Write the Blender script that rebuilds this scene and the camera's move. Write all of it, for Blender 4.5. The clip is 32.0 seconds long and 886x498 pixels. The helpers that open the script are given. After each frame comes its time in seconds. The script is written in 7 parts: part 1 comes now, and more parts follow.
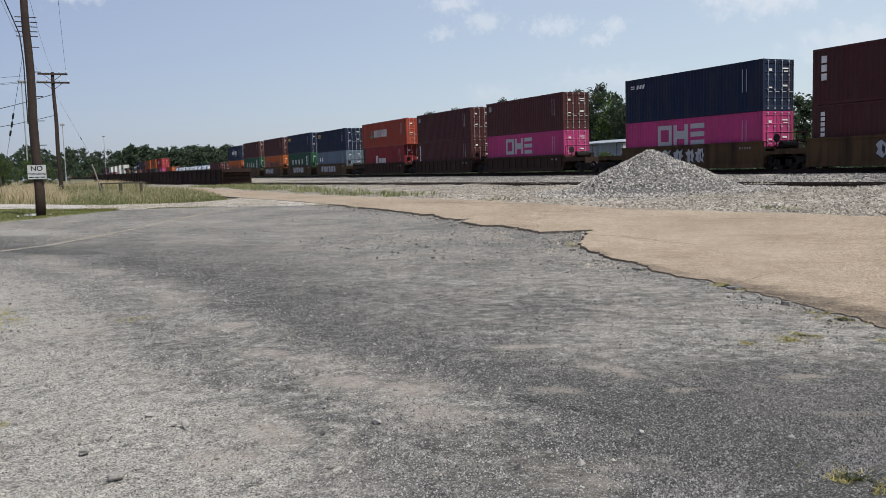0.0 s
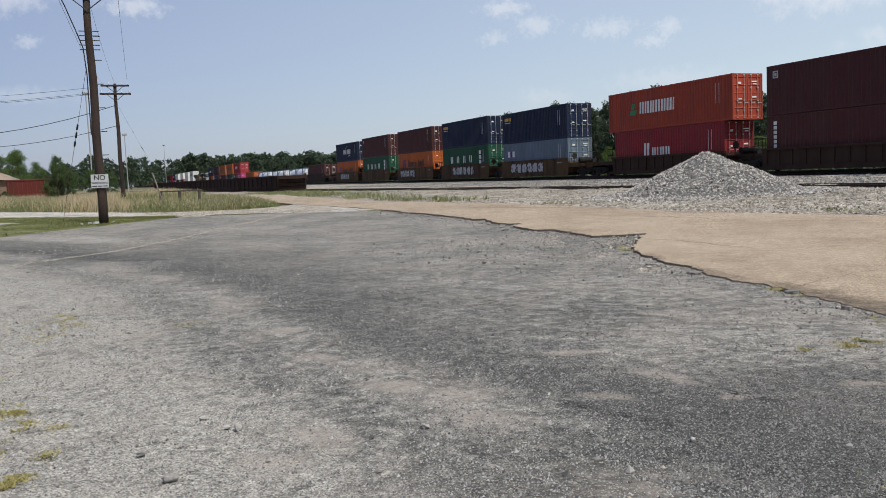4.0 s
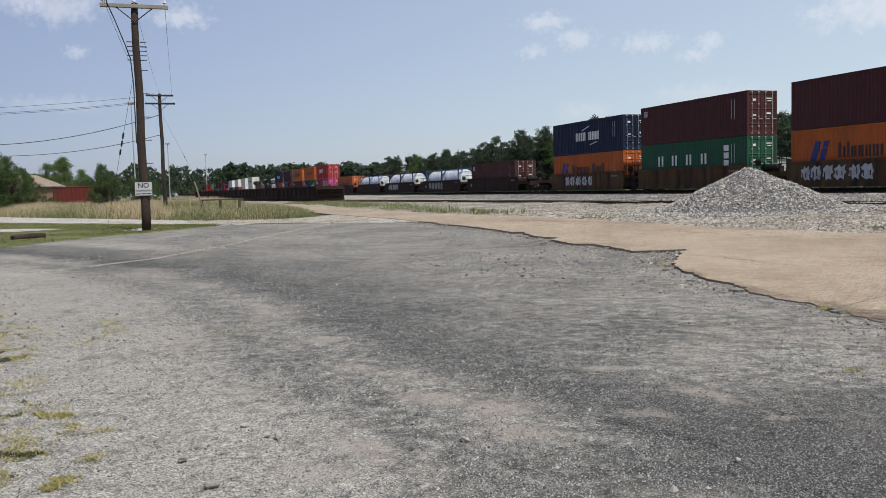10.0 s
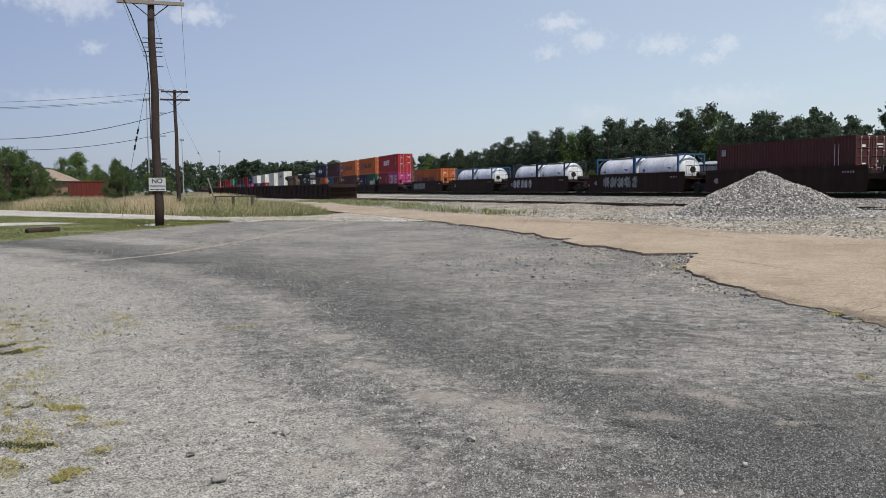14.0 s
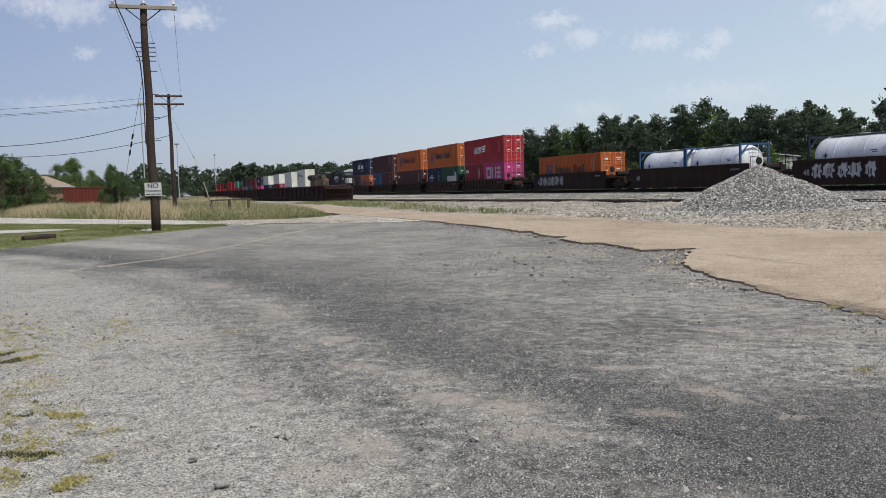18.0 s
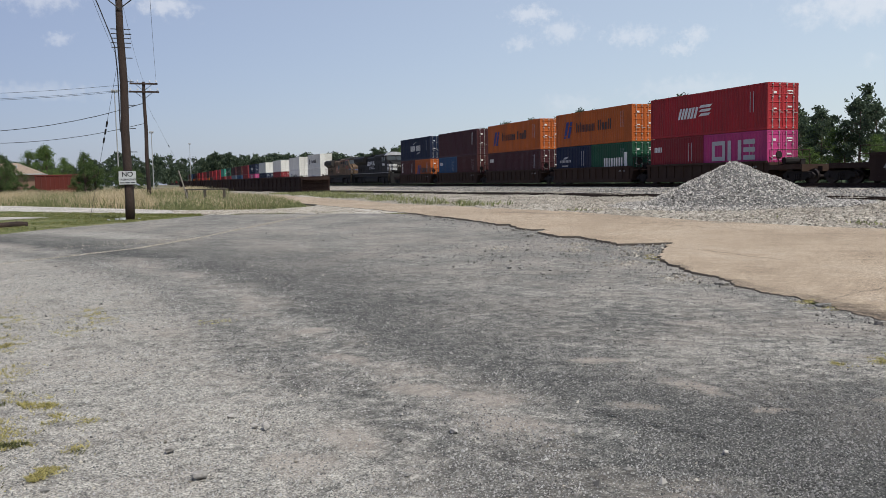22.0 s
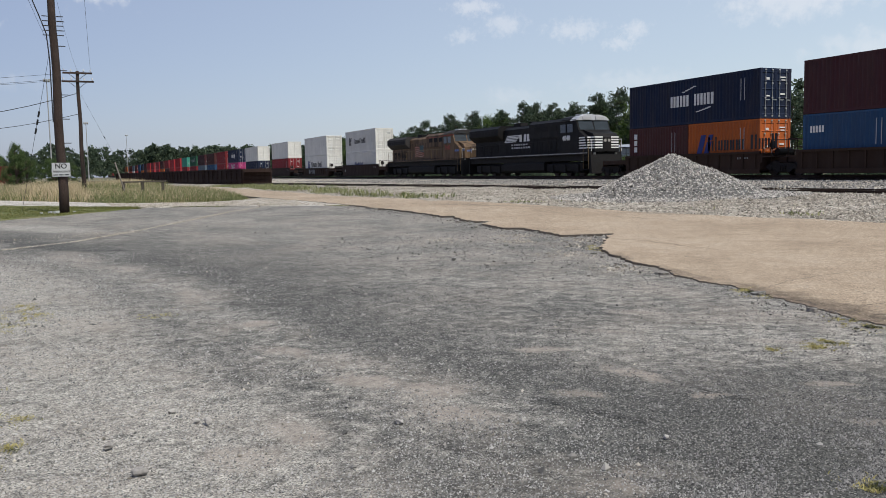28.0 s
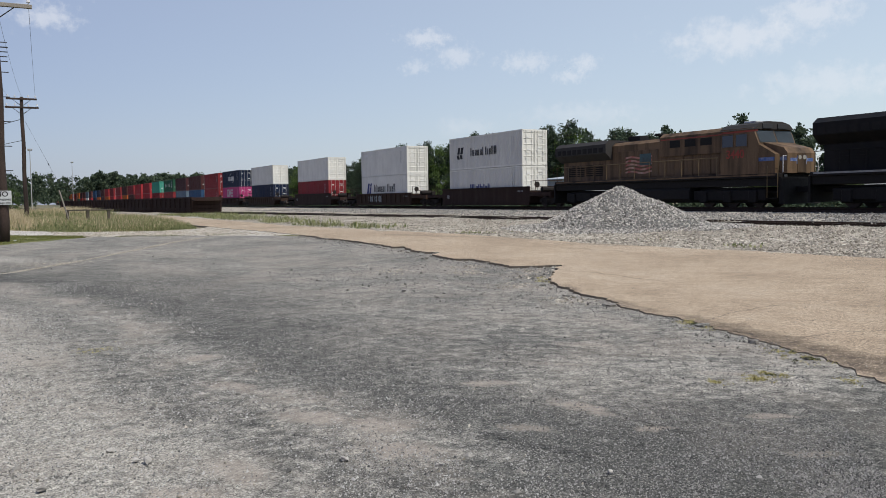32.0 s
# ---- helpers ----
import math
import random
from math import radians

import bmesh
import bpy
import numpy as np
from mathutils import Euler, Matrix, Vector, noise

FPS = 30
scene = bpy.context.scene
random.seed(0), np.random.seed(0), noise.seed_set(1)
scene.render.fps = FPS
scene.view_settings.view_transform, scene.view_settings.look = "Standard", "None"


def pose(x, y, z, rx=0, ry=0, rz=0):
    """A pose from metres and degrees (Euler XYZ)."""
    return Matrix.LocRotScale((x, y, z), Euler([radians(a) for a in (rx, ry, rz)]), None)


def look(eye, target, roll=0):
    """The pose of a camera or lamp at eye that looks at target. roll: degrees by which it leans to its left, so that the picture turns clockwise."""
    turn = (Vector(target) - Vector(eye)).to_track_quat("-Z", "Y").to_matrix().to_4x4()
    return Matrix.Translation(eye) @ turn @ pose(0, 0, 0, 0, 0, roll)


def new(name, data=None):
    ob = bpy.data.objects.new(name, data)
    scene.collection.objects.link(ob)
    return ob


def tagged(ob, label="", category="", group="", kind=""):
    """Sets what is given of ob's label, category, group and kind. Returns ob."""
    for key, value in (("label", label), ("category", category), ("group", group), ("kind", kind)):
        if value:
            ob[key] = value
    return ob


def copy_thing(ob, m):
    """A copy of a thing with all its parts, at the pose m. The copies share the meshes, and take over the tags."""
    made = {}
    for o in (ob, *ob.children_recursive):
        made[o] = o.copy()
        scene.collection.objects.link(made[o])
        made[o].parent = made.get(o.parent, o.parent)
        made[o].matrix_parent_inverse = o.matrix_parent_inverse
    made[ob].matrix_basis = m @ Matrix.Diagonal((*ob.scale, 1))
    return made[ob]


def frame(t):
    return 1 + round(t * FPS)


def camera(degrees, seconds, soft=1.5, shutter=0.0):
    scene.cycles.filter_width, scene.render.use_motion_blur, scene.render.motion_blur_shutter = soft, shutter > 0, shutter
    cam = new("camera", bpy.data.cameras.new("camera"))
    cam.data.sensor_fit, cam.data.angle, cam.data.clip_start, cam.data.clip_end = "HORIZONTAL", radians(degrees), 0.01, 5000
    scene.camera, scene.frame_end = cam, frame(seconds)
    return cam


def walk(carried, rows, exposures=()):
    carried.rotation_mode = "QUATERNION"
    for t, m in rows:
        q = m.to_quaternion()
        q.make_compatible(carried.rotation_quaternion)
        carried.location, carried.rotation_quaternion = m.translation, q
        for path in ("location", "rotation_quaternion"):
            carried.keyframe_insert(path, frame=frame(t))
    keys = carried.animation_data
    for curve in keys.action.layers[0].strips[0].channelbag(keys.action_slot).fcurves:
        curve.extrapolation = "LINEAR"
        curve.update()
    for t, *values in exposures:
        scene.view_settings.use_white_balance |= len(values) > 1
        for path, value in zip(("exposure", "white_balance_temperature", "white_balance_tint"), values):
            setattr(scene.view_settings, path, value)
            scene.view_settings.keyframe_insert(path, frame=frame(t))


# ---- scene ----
cam = camera(56.13, 32.0, soft=0.8)
PATH = [
    (0, pose(0.018, -0.007, 1.564, 84.37, 1.77, -26.19)),
    (0.5, pose(-0.008, 0.007, 1.560, 84.69, 1.82, -25.98)),
    (1, pose(-0.037, 0.034, 1.558, 84.93, 2.13, -26.13)),
    (1.5, pose(-0.018, 0.036, 1.550, 84.17, 2.47, -27.69)),
    (2, pose(0.014, 0.001, 1.561, 83.92, 3.02, -26.15)),
    (2.5, pose(0.055, -0.028, 1.554, 83.49, 2.16, -24.34)),
    (3, pose(0.050, -0.036, 1.557, 83.83, 1.44, -25.21)),
    (3.5, pose(0.041, -0.038, 1.560, 84.50, 1.89, -23.38)),
    (4, pose(0.046, -0.034, 1.568, 84.83, 2.42, -22.56)),
    (4.5, pose(0.036, -0.035, 1.562, 85.16, 2.52, -21.80)),
    (6.5, pose(0.024, -0.023, 1.562, 85.06, 1.79, -21.19)),
    (7, pose(0.022, -0.020, 1.566, 84.97, 1.50, -21.17)),
    (7.5, pose(0.019, -0.018, 1.564, 85.00, 1.40, -21.10)),
    (8, pose(0.018, -0.020, 1.564, 85.07, 1.47, -20.91)),
    (8.5, pose(0.019, -0.004, 1.561, 85.21, 1.54, -20.77)),
    (9, pose(0.017, -0.009, 1.563, 85.39, 1.57, -20.71)),
    (9.5, pose(0.019, -0.008, 1.568, 85.61, 1.78, -19.87)),
    (10, pose(0.010, -0.010, 1.568, 85.76, 1.64, -20.02)),
    (10.5, pose(0.009, -0.011, 1.565, 85.92, 1.24, -20.52)),
    (11, pose(0.003, -0.023, 1.569, 86.01, 1.09, -20.49)),
    (11.5, pose(0.005, -0.024, 1.564, 86.01, 1.00, -20.34)),
    (12, pose(0.008, -0.026, 1.566, 85.94, 1.05, -20.09)),
    (12.5, pose(0.011, -0.030, 1.566, 85.84, 1.03, -19.77)),
    (13, pose(0.010, -0.024, 1.561, 85.77, 0.82, -19.32)),
    (13.5, pose(0.013, -0.019, 1.564, 85.73, 0.82, -19.10)),
    (14, pose(0.018, -0.025, 1.566, 85.76, 0.83, -19.16)),
    (14.5, pose(0.016, -0.036, 1.567, 85.77, 1.04, -19.31)),
    (16.5, pose(0.019, -0.021, 1.571, 85.69, 1.65, -19.52)),
    (17, pose(0.015, -0.015, 1.572, 85.78, 1.84, -19.67)),
    (17.5, pose(0.006, -0.007, 1.568, 85.79, 1.87, -19.66)),
    (18, pose(0.009, -0.004, 1.570, 85.73, 1.85, -19.44)),
    (18.5, pose(0.008, -0.001, 1.572, 85.79, 2.10, -19.60)),
    (19, pose(-0.002, 0.017, 1.562, 85.71, 1.87, -20.41)),
    (19.5, pose(-0.011, 0.012, 1.563, 85.59, 1.74, -20.59)),
    (20, pose(-0.016, 0.020, 1.558, 85.21, 1.70, -21.16)),
    (20.5, pose(-0.018, 0.020, 1.565, 84.92, 1.51, -21.27)),
    (21, pose(-0.018, 0.017, 1.566, 84.98, 1.33, -21.03)),
    (21.5, pose(-0.015, 0.019, 1.566, 85.15, 1.19, -20.89)),
    (22, pose(-0.012, 0.020, 1.564, 85.16, 1.16, -21.02)),
    (22.5, pose(-0.019, 0.023, 1.565, 85.16, 1.17, -21.06)),
    (23, pose(-0.021, 0.024, 1.564, 85.10, 1.17, -20.85)),
    (23.5, pose(-0.022, 0.026, 1.567, 85.05, 1.21, -20.82)),
    (24, pose(-0.018, 0.035, 1.566, 85.10, 1.32, -20.88)),
    (24.5, pose(-0.021, 0.046, 1.567, 85.12, 1.35, -20.88)),
    (25, pose(-0.042, 0.061, 1.559, 85.27, 1.43, -20.85)),
    (25.5, pose(-0.054, 0.074, 1.565, 85.35, 1.45, -22.31)),
    (27.5, pose(-0.014, 0.023, 1.556, 84.70, 0.53, -24.18)),
    (28, pose(-0.013, 0.026, 1.551, 84.57, 1.14, -24.88)),
    (28.5, pose(-0.005, 0.024, 1.563, 84.11, 0.64, -24.50)),
    (29, pose(0.009, 0.021, 1.579, 85.98, 0.43, -25.84)),
    (29.5, pose(0.012, 0.013, 1.578, 86.48, 0.09, -28.41)),
    (30, pose(0.004, 0.017, 1.580, 86.02, 0.38, -28.16)),
    (30.5, pose(0.018, 0.025, 1.579, 86.05, 0.71, -27.83)),
    (31, pose(0.020, 0.021, 1.579, 86.41, 0.74, -28.00)),
    (31.5, pose(0.019, 0.006, 1.580, 86.51, 0.85, -28.21)),
    (32, pose(0.018, 0.005, 1.587, 86.54, 0.77, -28.15)),
]
walk(cam, PATH)

# ---- world, sun ----
world = bpy.data.worlds.new("world")
scene.world = world
world.use_nodes = True
_wn = world.node_tree
_sky = _wn.nodes.new("ShaderNodeTexSky")
_sky.sky_type = "NISHITA"
_sky.sun_disc = False
SUN_EL, SUN_AZ = 56.0, 166.0
_sky.sun_elevation, _sky.sun_rotation = radians(SUN_EL), radians(SUN_AZ)
_sky.air_density, _sky.dust_density, _sky.ozone_density = 1.0, 1.0, 1.6
_haze = _wn.nodes.new("ShaderNodeMix")
_haze.data_type = "RGBA"
_haze.inputs["Factor"].default_value = 0.55
_haze.inputs[7].default_value = (5.05, 5.68, 7.45, 1.0)
_wn.links.new(_sky.outputs["Color"], _haze.inputs[6])
# milkier and brighter towards the sun's side, as a hazy sky is
_dir = _wn.nodes.new("ShaderNodeTexCoord")
_side = _wn.nodes.new("ShaderNodeVectorMath")
_side.operation = "DOT_PRODUCT"
_side.inputs[1].default_value = (math.sin(radians(100)), math.cos(radians(100)), 0.0)
_wn.links.new(_dir.outputs["Generated"], _side.inputs[0])
_gain = _wn.nodes.new("ShaderNodeVectorMath")
_gain.operation = "MULTIPLY_ADD"
_gain.inputs[1].default_value, _gain.inputs[2].default_value = (0.54, 0.51, 0.31), (0.94, 0.95, 0.965)
_wn.links.new(_side.outputs["Value"], _gain.inputs[0])
_hazy = _wn.nodes.new("ShaderNodeVectorMath")
_hazy.operation = "MULTIPLY"
_wn.links.new(_haze.outputs[2], _hazy.inputs[0])
_wn.links.new(_gain.outputs["Vector"], _hazy.inputs[1])
_wn.links.new(_hazy.outputs["Vector"], _wn.nodes["Background"].inputs["Color"])
_wn.nodes["Background"].inputs["Strength"].default_value = 0.103
_sd = bpy.data.lights.new("sun", "SUN")
_sd.energy, _sd.angle, _sd.color = 3.7, radians(0.6), (1.0, 0.95, 0.87)
sun = new("sun", _sd)
_az, _el = radians(SUN_AZ), radians(SUN_EL)
_to_sun = Vector((math.sin(_az) * math.cos(_el), math.cos(_az) * math.cos(_el), math.sin(_el)))
sun.matrix_world = look(_to_sun * 200, (0, 0, 0))

# ---- the train's way: seconds, metres gone ----
GONE = [(0, -75.2), (2, -53.7), (4, -32.2), (6, -10.7), (8, 10.8), (10, 32.3), (12, 53.9), (14, 75.7), (16, 97.7),
        (18, 119.8), (20, 141.9), (22, 163.8), (24, 185.6), (26, 207.2), (28, 228.9), (30, 251.3), (32, 273.65)]
TRACK_X, RAIL_Z = 38.57, 0.86
SIDING_X, SIDING_Z, SIDING_TURN = 25.14, 0.66, 5.26
moving = []


# ---- materials ----
def mat(name, color, rough=0.7, metal=0.0, var=0.25, scale=3.0, fine=60.0, bump=0.15, dirt=None, dirt_amount=0.45,
        dirt_scale=0.8, streak=False, per_object=0.0, tint=None, tint_scale=0.25, obj_coords=False, spec=0.4, bump_dist=0.01):
    """A worn painted, stony or woody surface: two scales of variation, patches of dirt, fine relief."""
    m = bpy.data.materials.new(name)
    m.use_nodes = True
    nt = m.node_tree
    n, l = nt.nodes, nt.links
    b = n["Principled BSDF"]
    b.inputs["Metallic"].default_value = metal
    b.inputs["Specular IOR Level"].default_value = spec
    if obj_coords:
        tc = n.new("ShaderNodeTexCoord").outputs["Object"]
    else:
        tc = n.new("ShaderNodeNewGeometry").outputs["Position"]

    def tex(s, detail=4.0, stretch=None):
        t = n.new("ShaderNodeTexNoise")
        t.inputs["Scale"].default_value = s
        t.inputs["Detail"].default_value = detail
        if stretch:
            mp = n.new("ShaderNodeMapping")
            mp.inputs["Scale"].default_value = stretch
            l.new(tc, mp.inputs["Vector"])
            l.new(mp.outputs["Vector"], t.inputs["Vector"])
        else:
            l.new(tc, t.inputs["Vector"])
        return t.outputs["Fac"]

    def ramp(src, lo, hi):
        r = n.new("ShaderNodeMapRange")
        r.inputs["From Min"].default_value, r.inputs["From Max"].default_value = lo, hi
        l.new(src, r.inputs["Value"])
        return r.outputs["Result"]

    def mix(fac, a, c, mode="MIX"):
        x = n.new("ShaderNodeMix")
        x.data_type, x.blend_type = "RGBA", mode
        for sock, v in ((x.inputs["Factor"], fac), (x.inputs[6], a), (x.inputs[7], c)):
            if isinstance(v, (int, float)):
                sock.default_value = v
            elif isinstance(v, tuple):
                sock.default_value = (*v, 1.0)
            else:
                l.new(v, sock)
        return x.outputs[2]

    dark = tuple(c * (1 - var) for c in color)
    light = tuple(min(1.0, c * (1 + var)) for c in color)
    col = mix(ramp(tex(fine, 2.0), 0.3, 0.7), dark, light)
    col = mix(ramp(tex(scale, 5.0), 0.35, 0.7), mix(0.65, col, dark), col)
    if tint:
        col = mix(ramp(tex(tint_scale, 3.0), 0.45, 0.62), col, tint)
    if dirt:
        s = tex(dirt_scale, 6.0, (1.0, 1.0, 0.12) if streak else None)
        d = n.new("ShaderNodeMath")
        d.operation = "MULTIPLY"
        d.inputs[1].default_value = dirt_amount
        l.new(ramp(s, 0.42, 0.72), d.inputs[0])
        col = mix(d.outputs[0], col, dirt)
    if per_object:
        oi = n.new("ShaderNodeObjectInfo")
        h = n.new("ShaderNodeHueSaturation")
        r = n.new("ShaderNodeMapRange")
        r.inputs["To Min"].default_value, r.inputs["To Max"].default_value = 1 - per_object, 1 + per_object
        l.new(oi.outputs["Random"], r.inputs["Value"])
        l.new(r.outputs["Result"], h.inputs["Value"])
        l.new(col, h.inputs["Color"])
        col = h.outputs["Color"]
    l.new(col, b.inputs["Base Color"])
    rr = n.new("ShaderNodeMapRange")
    rr.inputs["To Min"].default_value, rr.inputs["To Max"].default_value = max(0.05, rough - 0.12), min(1.0, rough + 0.12)
    l.new(tex(scale * 2.3, 3.0), rr.inputs["Value"])
    l.new(rr.outputs["Result"], b.inputs["Roughness"])
    if bump:
        bp = n.new("ShaderNodeBump")
        bp.inputs["Strength"].default_value = bump
        bp.inputs["Distance"].default_value = bump_dist
        l.new(tex(fine, 3.0), bp.inputs["Height"])
        l.new(bp.outputs["Normal"], b.inputs["Normal"])
    return m


def paint(name, color, dirt=(0.06, 0.045, 0.035), amount=0.35, rough=0.6, metal=0.0):
    return mat(name, color, rough, metal, var=0.12, scale=0.9, fine=14, bump=0.05, dirt=dirt, dirt_amount=amount,
               dirt_scale=1.6, streak=True, per_object=0.10, obj_coords=True, spec=0.18)


M = {}
for _n, _c in dict(brown=(0.068, 0.021, 0.021), maroon=(0.057, 0.018, 0.022), magenta=(0.43, 0.046, 0.17), navy=(0.0075, 0.017, 0.046),
                   blue=(0.026, 0.075, 0.16), steel=(0.11, 0.155, 0.20), orange=(0.43, 0.105, 0.022), rust_orange=(0.33, 0.056, 0.030),
                   red=(0.36, 0.028, 0.035), green=(0.014, 0.080, 0.043), teal=(0.055, 0.30, 0.22), white=(0.68, 0.67, 0.62),
                   dark_red=(0.22, 0.022, 0.028), hopper_red=(0.135, 0.031, 0.024)).items():
    M[_n] = paint("paint_" + _n, _c, amount=0.14 if _n == "white" else 0.35)
M["deck_grime"] = paint("car_brown", (0.046, 0.027, 0.019), amount=0.5, rough=0.85)
M["deck_yellow"] = paint("car_yellow", (0.092, 0.056, 0.026), dirt=(0.022, 0.016, 0.013), amount=0.95, rough=0.8)
M["deck_dark"] = paint("car_dark", (0.030, 0.017, 0.014), amount=0.4, rough=0.85)
M["bogie"] = mat("bogie_steel", (0.022, 0.018, 0.016), 0.8, 0.3, var=0.3, scale=4, fine=30, obj_coords=True)
M["wheel"] = mat("wheel_steel", (0.045, 0.036, 0.032), 0.5, 0.7, var=0.3, scale=6, fine=40, obj_coords=True)
M["zinc"] = mat("bright_steel", (0.45, 0.45, 0.43), 0.45, 0.6, var=0.2, scale=3, fine=30, obj_coords=True)
M["decal_white"] = mat("decal_white", (0.72, 0.72, 0.70), 0.7, var=0.1, scale=3, fine=20, bump=0.0, dirt=(0.2, 0.17, 0.15), dirt_amount=0.35)
M["decal_navy"] = mat("decal_navy", (0.015, 0.03, 0.16), 0.6, var=0.1, bump=0.0)
M["decal_black"] = mat("decal_black", (0.02, 0.02, 0.022), 0.6, var=0.1, bump=0.0)
M["decal_grey"] = mat("decal_grey", (0.42, 0.42, 0.43), 0.7, var=0.15, bump=0.0)
M["spray_grey"] = mat("spray_grey", (0.33, 0.33, 0.33), 0.8, var=0.3, scale=2.0, fine=8, bump=0.0, dirt=(0.05, 0.045, 0.04), dirt_amount=0.8, dirt_scale=2.0)
M["spray_white"] = mat("spray_white", (0.50, 0.51, 0.52), 0.8, var=0.25, scale=2.0, fine=8, bump=0.0, dirt=(0.06, 0.05, 0.045), dirt_amount=0.6, dirt_scale=2.0)
M["spray_blue"] = mat("spray_blue", (0.07, 0.12, 0.13), 0.8, var=0.3, scale=2.0, fine=8, bump=0.0, dirt=(0.04, 0.04, 0.035), dirt_amount=0.8, dirt_scale=2.0)
M["decal_yellow"] = mat("decal_yellow", (0.65, 0.42, 0.05), 0.6, var=0.1, bump=0.0)
M["decal_green"] = mat("decal_green", (0.03, 0.20, 0.08), 0.6, var=0.1, bump=0.0)
M["decal_red"] = mat("decal_red", (0.27, 0.045, 0.03), 0.6, var=0.2, bump=0.0)
M["rail"] = mat("rail_steel", (0.055, 0.035, 0.026), 0.6, 0.6, var=0.3, scale=2, fine=40)
M["tie"] = mat("tie_wood", (0.055, 0.042, 0.034), 0.9, var=0.35, scale=2, fine=40, per_object=0.2)
M["pole_wood"] = mat("pole_wood", (0.056, 0.036, 0.028), 0.9, var=0.6, scale=2.2, fine=45, bump=0.5, dirt=(0.012, 0.009, 0.008), dirt_amount=0.85, dirt_scale=3.0, streak=True)
M["grey_wood"] = mat("grey_wood", (0.26, 0.235, 0.20), 0.9, var=0.3, scale=2.2, fine=45, bump=0.4)
M["dark_wood"] = mat("dark_wood", (0.085, 0.072, 0.055), 0.9, var=0.3, scale=2.2, fine=45, bump=0.4)
M["wire"] = mat("wire", (0.02, 0.02, 0.022), 0.6, var=0.1, bump=0.0)
M["glass_ins"] = mat("insulator", (0.55, 0.56, 0.58), 0.25, var=0.1, bump=0.0)


# the dark worn band across the lot: x, y along it; and, across it, metres, tone, dust
LANE = ((3.2, 1.0), (3.15, 4.4), (2.92, 5.6), (2.48, 6.9), (2.31, 8.1), (2.24, 9.8), (2.02, 11.7), (1.39, 14.0), (0.55, 16.6), (-0.45, 18.1), (-2.1, 20.8), (-5.0, 25.0))
LANE_TONE = ((-5.0, 0.74, 0.15), (-2.4, 0.715, 0.3), (-1.8, 0.65, 0.3), (-1.4, 0.565, 0.05), (-1.1, 0.58, 0.2), (-0.75, 0.60, 0.7), (-0.4, 0.53, 0.3),
             (-0.05, 0.42, 0.0), (0.35, 0.44, 0.0), (0.9, 0.495, 0.1), (2.0, 0.555, 0.2), (3.4, 0.59, 0.4), (6.0, 0.59, 0.4))
DUST = ((1.75, 8.42, 0.22, 0.14, 0, 0.8), (1.70, 7.0, 0.42, 0.16, -65, 0.7), (2.0, 5.75, 0.45, 0.16, -60, 0.75), (2.32, 5.3, 0.28, 0.2, -40, 0.8), (2.2, 4.7, 0.3, 0.22, -60, 0.8),
        (1.2, 4.85, 0.35, 0.2, -80, 0.7), (0.83, 4.55, 0.3, 0.22, -70, 0.6), (0.2, 9.2, 0.8, 0.25, -60, 0.5))
DUST_RIGHT = ((3.65, 6.02, 0.24, 0.12, -20, 0.8), (3.84, 4.98, 0.34, 0.11, -80, 0.9), (3.9, 4.30, 0.12, 0.07, -30, 0.95), (5.5, 7.0, 0.42, 0.14, -35, 0.7), (3.2, 4.72, 0.22, 0.1, -60, 0.7),
              (4.85, 4.07, 0.22, 0.09, -40, 0.8), (4.36, 3.36, 0.2, 0.09, -40, 0.5), (5.65, 5.24, 0.35, 0.12, -40, 0.6), (6.5, 6.3, 0.5, 0.16, -40, 0.6), (4.6, 6.4, 0.4, 0.1, -35, 0.5))


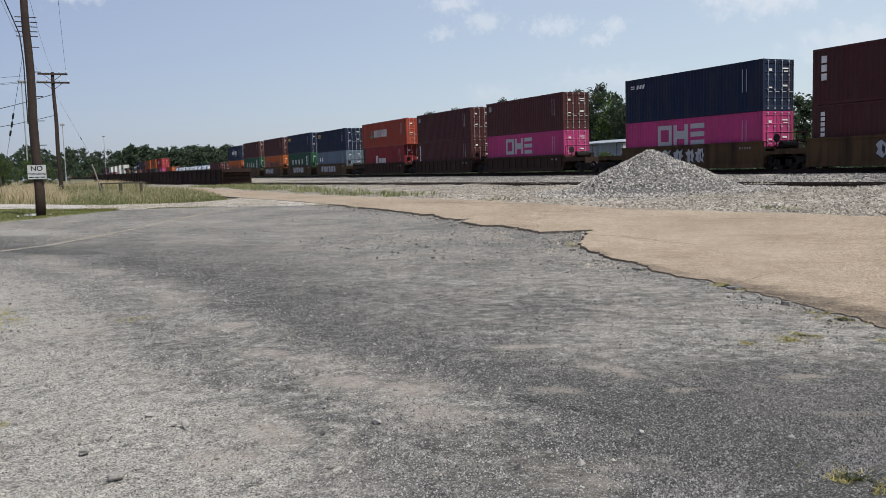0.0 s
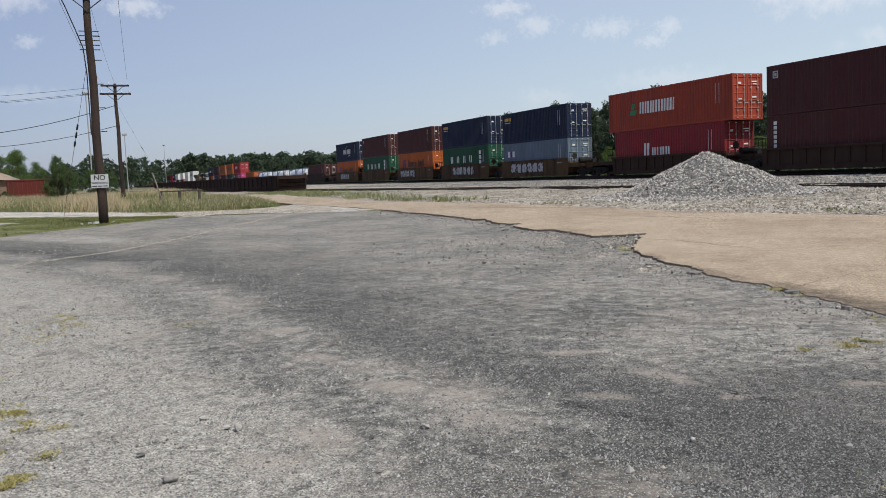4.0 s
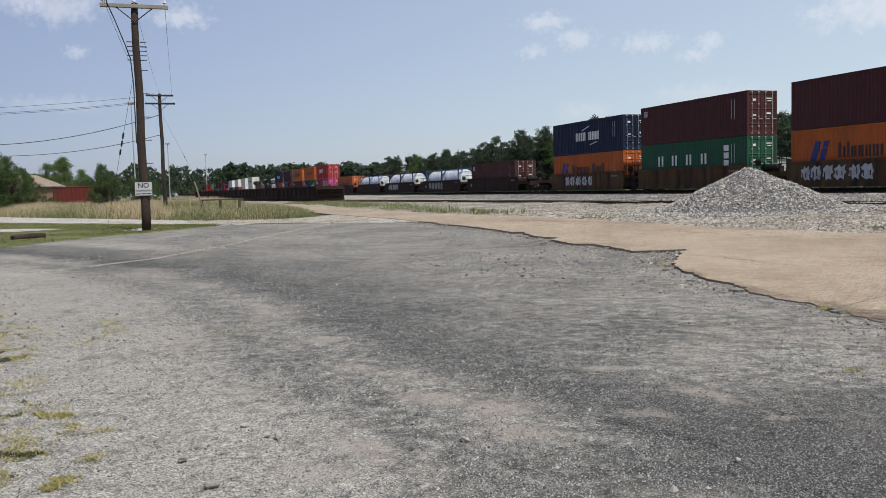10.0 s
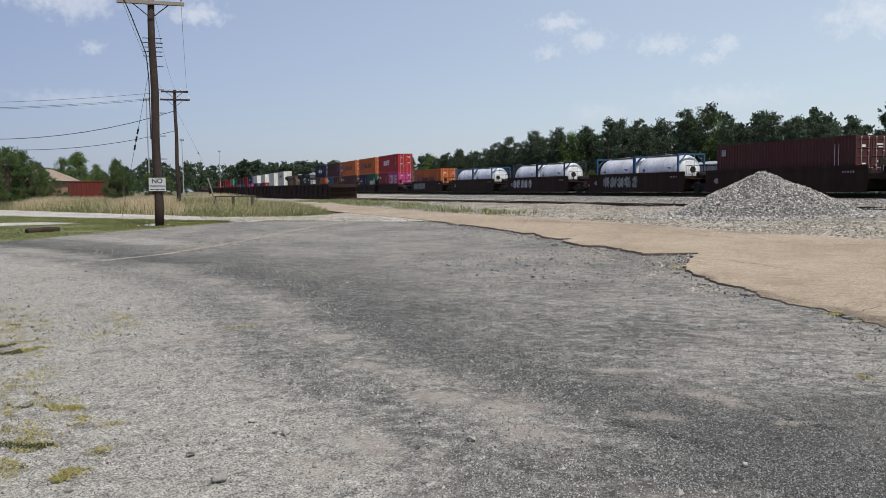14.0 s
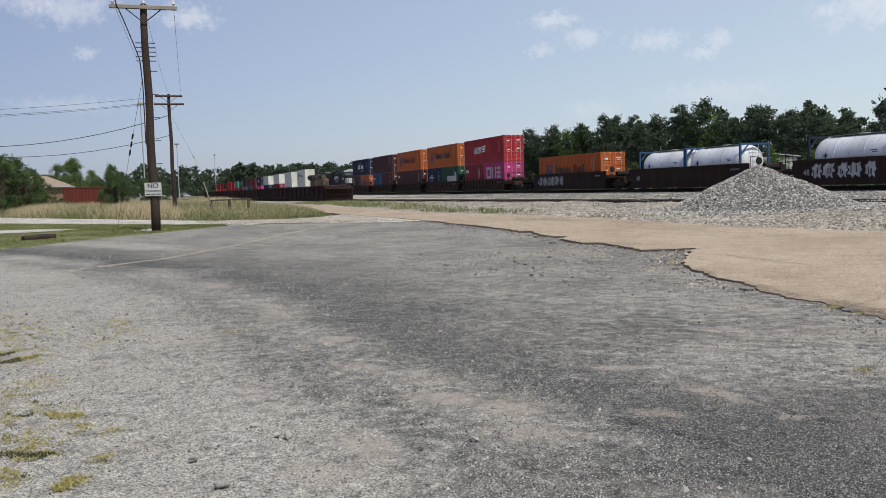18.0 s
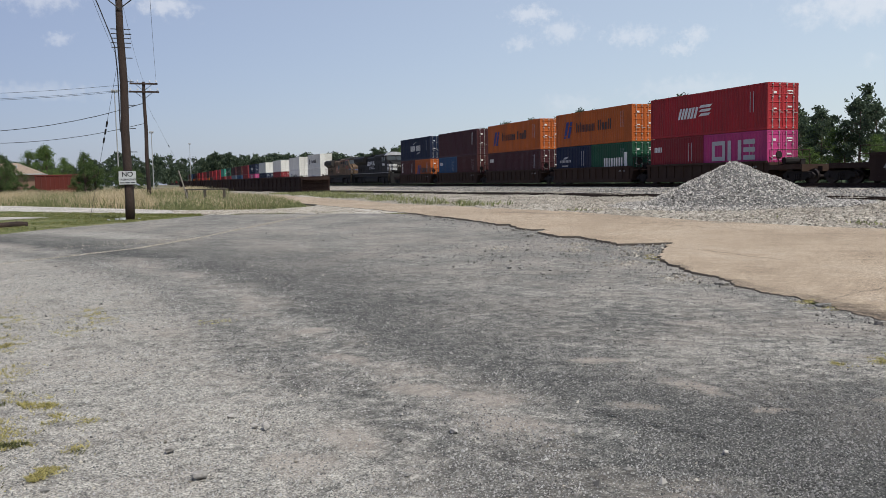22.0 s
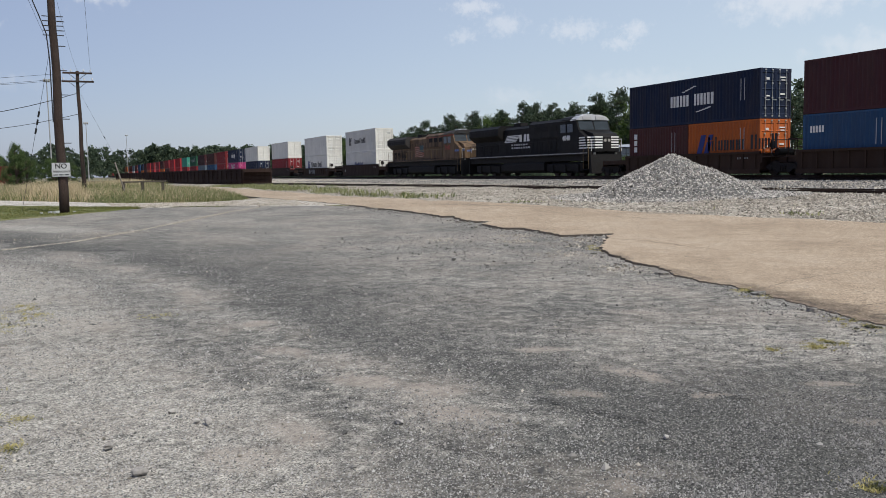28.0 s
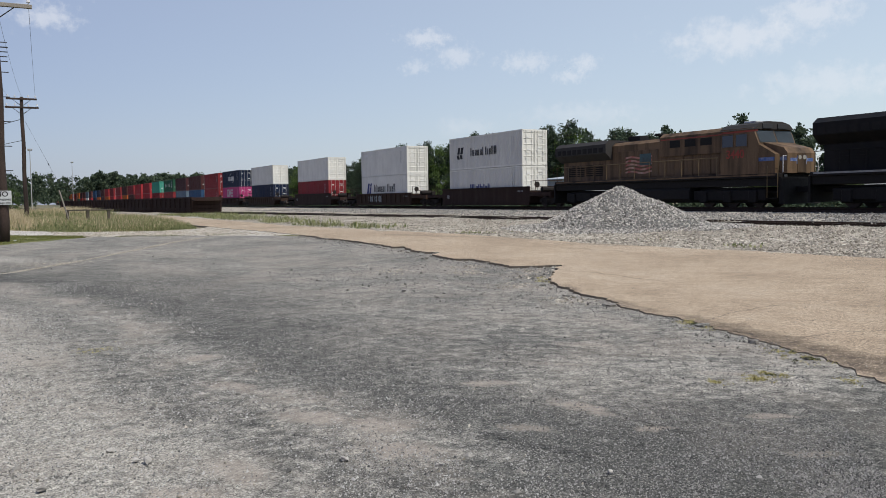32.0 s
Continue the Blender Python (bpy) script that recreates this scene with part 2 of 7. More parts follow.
def ground_mat(name, dark, mid, pale, chip=70.0, chips=0.5, patch=0.45, crack=None, crack_scale=0.4, bands=False, bump=0.5, lump=0.012, grit=22.0, rub=0.28, edge_dirt=()):
    """Stony ground: chips of many greys, patches at several sizes, thin cracks; bands: swept wheel tracks across the lot."""
    m = bpy.data.materials.new(name)
    m.use_nodes = True
    n, l = m.node_tree.nodes, m.node_tree.links
    b = n["Principled BSDF"]
    b.inputs["Roughness"].default_value, b.inputs["Specular IOR Level"].default_value = 0.92, 0.18
    pos = n.new("ShaderNodeNewGeometry").outputs["Position"]

    def noise_tex(scale, detail=5.0, rough=0.6, src=pos):
        t = n.new("ShaderNodeTexNoise")
        t.inputs["Scale"].default_value, t.inputs["Detail"].default_value, t.inputs["Roughness"].default_value = scale, detail, rough
        l.new(src, t.inputs["Vector"])
        return t

    def cells(scale, feature="F1"):
        t = n.new("ShaderNodeTexVoronoi")
        t.feature = feature
        t.inputs["Scale"].default_value = scale
        l.new(pos, t.inputs["Vector"])
        return t

    def ramp(src, lo, hi, a=0.0, c=1.0):
        r = n.new("ShaderNodeMapRange")
        r.inputs["From Min"].default_value, r.inputs["From Max"].default_value = lo, hi
        r.inputs["To Min"].default_value, r.inputs["To Max"].default_value = a, c
        l.new(src, r.inputs["Value"])
        return r.outputs["Result"]

    def op(kind, a, c):
        x = n.new("ShaderNodeMath")
        x.operation = kind
        for s, v in zip(x.inputs, (a, c)):
            if isinstance(v, (int, float)):
                s.default_value = v
            else:
                l.new(v, s)
        return x.outputs[0]

    def mix(fac, a, c, mode="MIX"):
        x = n.new("ShaderNodeMix")
        x.data_type, x.blend_type = "RGBA", mode
        for s, v in ((x.inputs["Factor"], fac), (x.inputs[6], a), (x.inputs[7], c)):
            if isinstance(v, (int, float)):
                s.default_value = v
            elif isinstance(v, tuple):
                s.default_value = (*v, 1.0)
            else:
                l.new(v, s)
        return x.outputs[2]

    def turned(deg, long, short, at=(0.0, 0.0), src=pos):
        """Ground coordinates along and across a direction, in units of long and short metres."""
        mp = n.new("ShaderNodeMapping")
        mp.vector_type = "TEXTURE"
        mp.inputs["Location"].default_value = (*at, 0)
        mp.inputs["Rotation"].default_value = (0, 0, radians(deg))
        mp.inputs["Scale"].default_value = (long, short, 500.0)
        l.new(src, mp.inputs["Vector"])
        return mp.outputs["Vector"]

    def stops(src, lo, hi, pairs):
        """A value that goes from stop to stop along src."""
        rr = n.new("ShaderNodeValToRGB")
        el = rr.color_ramp.elements
        for q, (p, val) in enumerate(pairs):
            p = (p - lo) / (hi - lo)
            one = el[0] if q == 0 else el[len(el) - 1] if q == len(pairs) - 1 else el.new(p)
            one.position, one.color = p, (val, val, val, 1)
        l.new(ramp(src, lo, hi), rr.inputs["Fac"])
        return rr.outputs["Color"]

    def wavy(size, reach):
        """The position, pushed about by noise."""
        c = n.new("ShaderNodeVectorMath")
        c.operation = "SUBTRACT"
        c.inputs[1].default_value = (0.5, 0.5, 0.5)
        l.new(noise_tex(size, 6.0, 0.65).outputs["Color"], c.inputs[0])
        k = n.new("ShaderNodeVectorMath")
        k.operation = "MULTIPLY_ADD"
        k.inputs[1].default_value = (reach, reach, 0.0)
        l.new(c.outputs["Vector"], k.inputs[0])
        l.new(pos, k.inputs[2])
        return k.outputs["Vector"]

    def spots_of(rows, src):
        """A soft mask of worn or dusty spots: x, y, half length, half width, direction, strength."""
        out = None
        for x, y, rx, ry, deg, amount in rows:
            d = n.new("ShaderNodeVectorMath")
            d.operation = "LENGTH"
            l.new(turned(deg, rx, ry, (x, y), src), d.inputs[0])
            one = ramp(d.outputs["Value"], 0.5, 1.2, amount, 0.0)
            out = one if out is None else op("MAXIMUM", out, one)
        return out

    big = noise_tex(patch, 8.0, 0.62).outputs["Fac"]
    small = noise_tex(2.6, 7.0, 0.68, turned(-38, 1.5, 0.8)).outputs["Fac"]
    if not bands:
        tone = op("ADD", op("MULTIPLY", big, 0.6), op("MULTIPLY", small, 0.5))
    else:
        sep = n.new("ShaderNodeSeparateXYZ")
        l.new(wavy(0.9, 1.1), sep.inputs["Vector"])
        sep2 = n.new("ShaderNodeSeparateXYZ")
        l.new(pos, sep2.inputs["Vector"])
        mid_line = op("SUBTRACT", op("MULTIPLY", stops(sep2.outputs["Y"], 0.0, 26.0, [(y, (x + 6) / 10) for x, y in LANE]), 10.0), 6.0)
        v = op("SUBTRACT", sep.outputs["X"], mid_line)
        lane = stops(v, -5.0, 6.0, [(q, t) for q, t, _ in LANE_TONE])
        tone = op("ADD", lane, op("MULTIPLY", op("SUBTRACT", big, 0.5), 0.35))
        tone = op("ADD", tone, op("MULTIPLY", op("SUBTRACT", small, 0.5), 0.34))
        tone = op("ADD", tone, op("MULTIPLY", op("ADD", ramp(noise_tex(6.5, 4.0, 0.6).outputs["Fac"], 0.25, 0.75, -0.19, 0.19), ramp(noise_tex(15.0, 3.0, 0.6).outputs["Fac"], 0.25, 0.75, -0.08, 0.08)), ramp(sep2.outputs["Y"], 7.0, 15.0, 1.0, 0.35)))
        streak = noise_tex(1.0, 6.0, 0.7, turned(-42, 0.34, 0.13)).outputs["Fac"]
        tone = op("ADD", tone, op("MULTIPLY", ramp(streak, 0.3, 0.7, -0.17, 0.17), op("MULTIPLY", ramp(v, 0.6, 2.6), ramp(sep2.outputs["Y"], 6.5, 10.0, 1.0, 0.2))))
        # darker tone at the lot's near right, paler patches by the lawn and mid right
        tone = op("SUBTRACT", tone, op("MULTIPLY", ramp(sep.outputs["Y"], 3.9, 4.9, 0.13, 0.0), ramp(v, -2.3, -1.0)))
        tone = op("SUBTRACT", tone, spots_of(((3.0, 4.35, 0.6, 0.06, -72, 0.16), (3.5, 3.9, 0.5, 0.10, -50, 0.08), (5.6, 6.2, 0.5, 0.09, -42, 0.10), (6.1, 5.6, 0.5, 0.08, -42, 0.10), (4.9, 7.3, 0.5, 0.08, -40, 0.09), (4.4, 8.2, 0.7, 0.08, -65, 0.08)), wavy(3.2, 0.3)))
        tone = op("ADD", tone, spots_of(((-0.7, 22.6, 3.0, 0.7, -54, 0.13), (-4.5, 20.5, 3.0, 1.2, 0, 0.06), (3.5, 22.0, 3.0, 1.2, -50, 0.04), (5.2, 5.4, 2.2, 1.0, -45, 0.10)), wavy(0.8, 1.6)))
    r = n.new("ShaderNodeValToRGB")
    e = r.color_ramp.elements
    e[0].position, e[0].color = 0.42, (*dark, 1)
    e[1].position, e[1].color = 0.72, (*pale, 1)
    e.new(0.555).color = (*mid, 1)
    l.new(tone, r.inputs["Fac"])
    col = r.outputs["Color"]
    # chips
    c1, c2 = cells(chip), cells(chip * 0.36)
    s1 = n.new("ShaderNodeSeparateColor")
    l.new(c1.outputs["Color"], s1.inputs["Color"])
    s2 = n.new("ShaderNodeSeparateColor")
    l.new(c2.outputs["Color"], s2.inputs["Color"])
    g1 = ramp(s1.outputs["Red"], 0.0, 1.0, 1 - chips, 1 + chips)
    g2 = ramp(s2.outputs["Green"], 0.0, 1.0, 1 - chips * 0.22, 1 + chips * 0.22)
    gr = ramp(noise_tex(grit, 4.0, 0.75).outputs["Fac"], 0.25, 0.75, 1 - rub, 1 + rub)
    if bands:
        worn = ramp(sep2.outputs["Y"], 7.0, 15.0, 1.0, 0.25)
        gr = op("ADD", 1.0, op("MULTIPLY", op("SUBTRACT", gr, 1.0), worn))
    gain = n.new("ShaderNodeCombineColor")
    k = op("MULTIPLY", op("MULTIPLY", g1, g2), gr)
    for s in gain.inputs[:3]:
        l.new(k, s)
    col = mix(1.0, col, gain.outputs["Color"], "MULTIPLY")
    if bands:
        # dusty spots of fine sand
        where = wavy(3.2, 0.42)
        dust = op("MAXIMUM", spots_of(DUST, where), spots_of(DUST_RIGHT, where))
        dust = op("MAXIMUM", dust, op("MULTIPLY", stops(v, -5.0, 6.0, [(q, t) for q, _, t in LANE_TONE]), ramp(noise_tex(0.85, 7.0, 0.66).outputs["Fac"], 0.44, 0.58)))
        dust = op("MULTIPLY", dust, ramp(noise_tex(13.0, 4.0, 0.7).outputs["Fac"], 0.25, 0.6, 0.45, 1.0))
        col = mix(dust, col, (0.315, 0.275, 0.232))
        # dark stains
        col = mix(ramp(noise_tex(1.25, 7.0, 0.7).outputs["Fac"], 0.62, 0.74, 0.0, 0.4), col, (0.085, 0.085, 0.085))
    if edge_dirt:
        col = mix(op("MULTIPLY", spots_of(edge_dirt, wavy(1.6, 0.7)), ramp(noise_tex(6.0, 5.0, 0.7).outputs["Fac"], 0.3, 0.6, 0.45, 1.0)), col, (0.085, 0.066, 0.050))
    # scattered pale chips
    col = mix(ramp(s1.outputs["Blue"], 0.93, 0.95, 0.0, 0.6), col, tuple(min(0.7, p * 1.5) for p in pale))
    if crack:
        warp = n.new("ShaderNodeVectorMath")
        warp.operation = "ADD"
        w2 = n.new("ShaderNodeVectorMath")
        w2.operation = "SCALE"
        w2.inputs["Scale"].default_value = 0.55
        l.new(noise_tex(1.7, 4.0).outputs["Color"], w2.inputs[0])
        l.new(pos, warp.inputs[0])
        l.new(w2.outputs["Vector"], warp.inputs[1])
        ce = n.new("ShaderNodeTexVoronoi")
        ce.feature = "DISTANCE_TO_EDGE"
        ce.inputs["Scale"].default_value = crack_scale
        l.new(warp.outputs["Vector"], ce.inputs["Vector"])
        line = ramp(ce.outputs["Distance"], 0.002, 0.007, 1.0, 0.0)
        gate = ramp(noise_tex(0.35, 3.0).outputs["Fac"], 0.50, 0.58)
        col = mix(op("MULTIPLY", op("MULTIPLY", line, gate), 0.6), col, crack)
    l.new(col, b.inputs["Base Color"])
    bp = n.new("ShaderNodeBump")
    bp.inputs["Strength"].default_value, bp.inputs["Distance"].default_value = bump, lump
    l.new(op("ADD", op("SUBTRACT", 1.0, c1.outputs["Distance"]), gr), bp.inputs["Height"])
    l.new(bp.outputs["Normal"], b.inputs["Normal"])
    return m


M["asphalt"] = ground_mat("old_asphalt", (0.073, 0.073, 0.067), (0.147, 0.143, 0.129), (0.302, 0.287, 0.252), 125.0, 0.75, 0.5, (0.035, 0.034, 0.032), 0.85, True, 0.4, 0.007, 17.0, 0.38)
M["tan"] = ground_mat("tan_road", (0.27, 0.21, 0.15), (0.36, 0.285, 0.205), (0.42, 0.345, 0.26), 90.0, 0.5, 0.35, (0.12, 0.09, 0.065), 0.17, False, 0.5,
                      edge_dirt=((7.35, 6.2, 2.2, 0.30, 80, 0.85), (6.95, 4.6, 2.0, 0.42, 78, 0.9), (8.0, 10.6, 0.8, 0.12, 60, 0.5), (7.75, 8.9, 0.9, 0.16, 75, 0.6), (12.6, 22.0, 4.5, 0.25, -62, 0.35), (14.6, 16.4, 2.6, 0.3, -58, 0.35)))
M["gravel"] = ground_mat("pale_gravel", (0.19, 0.165, 0.13), (0.34, 0.305, 0.25), (0.49, 0.455, 0.395), 15.0, 0.55, 0.5, None, 1, False, 1.0, 0.05, 9.0)
M["path"] = ground_mat("pale_path", (0.30, 0.275, 0.235), (0.45, 0.42, 0.37), (0.58, 0.55, 0.50), 24.0, 0.4, 0.5, None, 1, False, 0.8, 0.03, 9.0)
M["ballast"] = ground_mat("ballast", (0.11, 0.098, 0.088), (0.20, 0.185, 0.168), (0.30, 0.285, 0.26), 11.0, 0.6, 0.6, None, 1, False, 1.0, 0.06, 7.0)
M["lawn_soil"] = ground_mat("lawn_soil", (0.07, 0.085, 0.028), (0.115, 0.13, 0.042), (0.24, 0.215, 0.115), 20.0, 0.35, 0.35, None, 1, False, 0.8, 0.04, 12.0)
M["crack"] = mat("crack_dark", (0.035, 0.032, 0.028), 0.95, var=0.2, bump=0.0)
# dark colour carries the shadow line along the road's broken side face
M["shaded_edge"] = mat("shaded_edge", (0.075, 0.062, 0.050), 0.95, var=0.5, scale=4, fine=40, bump=0.5)
M["stone"] = mat("grey_stone", (0.24, 0.235, 0.225), 0.92, var=0.35, scale=9, fine=30, bump=0.3, spec=0.25)
M["pale_stone"] = mat("pale_stone", (0.38, 0.36, 0.33), 0.9, var=0.25, scale=20, fine=60, bump=0.3, spec=0.25, per_object=0.25)
# darker than the stones: the shade in the gaps is put into this colour
M["pile_core"] = mat("pile_core", (0.15, 0.147, 0.14), 0.95, var=0.35, scale=9, fine=30, bump=0.3, spec=0.2)
M["earth"] = mat("field_earth", (0.20, 0.17, 0.105), 0.95, var=0.35, scale=0.8, fine=12, bump=0.6, tint=(0.10, 0.12, 0.045), tint_scale=0.12)


def island_mat(name, a, b, rough=0.9, trans=0.0):
    """Leaves, blades and stones: each piece of the mesh takes a colour of its own between a and b."""
    m = bpy.data.materials.new(name)
    m.use_nodes = True
    n, l = m.node_tree.nodes, m.node_tree.links
    g = n.new("ShaderNodeNewGeometry")
    r = n.new("ShaderNodeValToRGB")
    r.color_ramp.elements[0].color, r.color_ramp.elements[1].color = (*a, 1), (*b, 1)
    l.new(g.outputs["Random Per Island"], r.inputs["Fac"])
    p = n["Principled BSDF"]
    p.inputs["Roughness"].default_value = rough
    p.inputs["Specular IOR Level"].default_value = 0.15
    l.new(r.outputs["Color"], p.inputs["Base Color"])
    if trans:
        t = n.new("ShaderNodeBsdfTranslucent")
        l.new(r.outputs["Color"], t.inputs["Color"])
        x = n.new("ShaderNodeMixShader")
        x.inputs["Fac"].default_value = trans
        l.new(p.outputs[0], x.inputs[1])
        l.new(t.outputs[0], x.inputs[2])
        l.new(x.outputs[0], n["Material Output"].inputs["Surface"])
    return m


M["stones"] = island_mat("loose_stones", (0.085, 0.080, 0.073), (0.60, 0.57, 0.515))
M["stones_pale"] = island_mat("pale_stones", (0.15, 0.134, 0.108), (0.53, 0.485, 0.41))
M["chips_lot"] = island_mat("lot_chips", (0.06, 0.061, 0.062), (0.46, 0.45, 0.425))
M["chips_bed"] = island_mat("bed_chips", (0.04, 0.041, 0.042), (0.34, 0.33, 0.315))
M["stones_dark"] = island_mat("dark_chips", (0.08, 0.078, 0.074), (0.36, 0.345, 0.315))
M["straw"] = island_mat("straw_grass", (0.40, 0.33, 0.19), (0.66, 0.55, 0.37), trans=0.3)
M["weed"] = island_mat("green_weed", (0.10, 0.13, 0.05), (0.33, 0.33, 0.16), trans=0.3)
M["lawn"] = island_mat("lawn", (0.095, 0.115, 0.036), (0.21, 0.205, 0.07), trans=0.25)
M["pine"] = island_mat("pine_needles", (0.042, 0.064, 0.044), (0.098, 0.128, 0.078), trans=0.3)
M["leaf"] = island_mat("broad_leaves", (0.055, 0.10, 0.030), (0.15, 0.21, 0.065), trans=0.3)
M["bark"] = mat("bark", (0.09, 0.065, 0.05), 0.95, var=0.4, scale=3, fine=20, bump=0.5)


# ---- mesh helpers ----
def terrain(x, y):
    """The lie of the land: the lot rises gently away, and the verge climbs to the level of the tracks."""
    def s(u):
        u = max(0.0, min(1.0, u))
        return u * u * (3 - 2 * u)
    far = 0.42 * s((y - 4) / 26)
    return far + (0.42 - far) * s((x - 15.5) / 7) + 0.15 * s((x - 5) / 20) - 1.25 * s((x - 43) / 8)


def mesh_of(name, bm, smooth=False):
    me = bpy.data.meshes.new(name)
    bm.to_mesh(me)
    bm.free()
    if smooth:
        for p in me.polygons:
            p.use_smooth = True
    return me


def put(name, me, material, parent=None, label="", at=None):
    """Link a mesh as one object, with its own material on shared mesh data."""
    ob = new(name, me)
    if not me.materials:
        me.materials.append(material)
    ob.material_slots[0].link = "OBJECT"
    ob.material_slots[0].material = material
    if parent:
        ob.parent = parent
    if at is not None:
        ob.matrix_local = at
    if label:
        ob["label"] = label
    return ob


def part(name, bm, material, parent, label="", smooth=False, at=None):
    return put(name, mesh_of(name, bm, smooth), material, parent, label, at)


def box(bm, x0, x1, y0, y1, z0, z1, bevel=0.0):
    vs = [bm.verts.new((x, y, z)) for x in (x0, x1) for y in (y0, y1) for z in (z0, z1)]
    fs = [bm.faces.new([vs[i] for i in f]) for f in ((0, 1, 3, 2), (4, 6, 7, 5), (0, 4, 5, 1), (2, 3, 7, 6), (0, 2, 6, 4), (1, 5, 7, 3))]
    if bevel:
        bmesh.ops.bevel(bm, geom=list({e for f in fs for e in f.edges}), offset=bevel, segments=1, affect="EDGES")
    return bm


def boxes(*dims, bevel=0.0):
    bm = bmesh.new()
    for d in dims:
        box(bm, *d, bevel=bevel)
    return bm


def tube(bm, pts, r, sides=6, r2=None):
    """A round bar along points."""
    pts = [Vector(p) for p in pts]
    rings = []
    for i, p in enumerate(pts):
        d = (pts[min(i + 1, len(pts) - 1)] - pts[max(i - 1, 0)]).normalized()
        u = d.orthogonal().normalized()
        w = d.cross(u)
        rr = r if r2 is None else r + (r2 - r) * i / (len(pts) - 1)
        rings.append([bm.verts.new(p + (u * math.cos(a) + w * math.sin(a)) * rr) for a in (2 * math.pi * k / sides for k in range(sides))])
    for a, b in zip(rings, rings[1:]):
        for k in range(sides):
            bm.faces.new((a[k], a[(k + 1) % sides], b[(k + 1) % sides], b[k]))
    bm.faces.new(rings[0][::-1])
    bm.faces.new(rings[-1])
    return bm


def prism(bm, outline, axis, a, b):
    """An outline extruded along x (outline in y, z), y (x, z) or z (x, y)."""
    def at(p, v):
        return {"x": (v, p[0], p[1]), "y": (p[0], v, p[1]), "z": (p[0], p[1], v)}[axis]
    lo = [bm.verts.new(at(p, a)) for p in outline]
    hi = [bm.verts.new(at(p, b)) for p in outline]
    bm.faces.new(lo[::-1])
    bm.faces.new(hi)
    k = len(outline)
    for i in range(k):
        bm.faces.new((lo[i], lo[(i + 1) % k], hi[(i + 1) % k], hi[i]))
    bmesh.ops.recalc_face_normals(bm, faces=bm.faces)
    return bm


def raw(name, verts, faces):
    me = bpy.data.meshes.new(name)
    me.from_pydata(verts, [], faces)
    me.update()
    return me


def empty(name, m=None):
    ob = new(name)
    if m is not None:
        ob.matrix_world = m
    return ob


def stones_mesh(name, spots, rng, half=False):
    """Small broken stones: six-cornered lumps at (x, y, z, size)."""
    s = np.array(spots, float)
    n = len(s)
    base = np.array([(1, 0, 0), (-1, 0, 0), (0, 1, 0), (0, -1, 0), (0, 0, 1), (0, 0, -1)], float)
    tri = np.array(((0, 2, 4), (2, 1, 4), (1, 3, 4), (3, 0, 4), (2, 0, 5), (1, 2, 5), (3, 1, 5), (0, 3, 5)))
    p = base * rng.uniform(0.55, 1.25, (n, 6, 3)) + rng.normal(0, 0.18, (n, 6, 3))
    if half:
        p, tri = p[:, :5], tri[:4]
        p[:, 4, 2] *= 1.35
    a = rng.uniform(0, 6.28, (n, 1))
    c, q, k = np.cos(a), np.sin(a), s[:, 3:4]
    v = np.stack([s[:, 0:1] + k * (c * p[..., 0] - q * p[..., 1]), s[:, 1:2] + k * (q * p[..., 0] + c * p[..., 1]), s[:, 2:3] + k * 0.9 * p[..., 2]], 2)
    f = (np.arange(n) * p.shape[1])[:, None, None] + tri
    return raw(name, v.reshape(-1, 3).tolist(), f.reshape(-1, 3).tolist())


def blades_mesh(name, spots, rng, lean=0.35, width=0.02):
    """Grass: bent two-piece blades at (x, y, z, height)."""
    v, f = [], []
    for x, y, z, h in spots:
        a = rng.uniform(0, 6.28)
        dx, dy = math.cos(a), math.sin(a)
        bx, by = rng.normal(0, lean) * h, rng.normal(0, lean) * h
        w = width * rng.uniform(0.6, 1.4)
        k = len(v)
        v += [(x - dx * w, y - dy * w, z), (x + dx * w, y + dy * w, z),
              (x - dx * w * 0.8 + bx * 0.4, y - dy * w * 0.8 + by * 0.4, z + h * 0.6), (x + dx * w * 0.8 + bx * 0.4, y + dy * w * 0.8 + by * 0.4, z + h * 0.6),
              (x + bx, y + by, z + h)]
        f += [(k, k + 1, k + 3, k + 2), (k + 2, k + 3, k + 4)]
    return raw(name, v, f)


def along(table, y):
    ys = [p[0] for p in table]
    return float(np.interp(y, ys, [p[1] for p in table]))


# ---- ground ----
ROAD_LEFT = [(-40, 4.0), (0, 5.3), (4.4, 6.55), (5.0, 6.78), (5.5, 7.0), (6.0, 7.15), (6.65, 7.3), (7.3, 7.47), (7.85, 7.55), (8.3, 7.5), (8.9, 7.6), (9.75, 7.87), (10.3, 7.9), (11.1, 8.14), (12.1, 8.6), (12.8, 9.2),
             (13.6, 9.85), (13.9, 10.2), (13.97, 9.7), (14.2, 9.15), (15.0, 9.25), (15.95, 9.25), (16.2, 8.95), (17.3, 9.0), (17.9, 9.5), (18.0, 9.15), (19.0, 9.2), (19.8, 9.4), (19.9, 9.1), (21.2, 9.2), (22.4, 9.05), (24.6, 8.93), (26, 8.8), (36, 8.4), (50, 8.3),
             (70, 7.6), (110, 5.5), (220, -2)]
ROAD_RIGHT = [(-40, 27.0), (0, 19.5), (8, 17.2), (13.66, 15.6), (15.67, 14.8), (17.7, 14.0), (19.8, 13.7), (23.4, 13.0), (27.5, 12.0), (34.9, 11.2), (46, 11.6), (70, 12.0), (110, 9.5), (220, 2)]


def road_lift(y):
    """Thickness of the road's top layer: worn thin near the lot's mouth."""
    return 0.012 + 0.034 * min(1.0, max(0.0, (y - 7.5) / 5.0))


